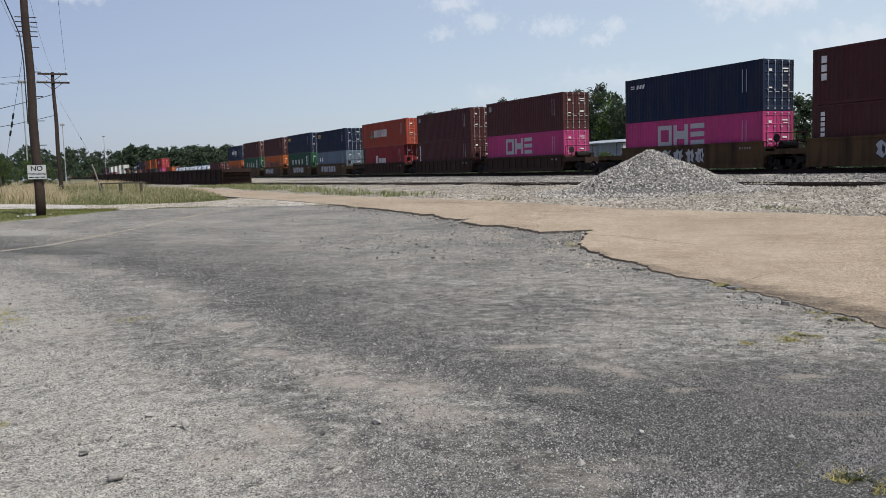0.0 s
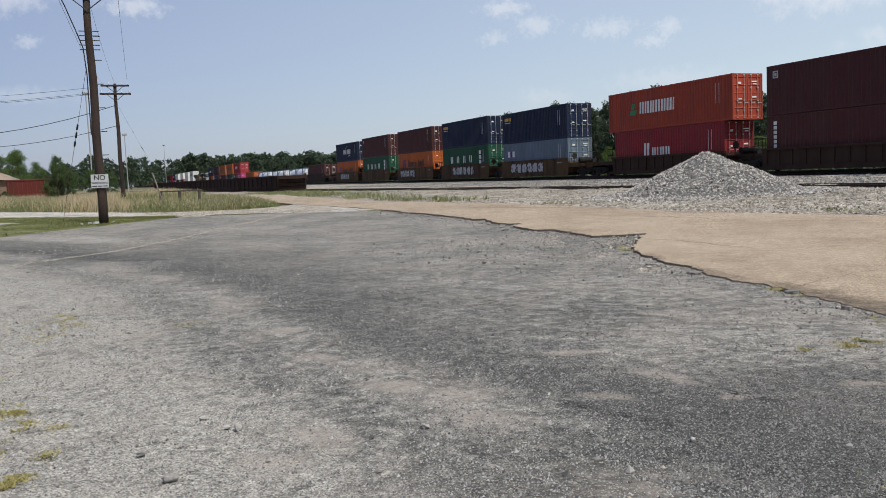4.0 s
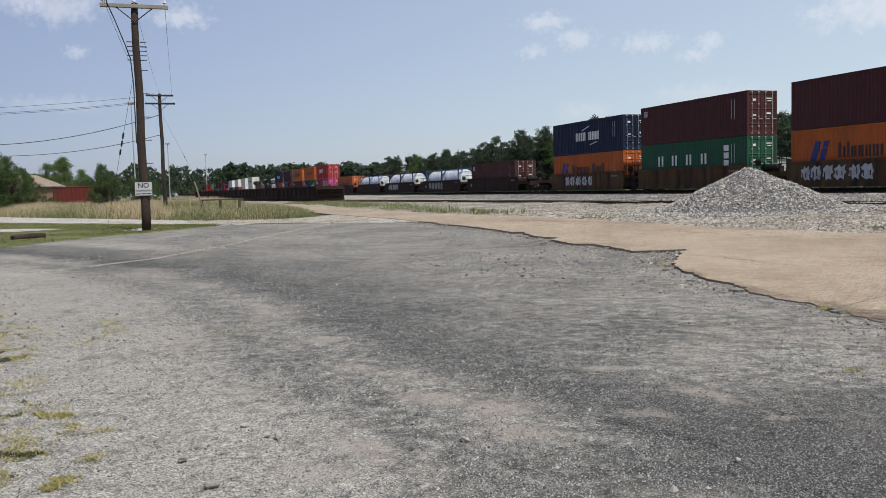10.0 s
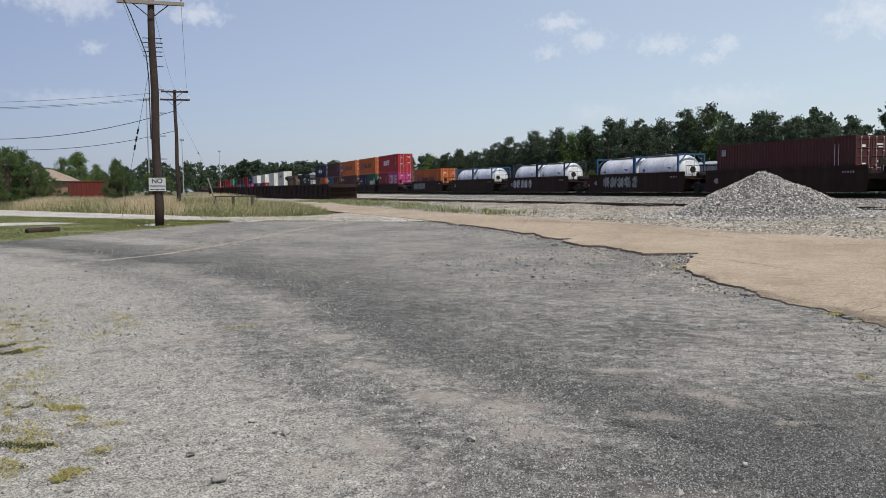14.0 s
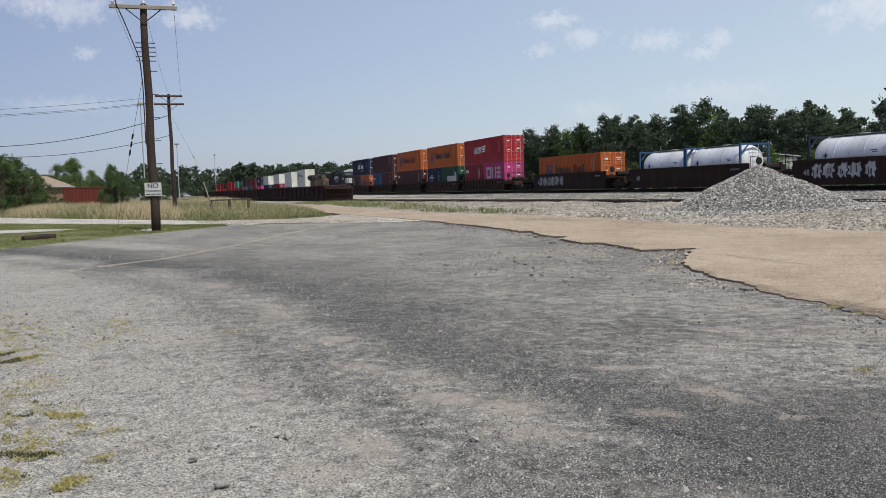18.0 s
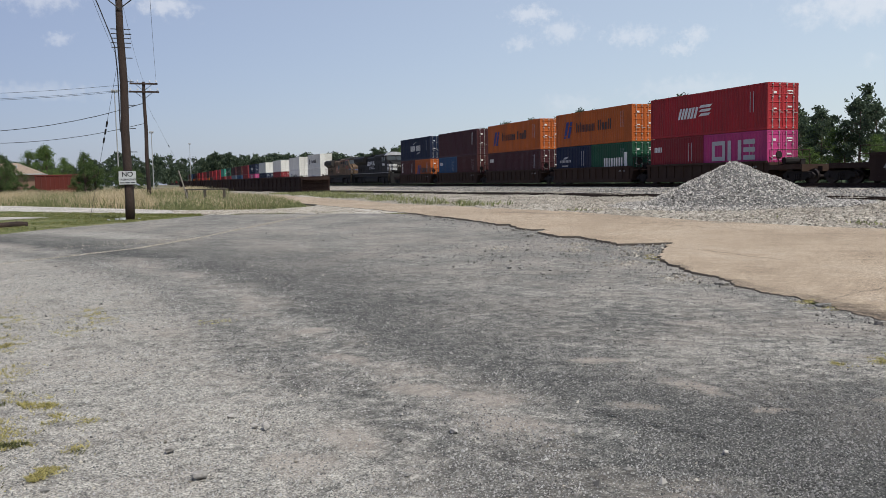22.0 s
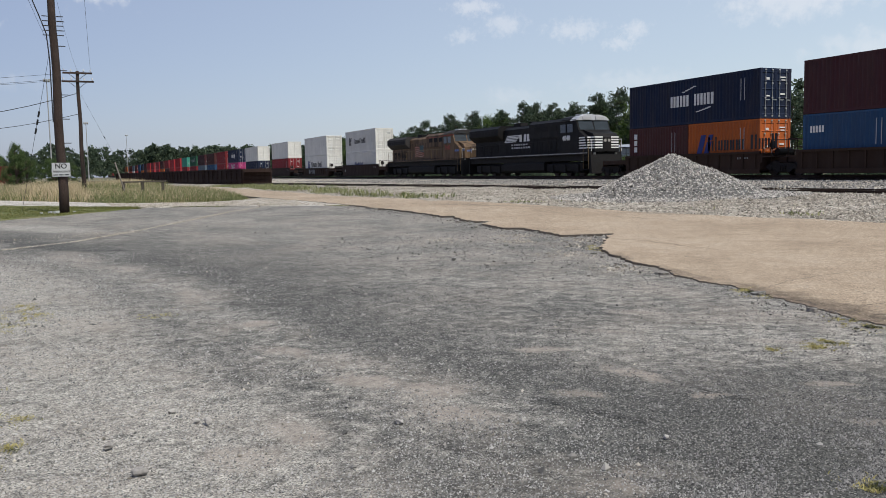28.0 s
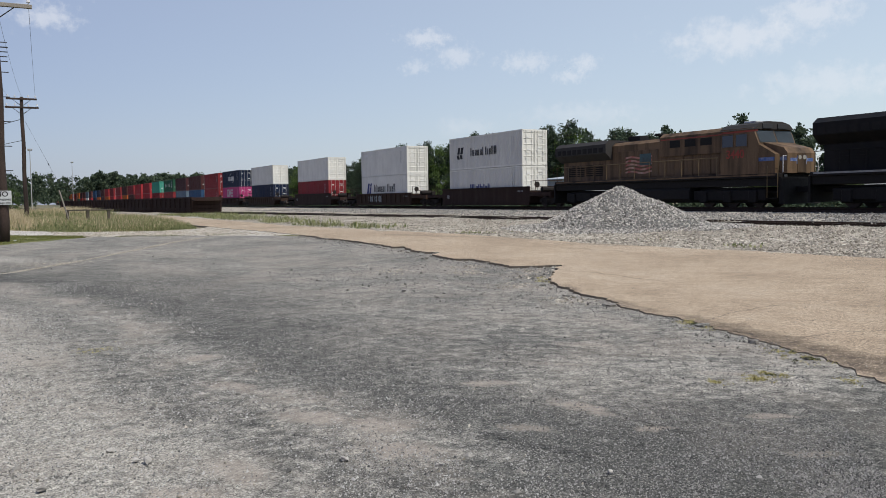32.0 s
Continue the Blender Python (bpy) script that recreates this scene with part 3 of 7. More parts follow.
def sheet(name, ys, left, right, cols, lift, wobble=0.0, depth=0.0):
    """A strip of ground between two lines, following the land; depth: a broken edge that drops on the left."""
    v, f = [], []
    for j, y in enumerate(ys):
        a, b = left(y), right(y)
        row = [a + (b - a) * (i / cols) ** 1.0 for i in range(cols + 1)]
        for i, x in enumerate(row):
            z = terrain(x, y) + (lift(y) if callable(lift) else lift)
            if wobble:
                z += wobble * noise.noise((x * 0.7, y * 0.7, 3.1))
            v.append((x, y, z))
        if depth:
            v.append((a - 0.015, y, terrain(a, y) - depth))
    w = cols + 1 + (1 if depth else 0)
    for j in range(len(ys) - 1):
        for i in range(cols):
            k = j * w + i
            f.append((k, k + 1, k + w + 1, k + w))
        if depth:
            k = j * w
            f.append((k + cols + 1, k, k + w, k + w + cols + 1))
    return raw(name, v, f)


def steps(a, b, d0, grow=1.0):
    out, y, d = [a], a, d0
    while y + d < b:
        y += d
        d *= grow
        out.append(y)
    return out + [b]


def build_ground():
    xs = sorted({*[-1600, -700, -300, -150, -80], *np.arange(-50, 46, 1.0).tolist(), *[47, 48, 49, 50, 52, 60, 90, 150, 300, 700, 1600]})
    ys = sorted({*[-1600, -500, -200, -80, -40], *np.arange(-30, 100, 1.0).tolist(), *[120, 160, 240, 400, 800, 1500, 3000]})
    v, f = [], []
    for y in ys:
        for x in xs:
            z = terrain(x, y) - 0.03
            v.append((x, y, z))
    w = len(xs)
    for j in range(len(ys) - 1):
        for i in range(w - 1):
            k = j * w + i
            f.append((k, k + 1, k + w + 1, k + w))
    tagged(put("ground", raw("ground", v, f), M["earth"]), "dry sandy earth field running to the horizon", "ground", kind="structure")
    rng = random.Random(4)
    jag = {}

    def left(y):
        k = round(y, 2)
        if k not in jag:
            jag[k] = along(ROAD_LEFT, y) + 0.10 * noise.noise((y * 2.3, 7.7, 0)) + 0.06 * noise.noise((y * 9.0, 1.7, 0)) + rng.uniform(-0.03, 0.03) + 0.07 * noise.noise((y * 5.0, 3.3, 0))
        return jag[k]

    ry = steps(-40, 3, 1.0) + steps(3.07, 30, 0.07) + steps(30.5, 220, 0.8, 1.03)
    tagged(put("road", sheet("road", ry, left, lambda y: along(ROAD_RIGHT, y), 14, road_lift, 0.014), M["tan"]),
           "tan worn asphalt road with a broken jagged edge", "road", kind="structure")
    # side face of the road's edge, its shade put into a dark colour
    v, f = [], []
    for y in ry:
        a = left(y)
        z = terrain(a, y)
        v += [(a, y, z + road_lift(y) + 0.014 * noise.noise((a * 0.7, y * 0.7, 3.1))), (a - 0.02 - 0.02 * abs(noise.noise((y * 6, 2.2, 0))), y - 0.01, z - 0.006)]
    f = [(2 * q + 1, 2 * q, 2 * q + 2, 2 * q + 3) for q in range(len(ry) - 1)]
    tagged(put("road_edge", raw("road_edge", v, f), M["shaded_edge"]), "broken edge of the tan road, coloured dark for its shade", "road edge", kind="structure")
    LOT_LEFT = [(-40, -60), (5, -20), (16, -10.4), (24.4, -3.2), (26.7, -1.4), (28, 0.17), (31, 2.3)]
    LOT_RIGHT = [(26.5, 9.3), (28.8, 7.8), (30.1, 6.4), (31, 4.6)]
    tagged(put("car_lot", sheet("car_lot", steps(-40, 31, 0.4), lambda y: along(LOT_LEFT, y), lambda y: along(ROAD_LEFT, y) + 0.6 if y < 26.5 else along(LOT_RIGHT, y), 60, 0.0, 0.012), M["asphalt"]),
           "cracked grey asphalt lot strewn with gravel", "asphalt lot", kind="structure")
    gy = steps(-40, 30, 0.7) + steps(31, 220, 1.2, 1.03)
    tagged(put("gravel_verge", sheet("gravel_verge", gy, lambda y: along(ROAD_RIGHT, y) - 0.5, lambda y: 35.6, 50, 0.015, 0.09), M["gravel"]),
           "pale crushed stone verge between road and tracks", "gravel", kind="structure")
    near = [(-60, 122), (-30, 84), (-5.85, 45.2), (-0.63, 36.9), (2.28, 32.2), (4.4, 31.0), (6.4, 29.6), (7.8, 28.3), (9.2, 26.0)]
    far = [(-60, 165), (-30, 112), (-7.66, 59), (-0.74, 43.75), (2.57, 36.4), (5.5, 34.6), (7.6, 36.2), (9.2, 40)]
    v, f, xs2 = [], [], steps(-60, -20, 1.0) + steps(-19.8, 9.2, 0.16)
    for x in xs2:
        for q in range(9):
            w = (0, 0.03, 0.1, 0.25, 0.4, 0.55, 0.7, 0.85, 1)[q]
            y = (along(near, x) - 0.55 + 0.5 * noise.noise((x * 1.3, 0.4, 0)) + 0.25 * noise.noise((x * 5.0, 3.4, 0))) * (1 - w) + along(far, x) * w
            v.append((x, y, terrain(x, y) + (-0.02 if q == 0 else 0.03) + 0.012 * noise.noise((x * 1.1, y * 1.1, 5))))
    for k in range(len(xs2) - 1):
        for q in range(8):
            f.append((k * 9 + q, k * 9 + 9 + q, k * 9 + 10 + q, k * 9 + q + 1))
    tagged(put("gravel_path", raw("gravel_path", v, f), M["path"]), "pale gravel path crossing the grass", "path", kind="structure")
    v, f = [], []
    for x in xs2:
        lo = float(np.interp(x, [p[1] for p in LOT_LEFT], [p[0] for p in LOT_LEFT])) - 0.25 if x < 2.3 else along(near, x)
        for q in range(9):
            w = (0, 0.03, 0.1, 0.25, 0.4, 0.55, 0.7, 0.85, 1)[q]
            y = (lo - 0.35 + 0.3 * noise.noise((x * 1.5, 7.4, 0)) + 0.12 * noise.noise((x * 6.0, 5.4, 0))) * (1 - w) + (along(near, x) + 0.2) * w
            v.append((x, y, terrain(x, y) + (-0.02 if q == 0 else 0.024) + 0.008 * noise.noise((x * 0.9, y * 0.9, 9))))
    for k in range(len(xs2) - 1):
        for q in range(8):
            f.append((k * 9 + q, k * 9 + 9 + q, k * 9 + 10 + q, k * 9 + q + 1))
    tagged(put("lawn", raw("lawn", v, f), M["lawn_soil"]), "short patchy green lawn beside the lot", "lawn", kind="structure")
    v, f = [], []
    for k in range(41):
        x = -9.0 + 6.5 * k / 40
        half = (1.5 + 0.4 * noise.noise((x * 1.7, 4.0, 0))) * min(1.0, (40 - k) / 10) + 0.02
        yc = 33.1 - 0.33 * (x + 2.6)
        v += [(x, yc - half, terrain(x, yc - half) + 0.034), (x, yc + half, terrain(x, yc + half) + 0.034)]
        f += [(2 * k, 2 * k + 2, 2 * k + 3, 2 * k + 1)] if k < 40 else []
    tagged(put("bare_strip", raw("bare_strip", v, f), M["path"]), "bare sandy strip worn into the lawn", "bare ground", kind="structure")
    # blades
    g = np.random.default_rng(8)
    spots = []
    while len(spots) < 26000:
        x = g.uniform(-16, 2.6)
        lo = float(np.interp(x, [p[1] for p in LOT_LEFT], [p[0] for p in LOT_LEFT]))
        y = g.uniform(lo - 0.35, along(near, x))
        if noise.noise((x * 0.55, y * 0.55, 1.3)) > -0.28 and not (-9.0 < x < -2.9 and -3.4 < y - 33.1 + 0.33 * (x + 2.6) < 1.4):
            spots.append((x, y, terrain(x, y), g.uniform(0.03, 0.065)))
    tagged(put("lawn_grass", blades_mesh("lawn_grass", spots, g, 0.4, 0.014), M["lawn"]), "short green lawn grass", "grass", kind="stuff")
    edge = [(36, 7.4), (37, 7.6), (52, 7.9), (86, 6.4), (95, 5.8)]
    spots, greens = [], []
    while len(spots) + len(greens) < 105000:
        y = 36 + 52 * g.uniform(0, 1) ** 1.5
        x = g.uniform(-16 - y * 0.1, along(edge, y))
        if y < along(far, x) + 0.3:
            continue
        t = noise.noise((x * 0.25, y * 0.18, 4.4))
        rim = min(1.0, (y - along(far, x)) / 6.0)
        h = g.uniform(0.35, 0.95) * (0.55 + 0.45 * rim) * (1 + 0.35 * t)
        if rim < 0.25:
            h *= 0.6
        if x > 1.0 and y < 62:
            h *= 0.55
        (greens if g.uniform() < 0.24 - 0.7 * t + 0.62 * max(0.0, 1 - 1.7 * rim) or (1.5 < x and y < 66 and g.uniform() < 0.55) else spots).append((x, y, terrain(x, y), h))
    tagged(put("tall_grass", blades_mesh("tall_grass", spots, g, 0.25, 0.013), M["straw"]), "tall dry straw-coloured grass field", "grass", kind="stuff")
    tagged(put("green_grass", blades_mesh("green_grass", greens, g, 0.3, 0.012), M["weed"]), "tall green weeds among the dry grass", "grass", kind="stuff")
    # weeds along the verge and in cracks of the lot
    spots = []
    for _ in range(5200):
        y = 26 + 50 * g.uniform(0, 1) ** 0.8
        x = along(ROAD_RIGHT, y) + 0.4 + abs(g.normal(0, 1.0)) * (0.4 + (y - 20) * 0.05)
        if noise.noise((x * 0.4, y * 0.25, 2.2)) > -0.05 - (y - 30) * 0.006:
            spots.append((x, y, terrain(x, y), g.uniform(0.06, 0.26)))
    for _ in range(1200):
        y = g.uniform(12, 26)
        x = along(ROAD_RIGHT, y) + abs(g.normal(0, 0.9)) + 0.3
        if noise.noise((x * 0.7, y * 0.7, 6.2)) > 0.42:
            spots.append((x, y, terrain(x, y), g.uniform(0.03, 0.09)))
    tagged(put("verge_weeds", blades_mesh("verge_weeds", spots, g, 0.4, 0.022), M["weed"]), "scattered green weeds along the gravel verge", "weeds", kind="stuff")
    spots = []
    dark = []
    for cx, cy, r, n in ((-1.50, 10.45, 0.30, 190), (-1.75, 10.2, 0.35, 120), (-1.38, 9.05, 0.20, 170), (-1.18, 8.85, 0.12, 70), (-1.65, 8.9, 0.3, 150), (-0.45, 10.6, 0.14, 45), (-0.40, 10.0, 0.16, 45), (-0.55, 9.4, 0.14, 30), (0.86, 9.35, 0.12, 26),
                         (-0.72, 6.52, 0.07, 40), (-0.58, 6.45, 0.05, 36), (-0.52, 6.62, 0.06, 26), (-0.80, 5.65, 0.10, 50), (-0.70, 5.5, 0.07, 40), (-0.55, 4.87, 0.06, 60), (-0.62, 5.08, 0.05, 26), (-0.85, 5.15, 0.09, 50), (-0.55, 6.08, 0.06, 26),
                         (-0.95, 6.62, 0.16, 60), (-1.20, 7.2, 0.2, 80), (-0.47, 4.98, 0.05, 26), (-1.0, 7.7, 0.14, 30), (-0.9, 6.0, 0.14, 50), (-1.05, 5.6, 0.14, 60), (-0.35, 5.3, 0.05, 12), (-0.3, 5.9, 0.06, 12), (-1.9, 11.9, 0.35, 90),
                         (8.55, 12.0, 0.12, 130), (8.7, 12.4, 0.07, 50), (7.5, 7.55, 0.10, 60), (7.32, 7.25, 0.10, 40), (6.78, 5.35, 0.12, 70), (6.95, 5.6, 0.14, 50), (5.7, 4.97, 0.07, 30), (5.98, 5.05, 0.07, 30), (6.35, 4.43, 0.08, 30), (5.3, 5.05, 0.05, 14), (3.42, 2.57, 0.07, 60)):
        for q in range(n * 11):
            x, y = cx + g.normal(0, r * 0.85), cy + g.normal(0, r * 1.2)
            if noise.noise((x * 7, y * 7, 0.7)) < -0.02:
                continue
            (dark if noise.noise((x * 4, y * 4, 9.7)) > 0.34 else spots).append((x, y, terrain(x, y) + 0.003, g.uniform(0.006, 0.022)))
    tagged(put("lot_weeds", blades_mesh("lot_weeds", spots, g, 1.2, 0.0035), M["weed_yellow"]), "low matted yellow-green weeds growing in the lot", "weeds", kind="stuff")
    tagged(put("dark_weeds", blades_mesh("dark_weeds", dark, g, 1.2, 0.004), M["weed_dark"]), "small dark green weeds growing in the lot", "weeds", kind="stuff")
    # chips and stones on the lot and the verge
    spots = []
    bed = []
    for _ in range(205000):
        y = 2.7 + 13.5 * g.uniform(0, 1) ** 1.9 if g.uniform() < 0.93 else g.uniform(0, 1) ** 0.5 * 3.0
        x = g.uniform(-0.27 * y - 0.5, min(0.95 * y + 1.6, along(ROAD_LEFT, y) - 0.05))
        u = x - float(np.interp(y, [p[1] for p in LANE], [p[0] for p in LANE])) + 0.5 * noise.noise((x * 0.9, y * 0.9, 5.5))
        if noise.noise((x * 1.1, y * 1.1, 8.2)) > 0.28 and g.uniform() < 0.75:
            continue
        if (u > 0.9 and g.uniform() < 0.25 + 0.3 * (u > 2.0)) or (-0.95 < u < -0.45 and g.uniform() < 0.65):
            continue
        (bed if u > g.uniform(-0.6, 0.3) or (-1.7 < u < -1.1 and g.uniform() < 0.45) else spots).append((x, y, terrain(x, y) - 0.001 + 0.012 * noise.noise((x * 0.7, y * 0.7, 3.1)), (0.0036 + 0.0052 * g.uniform(0, 1) ** 1.6) * (1 + 0.05 * max(0.0, y - 4)) * (1 if g.uniform() < 0.985 else 1.7)))
    for _ in range(20000):
        y = 12.5 + 15.5 * g.uniform(0, 1) ** 1.3
        x = g.uniform(-0.2 * y - 1.0, along(ROAD_LEFT, y) - 0.05)
        if y > float(np.interp(x, [p[1] for p in LOT_LEFT], [p[0] for p in LOT_LEFT])):
            continue
        u = x - float(np.interp(y, [p[1] for p in LANE], [p[0] for p in LANE])) + 0.9 * noise.noise((x * 0.6, y * 0.6, 5.5))
        (bed if u > g.uniform(-0.5, 0.4) else spots).append((x, y, terrain(x, y) + 0.012 * noise.noise((x * 0.7, y * 0.7, 3.1)), 0.004 + 0.007 * g.uniform(0, 1) ** 2))
    tagged(put("stone_chips", stones_mesh("stone_chips", spots, g, True), M["chips_lot"]), "loose stone chips scattered over the lot", "gravel", kind="stuff")
    tagged(put("asphalt_chips", stones_mesh("asphalt_chips", bed, g, True), M["chips_bed"]), "exposed dark chippings of the worn asphalt", "gravel", kind="stuff")
    spots = []
    for _ in range(420):
        y = 3 + 22 * g.uniform(0, 1)
        x = g.uniform(-0.2 * y, along(ROAD_LEFT, y) - 0.1)
        spots.append((x, y, terrain(x, y) + 0.006, g.uniform(0.008, 0.03)))
    for _ in range(1100):
        y = g.uniform(5, 26)
        x = along(ROAD_LEFT, y) - abs(g.normal(0, 0.35)) + 0.02
        spots.append((x, y, terrain(x, y) + 0.006, g.uniform(0.008, 0.018) + 0.018 * g.uniform(0, 1) * (y > 12)))
    for _ in range(180):
        x, y = g.normal(6.4, 1.1), g.normal(13.5, 1.6)
        spots.append((x, y, terrain(x, y) + 0.01, g.uniform(0.012, 0.035)))
    tagged(put("loose_stones", stones_mesh("loose_stones", spots, g), M["stones_dark"]), "loose broken stones and asphalt crumbs", "gravel", kind="stuff")
    spots = []
    for _ in range(26000):
        y = 9 + 45 * g.uniform(0, 1) ** 1.4
        a = along(ROAD_RIGHT, y)
        x = a + 0.05 + (24.5 - a) * g.uniform(0, 1) ** 1.3
        if x - a < 0.6 and g.uniform() < 0.5:
            continue
        spots.append((x, y, terrain(x, y) + 0.02 + 0.09 * noise.noise((x * 0.7, y * 0.7, 3.1)), g.uniform(0.015, 0.048)))
    tagged(put("verge_stones", stones_mesh("verge_stones", spots, g), M["stones_pale"]), "pale crushed stones spread along the verge", "gravel", kind="stuff")
    spots = []
    for _ in range(16000):
        y = 8 + 85 * g.uniform(0, 1) ** 1.3
        x = g.uniform(24.2, 36.8)
        spots.append((x, y, max(terrain(x, y), 0.11 + 0.45 * max(0, x - 34.6) / 2.2) + 0.03, g.uniform(0.03, 0.075)))
    tagged(put("ballast_stones", stones_mesh("ballast_stones", spots, g), M["stones_dark"]), "grey ballast stones between the tracks", "gravel", kind="stuff")
    # single stones that lie apart
    def boulder(s):
        bm = bmesh.new()
        bmesh.ops.create_icosphere(bm, subdivisions=2, radius=s)
        cut = [Vector(g.normal(0, 1, 3)).normalized() for _ in range(7)]
        for vert in bm.verts:
            for c in cut:
                d = vert.co.dot(c) - s * 0.5
                if d > 0:
                    vert.co -= c * d
            vert.co += Vector(g.normal(0, s * 0.05, 3))
            vert.co.z *= 0.75
        return mesh_of("stone", bm)
    for x, y, s in ((0.29, 4.52, 0.040), (0.76, 5.25, 0.034), (0.70, 5.31, 0.024), (1.81, 4.675, 0.028), (2.265, 4.285, 0.026), (1.42, 6.83, 0.03), (0.16, 5.03, 0.032), (5.71, 12.03, 0.05), (1.55, 6.13, 0.024), (3.05, 3.68, 0.026), (1.64, 5.18, 0.018), (6.59, 9.53, 0.034), (0.58, 5.6, 0.026)):
        o = put("stone", boulder(s * 1.15), M["pale_stone"])
        o.matrix_world = pose(x, y, terrain(x, y) + s * 0.5)
        tagged(o, "loose angular grey stone lying on the lot", "stone", "stones on the lot")
    # long cracks
    cracks = [(0.006, [(7.52, 7.41), (8.31, 7.71), (9.0, 7.85), (9.6, 7.9), (9.9, 7.77), (10.0, 7.32), (10.5, 7.1), (12.5, 7.3), (15, 7.0)]), (0.009, [(2.86, 4.75), (2.9, 4.55), (2.95, 4.35), (3.06, 4.25), (3.1, 4.05), (3.16, 3.86)]),
              (0.010, [(4.2, 9.0), (4.26, 8.66), (4.18, 8.06), (4.22, 7.66)]), (0.012, [(3.9, 4.45), (3.96, 4.2), (4.05, 3.95)]), (0.008, [(5.7, 9.4), (6.05, 9.17), (6.32, 8.95), (6.4, 8.37), (6.39, 7.84), (6.47, 7.47), (6.4, 7.04)]),
              (0.014, [(7.92, 9.9), (7.77, 9.28), (7.61, 8.74), (7.4, 8.28), (7.5, 7.8)]), (0.010, [(7.3, 9.5), (7.25, 9.14), (7.25, 8.66), (7.42, 8.3)]), (0.008, [(7.25, 9.1), (7.6, 9.0), (7.72, 9.2)]),
              (0.008, [(7.26, 8.7), (7.5, 8.75), (7.6, 8.7)]), (0.018, [(7.42, 7.3), (7.3, 6.9), (7.05, 6.5), (6.95, 6.1)]), (0.012, [(7.3, 6.9), (7.42, 6.6), (7.3, 6.3)]), (0.014, [(6.95, 5.5), (6.7, 5.2), (6.45, 4.75), (6.4, 4.3)]),
              (0.006, [(6.9, 6.0), (8.2, 6.1), (9.4, 5.6), (11, 5.9)]), (0.006, [(4.6, 5.6), (4.9, 5.2), (5.3, 4.9), (5.5, 4.3)]), (0.006, [(5.0, 10.6), (5.6, 10.2), (6.2, 10.3), (6.9, 9.9)]), (0.006, [(3.3, 7.2), (3.8, 7.0), (4.2, 6.6), (4.9, 6.5)])]
    for wide, path in cracks:
        v, f = [], []
        pts = []
        for (xa, ya), (xb, yb) in zip(path, path[1:]):
            for q in range(10):
                t = q / 10
                pts.append((xa + (xb - xa) * t + g.normal(0, 0.016), ya + (yb - ya) * t + g.normal(0, 0.016)))
        for q, (x, y) in enumerate(pts):
            w = wide * g.uniform(0.25, 1.3) * min(1.0, 0.25 + q / 6, 0.25 + (len(pts) - q) / 6)
            z = terrain(x, y) + (road_lift(y) + 0.014 * noise.noise((x * 0.7, y * 0.7, 3.1)) + 0.004 if x > along(ROAD_LEFT, y) + 0.05 else 0.016)
            v += [(x - w * 0.5, y - w, z), (x + w * 0.5, y + w, z)]
        f = [(2 * q, 2 * q + 1, 2 * q + 3, 2 * q + 2) for q in range(len(pts) - 1)]
        tagged(put("crack", raw("crack", v, f), M["crack"]), "dark open crack in the worn asphalt", "crack", kind="structure")
    spots = []
    for path, w0, n in (([(-2.2, 16.6), (0.22, 18.45), (1.66, 20.43), (3.48, 23.63), (4.69, 25.88), (6.2, 28.2)], 0.035, 2600), ([(-3.0, 19.1), (-0.4, 19.5), (0.9, 19.9), (1.6, 20.3)], 0.30, 350)):
        for _ in range(n):
            q = g.uniform(0, len(path) - 1.001)
            (xa, ya), (xb, yb), t = path[int(q)], path[int(q) + 1], q % 1
            x, y = xa + (xb - xa) * t + g.normal(0, w0), ya + (yb - ya) * t + g.normal(0, w0)
            spots.append((x, y, terrain(x, y) + 0.004, g.uniform(0.006, 0.018)))
    for _ in range(7000):
        x = g.uniform(1.8, 9.2)
        y = along(near, x) - 0.5 + (along(far, x) - along(near, x)) * g.uniform(0, 1) + g.normal(0, 0.35)
        spots.append((x, y, terrain(x, y) + 0.03, g.uniform(0.012, 0.035)))
    for cx, cy in ((8.0, 13.9), (8.5, 14.75), (7.7, 11.7), (7.4, 9.95), (8.6, 12.6), (9.2, 13.5), (6.9, 14.9)):
        for _ in range(130):
            x, y = cx + g.normal(0, 0.22), cy + g.normal(0, 0.25)
            if x < along(ROAD_LEFT, y) - 0.05:
                spots.append((x, y, terrain(x, y) + 0.006, 0.008 + 0.022 * g.uniform(0, 1) ** 2))
    for _ in range(900):
        y = 3 + 13 * g.uniform(0, 1) ** 1.4
        x = g.uniform(-0.25 * y - 0.3, min(0.8 * y, along(ROAD_LEFT, y) - 0.2))
        if x - 0.07 * y < 2.0 or g.uniform() < 0.4:
            spots.append((x, y, terrain(x, y) + 0.003, 0.005 + 0.010 * g.uniform(0, 1) ** 2))
    for _ in range(2600):
        y = 4 + 30 * g.uniform(0, 1)
        x = along(ROAD_LEFT, y) + 0.1 + (along(ROAD_RIGHT, y) - along(ROAD_LEFT, y)) * g.uniform(0, 1)
        spots.append((x, y, terrain(x, y) + road_lift(y) + 0.014 * noise.noise((x * 0.7, y * 0.7, 3.1)) + 0.002, g.uniform(0.004, 0.012)))
    tagged(put("pale_chips", stones_mesh("pale_chips", spots, g), M["stones_pale"]), "washed streaks of pale gravel chips on the paving", "gravel", kind="stuff")
    # broken pieces of paving along the edge
    for k in range(34):
        y = g.uniform(6, 26)
        x = along(ROAD_LEFT, y) - abs(g.normal(0, 0.15)) - 0.03
        s = g.uniform(0.04, 0.11)
        bm = bmesh.new()
        ring = [(s * g.uniform(0.6, 1.1) * math.cos(a), s * g.uniform(0.6, 1.1) * math.sin(a)) for a in np.linspace(0, 6.28, 7)[:-1]]
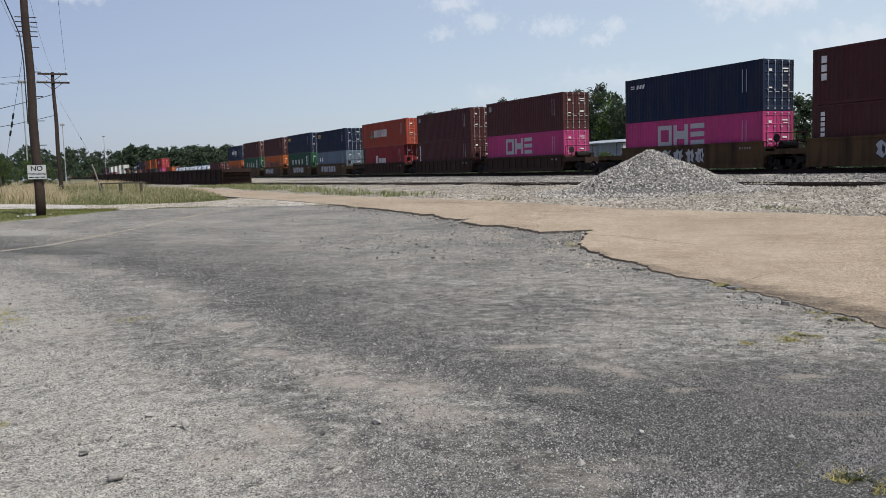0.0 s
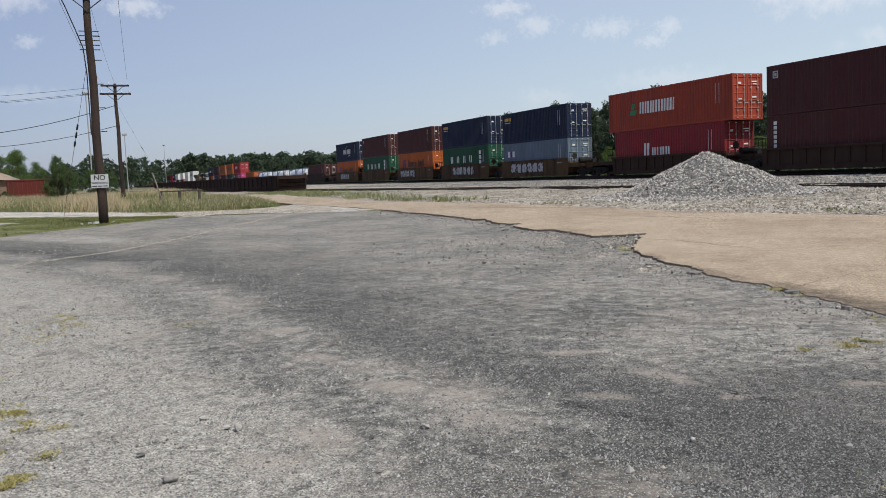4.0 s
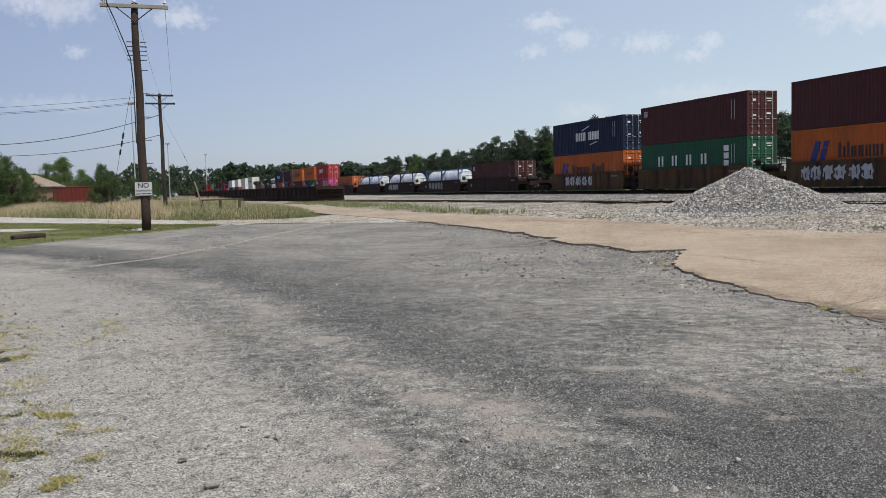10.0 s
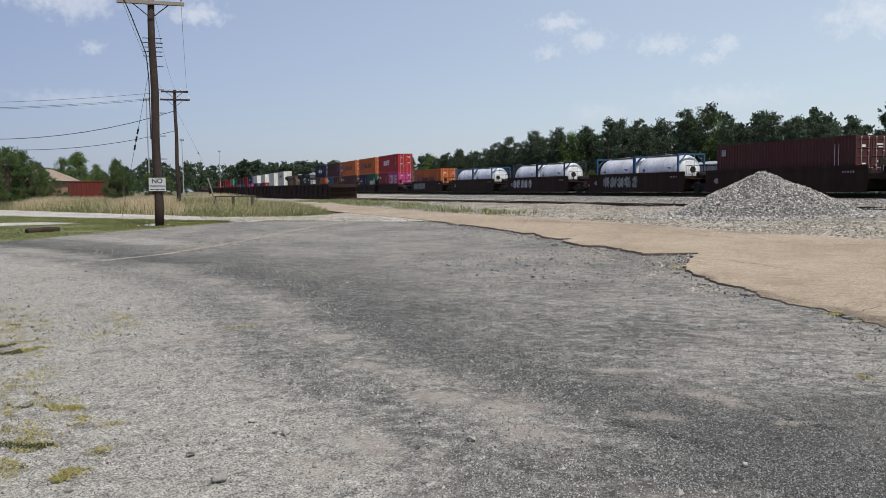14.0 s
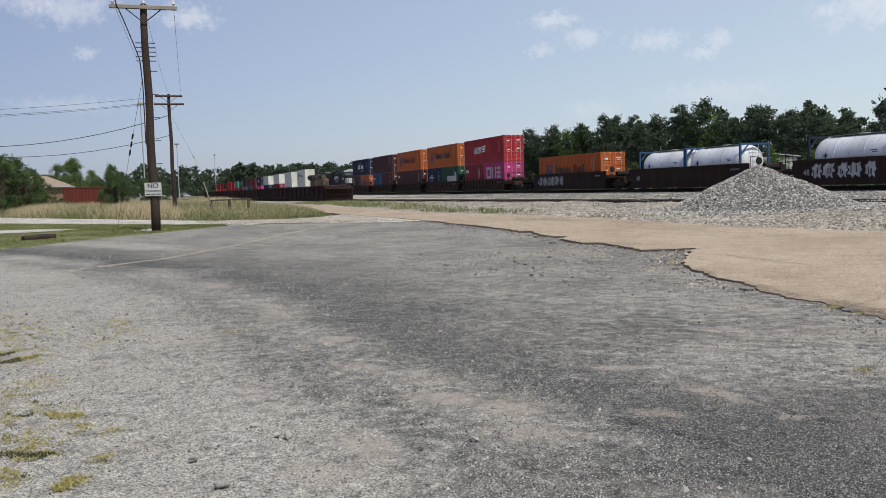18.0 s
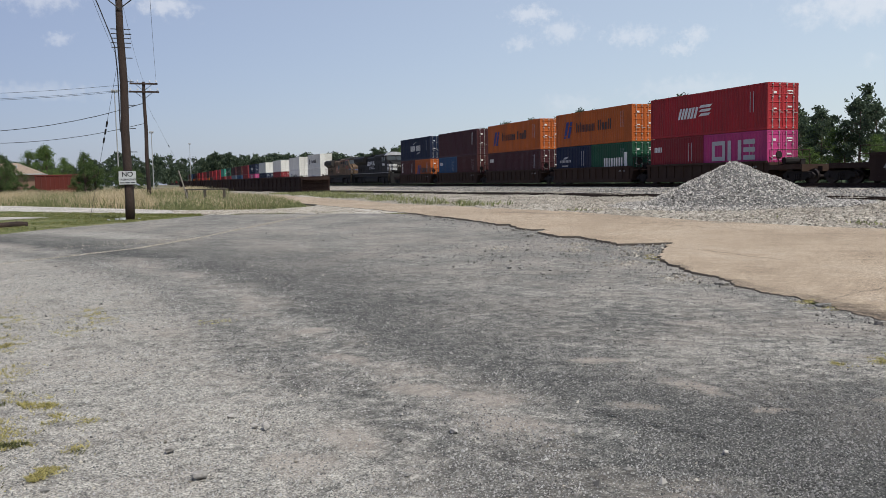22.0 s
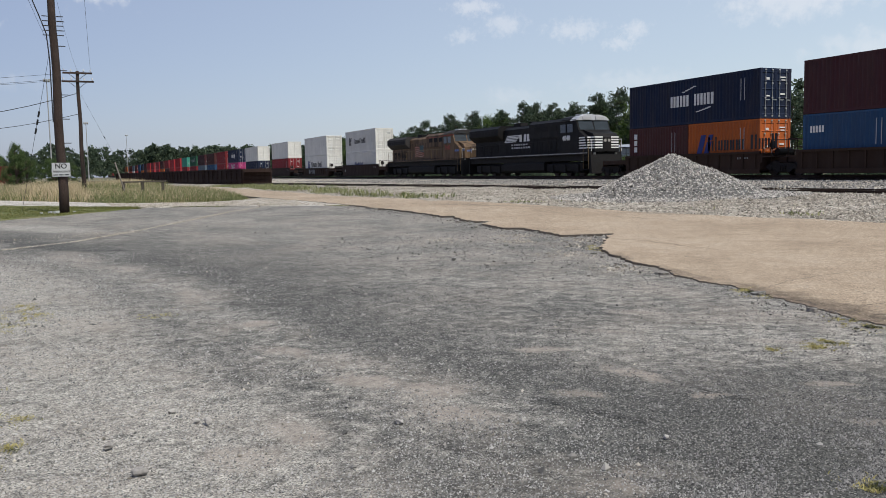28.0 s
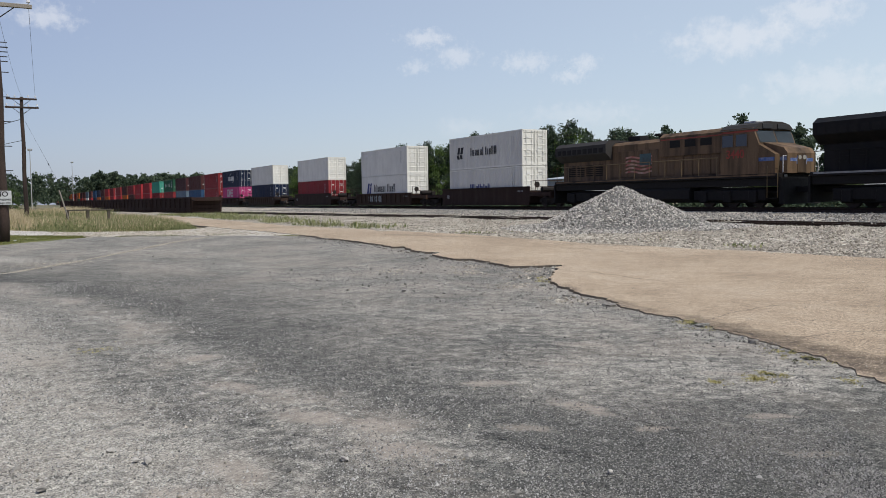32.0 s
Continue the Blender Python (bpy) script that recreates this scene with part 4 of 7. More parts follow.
        prism(bm, ring, "z", -0.015, g.uniform(0.008, 0.025))
        o = part("paving_fragment", bm, M["asphalt"], None, at=pose(x, y, terrain(x, y) + 0.012, g.uniform(-6, 6), g.uniform(-6, 6), 0))
        tagged(o, "broken fragment of old asphalt at the road edge", "paving fragment", "fragments along the edge")


M["weed_yellow"] = island_mat("yellow_weed", (0.23, 0.21, 0.07), (0.50, 0.44, 0.19), trans=0.25)
M["weed_dark"] = island_mat("dark_weed", (0.045, 0.055, 0.022), (0.13, 0.13, 0.05), trans=0.2)
build_ground()


# ---- tracks ----
def build_track(name, x, z, y0, y1, label, ties, bed, turn=0.0):
    thing = empty(name, pose(x, 0, z - 0.17, 0, 0, turn))
    tagged(thing, label, "railway track", kind="structure")
    for sx in (-0.75, 0.75):
        bm = bmesh.new()
        prism(bm, [(sx - 0.075, 0), (sx + 0.075, 0), (sx + 0.075, 0.02), (sx + 0.012, 0.04), (sx + 0.012, 0.125), (sx + 0.037, 0.14), (sx + 0.037, 0.17),
                   (sx - 0.037, 0.17), (sx - 0.037, 0.14), (sx - 0.012, 0.125), (sx - 0.012, 0.04), (sx - 0.075, 0.02)], "y", y0, y1)
        part("rail", bm, M["rail"], thing)
    if bed:
        bm = bmesh.new()
        prism(bm, [(-3.4, -0.75), (-1.6, -0.07), (1.6, -0.07), (3.6, -0.75)], "y", y0, y1)
        part("ballast_bed", bm, M["ballast"], thing, "crushed stone ballast bed")
    me = mesh_of("tie", boxes((-1.3, 1.3, -0.115, 0.115, -0.15, 0.0), bevel=0.012))
    for k in range(ties):
        put("tie", me, M["tie"], thing, at=pose(random.uniform(-0.04, 0.04), 4 + k * 0.53, 0, 0, 0, random.uniform(-1, 1)))
    return thing


build_track("track_main", TRACK_X, RAIL_Z, -60, 1150, "main line railway track on ballast", 190, True)
build_track("track_siding", SIDING_X, SIDING_Z, -60, 240, "rusty siding track sunk in gravel", 120, False, SIDING_TURN)


# ---- gravel pile ----
def build_pile():
    rng = np.random.default_rng(5)
    cx, cy, h = 19.5, 23.1, 1.44
    def height(dx, dy):
        r = math.hypot(dx / 2.75, dy / 2.65)
        a = math.atan2(dy, dx)
        r *= 1 + 0.10 * math.sin(a * 2 + 0.6) + 0.06 * math.sin(a * 3 + 2)
        z = h * max(0.0, 1 - r) ** 0.92
        if r > 0.82:
            z += 0.07 * max(0, 1.45 - r)
        return z + 0.06 * noise.noise((dx * 1.1, dy * 1.1, 2)) * (1 if r < 1 else 0.3) if r < 1.45 else -0.05
    v, f = [], []
    nr, na = 26, 64
    for i in range(nr + 1):
        for k in range(na):
            r = 4.6 * i / nr
            dx, dy = r * math.cos(6.2832 * k / na), r * math.sin(6.2832 * k / na)
            v.append((dx, dy, terrain(cx + dx, cy + dy) - 0.45 + height(dx, dy) + 0.01))
    for i in range(nr):
        for k in range(na):
            f.append((i * na + k, i * na + (k + 1) % na, (i + 1) * na + (k + 1) % na, (i + 1) * na + k))
    pile = empty("gravel_pile", pose(cx, cy, 0.45))
    tagged(pile, "tall heap of grey crushed stone beside the road", "gravel pile")
    put("core", raw("core", v, f), M["pile_core"], pile)
    spots = []
    for _ in range(27000):
        r = 4.6 * math.sqrt(rng.uniform(0, 1)) * (1 if rng.uniform() < 0.85 else 0.6)
        a = rng.uniform(0, 6.2832)
        dx, dy = r * math.cos(a), r * math.sin(a)
        spots.append((dx, dy, terrain(cx + dx, cy + dy) - 0.45 + height(dx, dy) + rng.uniform(-0.01, 0.03), 0.020 + 0.034 * rng.uniform(0, 1) ** 1.5))
    put("crushed_stone", stones_mesh("crushed_stone", spots, rng), M["stones"], pile)["kind"] = "stuff"


build_pile()


# ---- containers ----
L40, L20, CW, CH = 12.19, 6.06, 2.438, 2.896
_shared = {}


def shared(key, make, smooth=False):
    if key not in _shared:
        _shared[key] = mesh_of(key[0], make(), smooth)
    return _shared[key]


def ribbed(bm, length, z0, z1, x_out, x_in, pitch, y_from):
    """A corrugated wall along y, its outer flats at x_out."""
    n = max(3, round(length / pitch))
    p = length / n
    cols = []
    for k in range(n):
        a = y_from + k * p
        cols += [(a, x_out), (a + p * 0.30, x_out), (a + p * 0.5, x_in), (a + p * 0.80, x_in)]
    cols.append((y_from + length, x_out))
    lo = [bm.verts.new((x, y, z0)) for y, x in cols]
    hi = [bm.verts.new((x, y, z1)) for y, x in cols]
    for i in range(len(cols) - 1):
        bm.faces.new((lo[i], lo[i + 1], hi[i + 1], hi[i]))
    return bm


def make_side(length, h, sx):
    return ribbed(bmesh.new(), length - 0.34, 0.16, h - 0.10, sx * (CW / 2 - 0.008), sx * (CW / 2 - 0.034), 0.278, 0.17)


def make_roof(length, h):
    return boxes((-CW / 2 + 0.06, CW / 2 - 0.06, 0.08, length - 0.08, h - 0.06, h - 0.012))


def make_frame(length, h, extra=0.0):
    w = CW / 2
    bm = bmesh.new()
    for sx in (-1, 1):
        a, b = sorted((sx * w, sx * (w - 0.10)))
        for y in (0.0, length - 0.16):
            box(bm, a, b, y, y + 0.16, 0.0, h, 0.012)
        a, b = sorted((sx * (w - 0.003), sx * (w - 0.07)))
        box(bm, a, b, 0.16, length - 0.16, 0.0, 0.16)
        box(bm, a, b, 0.16, length - 0.16, h - 0.10, h)
        if extra:
            a, b = sorted((sx * (w - 0.001), sx * (w - 0.09)))
            for y in (extra, length - extra - 0.2):
                box(bm, a, b, y, y + 0.2, 0.16, h - 0.1)
    for y in (0.02, length - 0.12):
        box(bm, -w + 0.1, w - 0.1, y, y + 0.10, h - 0.12, h)
        box(bm, -w + 0.1, w - 0.1, y, y + 0.10, 0.0, 0.16)
    box(bm, -w + 0.1, w - 0.1, 0.16, length - 0.16, 0.02, 0.14)
    return bm


def make_door(h, sx):
    """One door leaf with four pressed bands across it."""
    bm = bmesh.new()
    x0, x1 = (0.015, CW / 2 - 0.10)
    z0, z1 = 0.16, h - 0.12
    zs = [z0, z0 + 0.10]
    n = 5
    band = (z1 - z0 - 0.20) / n
    prof = [(z0, 0.0), (z0 + 0.08, 0.0)]
    for k in range(n):
        a = z0 + 0.10 + k * band
        prof += [(a + 0.03, 0.035), (a + band - 0.06, 0.035), (a + band - 0.02, 0.0)]
    prof += [(z1, 0.0)]
    rows = []
    for z, d in prof:
        rows.append([bm.verts.new((sx * x, y, z)) for x, y in ((x0, 0.03), (x0 + 0.07, 0.03), (x0 + 0.10, 0.03 + d), (x1 - 0.10, 0.03 + d), (x1 - 0.07, 0.03), (x1, 0.03))])
    for a, b in zip(rows, rows[1:]):
        for i in range(5):
            bm.faces.new((a[i], a[i + 1], b[i + 1], b[i]) if sx > 0 else (a[i + 1], a[i], b[i], b[i + 1]))
    return bm


def make_bar(h):
    bm = bmesh.new()
    tube(bm, [(0, 0, 0.08), (0, 0, h - 0.06)], 0.019, 6)
    for z in (0.10, 0.55, 1.15, h - 0.9, h - 0.12):
        box(bm, -0.055, 0.055, -0.01, 0.035, z, z + 0.07)
    box(bm, -0.02, 0.30, -0.03, -0.012, 1.05, 1.09)
    return bm


def make_end(h):
    bm = bmesh.new()
    n = 8
    span = CW - 0.24
    p = span / n
    cols = []
    for k in range(n):
        a = -span / 2 + k * p
        cols += [(a, 0.0), (a + p * 0.3, 0.0), (a + p * 0.5, -0.045), (a + p * 0.8, -0.045)]
    cols.append((span / 2, 0.0))
    lo = [bm.verts.new((x, y, 0.14)) for x, y in cols]
    hi = [bm.verts.new((x, y, h - 0.10)) for x, y in cols]
    for i in range(len(cols) - 1):
        bm.faces.new((lo[i + 1], lo[i], hi[i], hi[i + 1]))
    return bm


def make_castings():
    return boxes((-0.085, 0.085, -0.09, 0.09, -0.06, 0.06), bevel=0.012)


shapes = []


def bar(bm, left, right, z0, z1, slant=0.0):
    """A flat painted shape on the near wall: left and right are metres from the wall's far end."""
    shapes.append((left, right, z0, z1, slant))


def flat_bar(left, right, z0, z1, slant):
    bm = bmesh.new()
    x = -CW / 2 - 0.006
    pts = [(left, z0), (right, z0), (right + slant, z1), (left + slant, z1)]
    vs = [bm.verts.new((x, -p, z)) for p, z in pts]
    bm.faces.new(vs[::-1])
    vs2 = [bm.verts.new((x + 0.005, -p, z)) for p, z in pts]
    for i in range(4):
        bm.faces.new((vs[i], vs[(i + 1) % 4], vs2[(i + 1) % 4], vs2[i]))
    return bm


def word(bm, at, z, height, widths, gap, slant=0.0, low=()):
    """A row of plain bars, one a letter; those named in low are x-height."""
    for k, w in enumerate(widths):
        hh = height * (0.72 if k in low else 1.0)
        if w > 0.28:
            bar(bm, at, at + w * 0.40, z, z + hh, slant)
            bar(bm, at + w * 0.60, at + w, z, z + hh, slant)
        else:
            bar(bm, at, at + w * 0.8, z, z + hh, slant)
        at += w + gap
    return at


def logo_frame(bm, left, z, s, t):
    bar(bm, left, left + s, z, z + t)
    bar(bm, left, left + s, z + s - t, z + s)
    bar(bm, left, left + t, z + t, z + s - t)
    bar(bm, left + s - t, left + s, z + t, z + s - t)


def logo(kind, length):
    """The painted marks of one wall: a list of (mesh builder, material key, label)."""
    def build(draw):
        bm = bmesh.new()
        draw(bm)
        return bm
    out = []
    if kind == "big_blocks":
        def d(bm):
            a = length * 0.275
            logo_frame(bm, a, 1.2, 1.32, 0.27)
            for k in (0.0, 1.0):
                bar(bm, a + 1.5 + k, a + 1.82 + k, 1.2, 2.52)
            bar(bm, a + 1.82, a + 2.5, 1.62, 2.12)
            for k in (0.0, 0.51, 1.02):
                bar(bm, a + 3.05, a + 4.25, 1.2 + k, 1.5 + k)
        out.append((d, "decal_grey", "large pale block lettering shapes"))
    elif kind == "short_blocks":
        def d(bm):
            logo_frame(bm, 0.9, 1.1, 1.3, 0.27)
            for k in (0.0, 0.98):
                bar(bm, 2.45 + k, 2.77 + k, 1.1, 2.4)
            for k in (0.0, 0.5, 1.0):
                bar(bm, 3.95, 5.0, 1.1 + k, 1.4 + k)
        out.append((d, "decal_grey", "large pale block lettering shapes"))
    elif kind == "ship_blue":
        def e(bm):
            a = length * 0.12
            bar(bm, a + 0.05, a + 0.50, 0.95, 2.15, 0.42)
            bar(bm, a + 0.62, a + 1.04, 0.72, 1.72, 0.36)
            bar(bm, a, a + 0.34, 0.72, 0.90, 0.06)
            bar(bm, a + 1.02, a + 1.40, 1.80, 2.15, 0.14)
        def d(bm):
            word(bm, length * 0.30, 1.15, 0.85, (0.20, 0.16, 0.14, 0.36, 0.36, 0.36, 0.36, 0.18), 0.13, 0, (1, 3, 4, 5, 6, 7))
            word(bm, length * 0.30 + 3.55, 1.15, 0.85, (0.22, 0.16, 0.36, 0.36, 0.42), 0.12, 0, (2, 3))
        out += [(e, "decal_navy", "dark blue slanted emblem"), (d, "decal_black", "black lettering bars")]
    elif kind == "ship_black":
        def e(bm):
            for k in (0.0, 0.55):
                bar(bm, length * 0.12 + k, length * 0.12 + 0.42 + k, 1.4, 2.0, 0.22)
                bar(bm, length * 0.12 + 0.05 + k, length * 0.12 + 0.45 + k, 0.95, 1.33, -0.12)
        def d(bm):
            word(bm, length * 0.32, 1.15, 0.70, (0.2, 0.30, 0.30, 0.30, 0.30, 0.15), 0.13, 0, (1, 2, 3, 4))
            word(bm, length * 0.32 + 2.55, 1.15, 0.70, (0.2, 0.14, 0.30, 0.32, 0.34), 0.12, 0, (1, 2))
        out += [(e, "decal_black", "black slanted emblem"), (d, "decal_black", "black lettering bars")]
    elif kind == "short_words":
        def d(bm):
            word(bm, 2.0, 0.95, 0.75, (0.55, 0.6, 0.55, 0.55), 0.16)
            bar(bm, 5.0, 5.4, 0.95, 2.1)
        out.append((d, "decal_white", "white lettering bars"))
    elif kind == "two_words":
        def d(bm):
            word(bm, length * 0.36, 1.15, 0.72, (0.48, 0.55, 0.50), 0.10)
            word(bm, length * 0.36 + 2.25, 1.15, 0.72, (0.48, 0.48, 0.58), 0.10)
            for k in range(5):
                a = 0.25 * k
                bar(bm, length * 0.45 + a, length * 0.45 + a + 0.28, 2.05 + 0.07 * k, 2.11 + 0.07 * k, 0.06)
                bar(bm, length * 0.56 + a, length * 0.56 + a + 0.28, 0.72 + 0.05 * k, 0.79 + 0.05 * k, 0.06)
        out.append((d, "decal_white", "white lettering bars between thin arcs"))
    elif kind == "four_spaced":
        def d(bm):
            for k in range(4):
                for q in (0.0, 0.42):
                    bar(bm, length * 0.19 + k * 1.7 + q, length * 0.19 + k * 1.7 + q + 0.2, 1.2, 1.95)
            for k in range(3):
                bar(bm, length * 0.81, length * 0.81 + 0.5, 1.0 + k * 0.5, 1.4 + k * 0.5)
        out.append((d, "decal_white", "four widely spaced white lettering bars"))
    elif kind == "slab_white":
        def d(bm):
            word(bm, length * 0.29, 1.15, 0.85, (0.5, 0.5, 0.5, 0.55, 0.5, 0.55, 0.2), 0.12, 0.05)
        def e(bm):
            bar(bm, length * 0.20, length * 0.20 + 0.8, 1.1, 1.45, 0.12)
            bar(bm, length * 0.20 + 0.2, length * 0.20 + 0.6, 1.5, 1.95, 0.1)
        out += [(d, "decal_white", "white lettering bars"), (e, "decal_green", "green pointed emblem")]
    elif kind == "serif_white":
        def d(bm):
            word(bm, length * 0.30, 0.95, 0.95, (0.62,), 0.1, 0.05)
            word(bm, length * 0.38, 0.95, 0.62, (0.42, 0.2, 0.5, 0.45), 0.14)
        out.append((d, "decal_white", "white lettering bars"))
    elif kind == "slant_white":
        def d(bm):
            word(bm, length * 0.27, 1.2, 0.75, (0.55, 0.62, 0.62), 0.10, 0.28)
            for k in range(3):
                bar(bm, length * 0.27 + 2.3, length * 0.27 + 3.3 + 0.1 * k, 1.30 + 0.28 * k, 1.48 + 0.28 * k, 0.25)
        out.append((d, "decal_white", "slanted white lettering bars with wave strokes"))
    elif kind == "stacked":
        def d(bm):
            for k in range(6):
                bar(bm, 0.55, 0.80, 2.35 - 0.27 * k, 2.55 - 0.27 * k)
        out.append((d, "decal_white", "column of small white lettering bars"))
    elif kind == "stacked_big":
        def d(bm):
            for k in range(3):
                bar(bm, 0.55, 0.88, 2.15 - 0.45 * k, 2.5 - 0.45 * k)
        out.append((d, "decal_white", "column of white lettering bars"))
    elif kind == "corner_small":
        def d(bm):
            bar(bm, 0.6, 1.0, 2.25, 2.32)
            bar(bm, 0.6, 1.0, 2.38, 2.45)
            word(bm, 1.2, 2.22, 0.26, (0.24, 0.24, 0.24), 0.06, 0.06)
        out.append((d, "decal_white", "small white lettering bars"))
    elif kind == "corner_yellow":
        def d(bm):
            word(bm, 0.55, 2.15, 0.30, (0.22, 0.22, 0.22, 0.22, 0.22), 0.06)
        def e(bm):
            bar(bm, 0.55, 1.7, 1.95, 2.03)
        out += [(d, "decal_yellow", "yellow lettering bars"), (e, "decal_grey", "")]
    elif kind == "corner_square":
        def d(bm):
            logo_frame(bm, 0.5, 2.15, 0.42, 0.08)
            bar(bm, 0.62, 0.8, 2.27, 2.45)
        out.append((d, "decal_grey", "small square emblem"))
    elif kind == "left_small":
        def d(bm):
            word(bm, 0.5, 1.9, 0.36, (0.30, 0.34, 0.16), 0.06)
        out.append((d, "decal_white", "small white lettering bars"))
    elif kind == "left_mid":
        def d(bm):
            word(bm, length * 0.12, 1.5, 0.22, (0.2,) * 8, 0.05, 0.04)
            bar(bm, length * 0.18, length * 0.36, 1.15, 1.25)
            bar(bm, length * 0.2, length * 0.3, 1.8, 2.0, 0.5)
        out.append((d, "decal_grey", "small grey lettering bars"))
    elif kind == "blue_words":
        def d(bm):
            word(bm, length * 0.31, 0.95, 0.62, (0.46, 0.12, 0.12, 0.32, 0.42, 0.26, 0.2, 0.3, 0.3), 0.10, 0, (3, 5, 7))
            bar(bm, length * 0.38, length * 0.56, 0.55, 0.66)
        out.append((d, "decal_navy", "dark blue lettering bars"))
    elif kind == "square_emblems":
        def d(bm):
            bar(bm, 1.0, 1.45, 1.6, 2.15)
            bar(bm, 1.95, 2.4, 1.6, 2.15)
        def e(bm):
            bar(bm, 1.5, 1.9, 1.6, 2.15)
        out += [(d, "decal_white", "white square emblems"), (e, "decal_navy", "")]
    elif kind == "end_marks":
        def d(bm):
            for z in (2.35, 2.05, 1.75):
                bar(bm, length - 1.25, length - 1.17, z, z + 0.2)
        out.append((d, "decal_white", "small white marks"))
    return out


COLOUR_WORDS = dict(brown="red-brown", maroon="maroon", magenta="magenta pink", navy="dark navy blue", blue="blue", steel="grey-blue", orange="orange", rust_orange="faded orange",
                    red="bright red", green="dark green", teal="teal green", white="white", dark_red="dark red")


def container(y0, z, length, colour, marks="", h=CH, full=True, where="stacked on a well car"):
    key = (length, h)
    thing = empty("shipping_container")
    m = M[colour]
    size = {L40: "forty-foot", L20: "twenty-foot"}.get(length, "forty-five-foot")
    tagged(thing, f"{COLOUR_WORDS[colour]} {size} steel shipping container {where}", "shipping container", "containers on the train")
    put("frame", shared(("frame", *key), lambda: make_frame(length, h, 0.76 if length > 13 else 0.0)), m, thing)
    put("side_wall", shared(("side_wall", *key, -1), lambda: make_side(length, h, -1)), m, thing, "corrugated steel wall")
    put("side_wall", shared(("side_wall", *key, 1), lambda: make_side(length, h, 1)), m, thing, "corrugated steel wall")
    put("roof", shared(("roof", *key), lambda: make_roof(length, h)), m, thing)
    put("end_wall", shared(("end_wall", h), lambda: make_end(h)), m, thing, at=pose(0, length - 0.02, 0))
    for sx in (-1, 1):
        d = put("door", shared(("door", h, sx), lambda: make_door(h, sx)), m, thing, "ridged steel door leaf")
        for bx in ((0.28, 0.82) if full else (0.5,)):
            put("locking_bar", shared(("locking_bar", h), lambda: make_bar(h)), M["zinc"] if colour != "white" else m, d, "galvanised locking bar", at=pose(sx * bx, -0.005, 0))
    for px, pz, w, hh in (((0.57, h - 0.50, 0.22, 0.035), (0.60, h - 0.66, 0.16, 0.03), (0.55, 1.42, 0.18, 0.05), (-0.62, h - 0.6, 0.12, 0.07), (-0.6, 1.3, 0.13, 0.04)) if full else ((0.57, h - 0.56, 0.25, 0.06), (-0.6, 1.1, 0.2, 0.07))):
        put("label_plate", shared(("label_plate", w, hh), lambda: boxes((-w, w, 0.0, 0.006, -hh, hh))), M["decal_white"], thing, "small white label plate", at=pose(px, 0.020, pz))
    if full:
        me = shared(("corner_casting",), make_castings)
        for x in (-CW / 2 + 0.083, CW / 2 - 0.083):
            for y in (0.087, length - 0.087):
                for zz in (0.058, h - 0.056):
                    put("corner_casting", me, m, thing, at=pose(x, y, zz))
        for k in (1.55, 1.25):
            put("code_strip", shared(("code_strip",), lambda: flat_bar(0, 0.045, 1.15, 2.45, 0)), M["decal_grey"], thing, "narrow painted code strip", at=pose(0, k, 0))
    for draw, mk, lab in logo(marks, length):
        shapes.clear()
        draw(None)
        for left, right, z0, z1, slant in list(shapes):
            part("letter_bar", flat_bar(left, right, z0, z1, slant), M[mk], thing, lab, at=pose(0, length, 0))
    moving.append((thing, TRACK_X, y0, z))
    return thing


def make_tank_frame():
    w, l, h = CW / 2, L20, 2.59
    bm = bmesh.new()
    for y in (0.0, l - 0.12):
        for sx in (-1, 1):
            a, b = sorted((sx * w, sx * (w - 0.12)))
            box(bm, a, b, y, y + 0.12, 0, h)
        box(bm, -w + 0.12, w - 0.12, y, y + 0.12, 0, 0.13)
        box(bm, -w + 0.12, w - 0.12, y, y + 0.12, h - 0.13, h)
        for sx in (-1, 1):
            tube(bm, [(sx * (w - 0.1), y + 0.06, h - 0.75), (sx * (w - 0.75), y + 0.06, h - 0.08)], 0.05, 6)
            tube(bm, [(sx * (w - 0.1), y + 0.06, 0.75), (sx * (w - 0.75), y + 0.06, 0.08)], 0.05, 6)
    for sx in (-1, 1):
        a, b = sorted((sx * w, sx * (w - 0.10)))
        box(bm, a, b, 0.12, l - 0.12, 0, 0.12)
    return bm


def make_tank_body():
    bm = bmesh.new()
    prof = [(0.16, 0.30), (0.20, 0.66), (0.30, 0.92), (0.46, 1.08), (0.70, 1.155), (0.80, 1.16), (1.86, 1.16), (1.90, 1.16), (1.91, 1.175), (1.99, 1.175), (2.0, 1.16), (2.04, 1.16), (4.01, 1.16), (4.05, 1.16), (4.06, 1.175), (4.14, 1.175), (4.15, 1.16), (4.19, 1.16),
            (5.26, 1.16), (5.36, 1.155), (5.60, 1.08), (5.76, 0.92), (5.86, 0.66), (5.90, 0.30)]
    n = 28
    rings = [[bm.verts.new((r * math.sin(6.2832 * k / n), y, 1.36 + r * math.cos(6.2832 * k / n))) for k in range(n)] for y, r in prof]
    for a, b in zip(rings, rings[1:]):
        for k in range(n):
            bm.faces.new((a[k], b[k], b[(k + 1) % n], a[(k + 1) % n]))
    bm.faces.new(rings[0])
    bm.faces.new(rings[-1][::-1])
    return bm


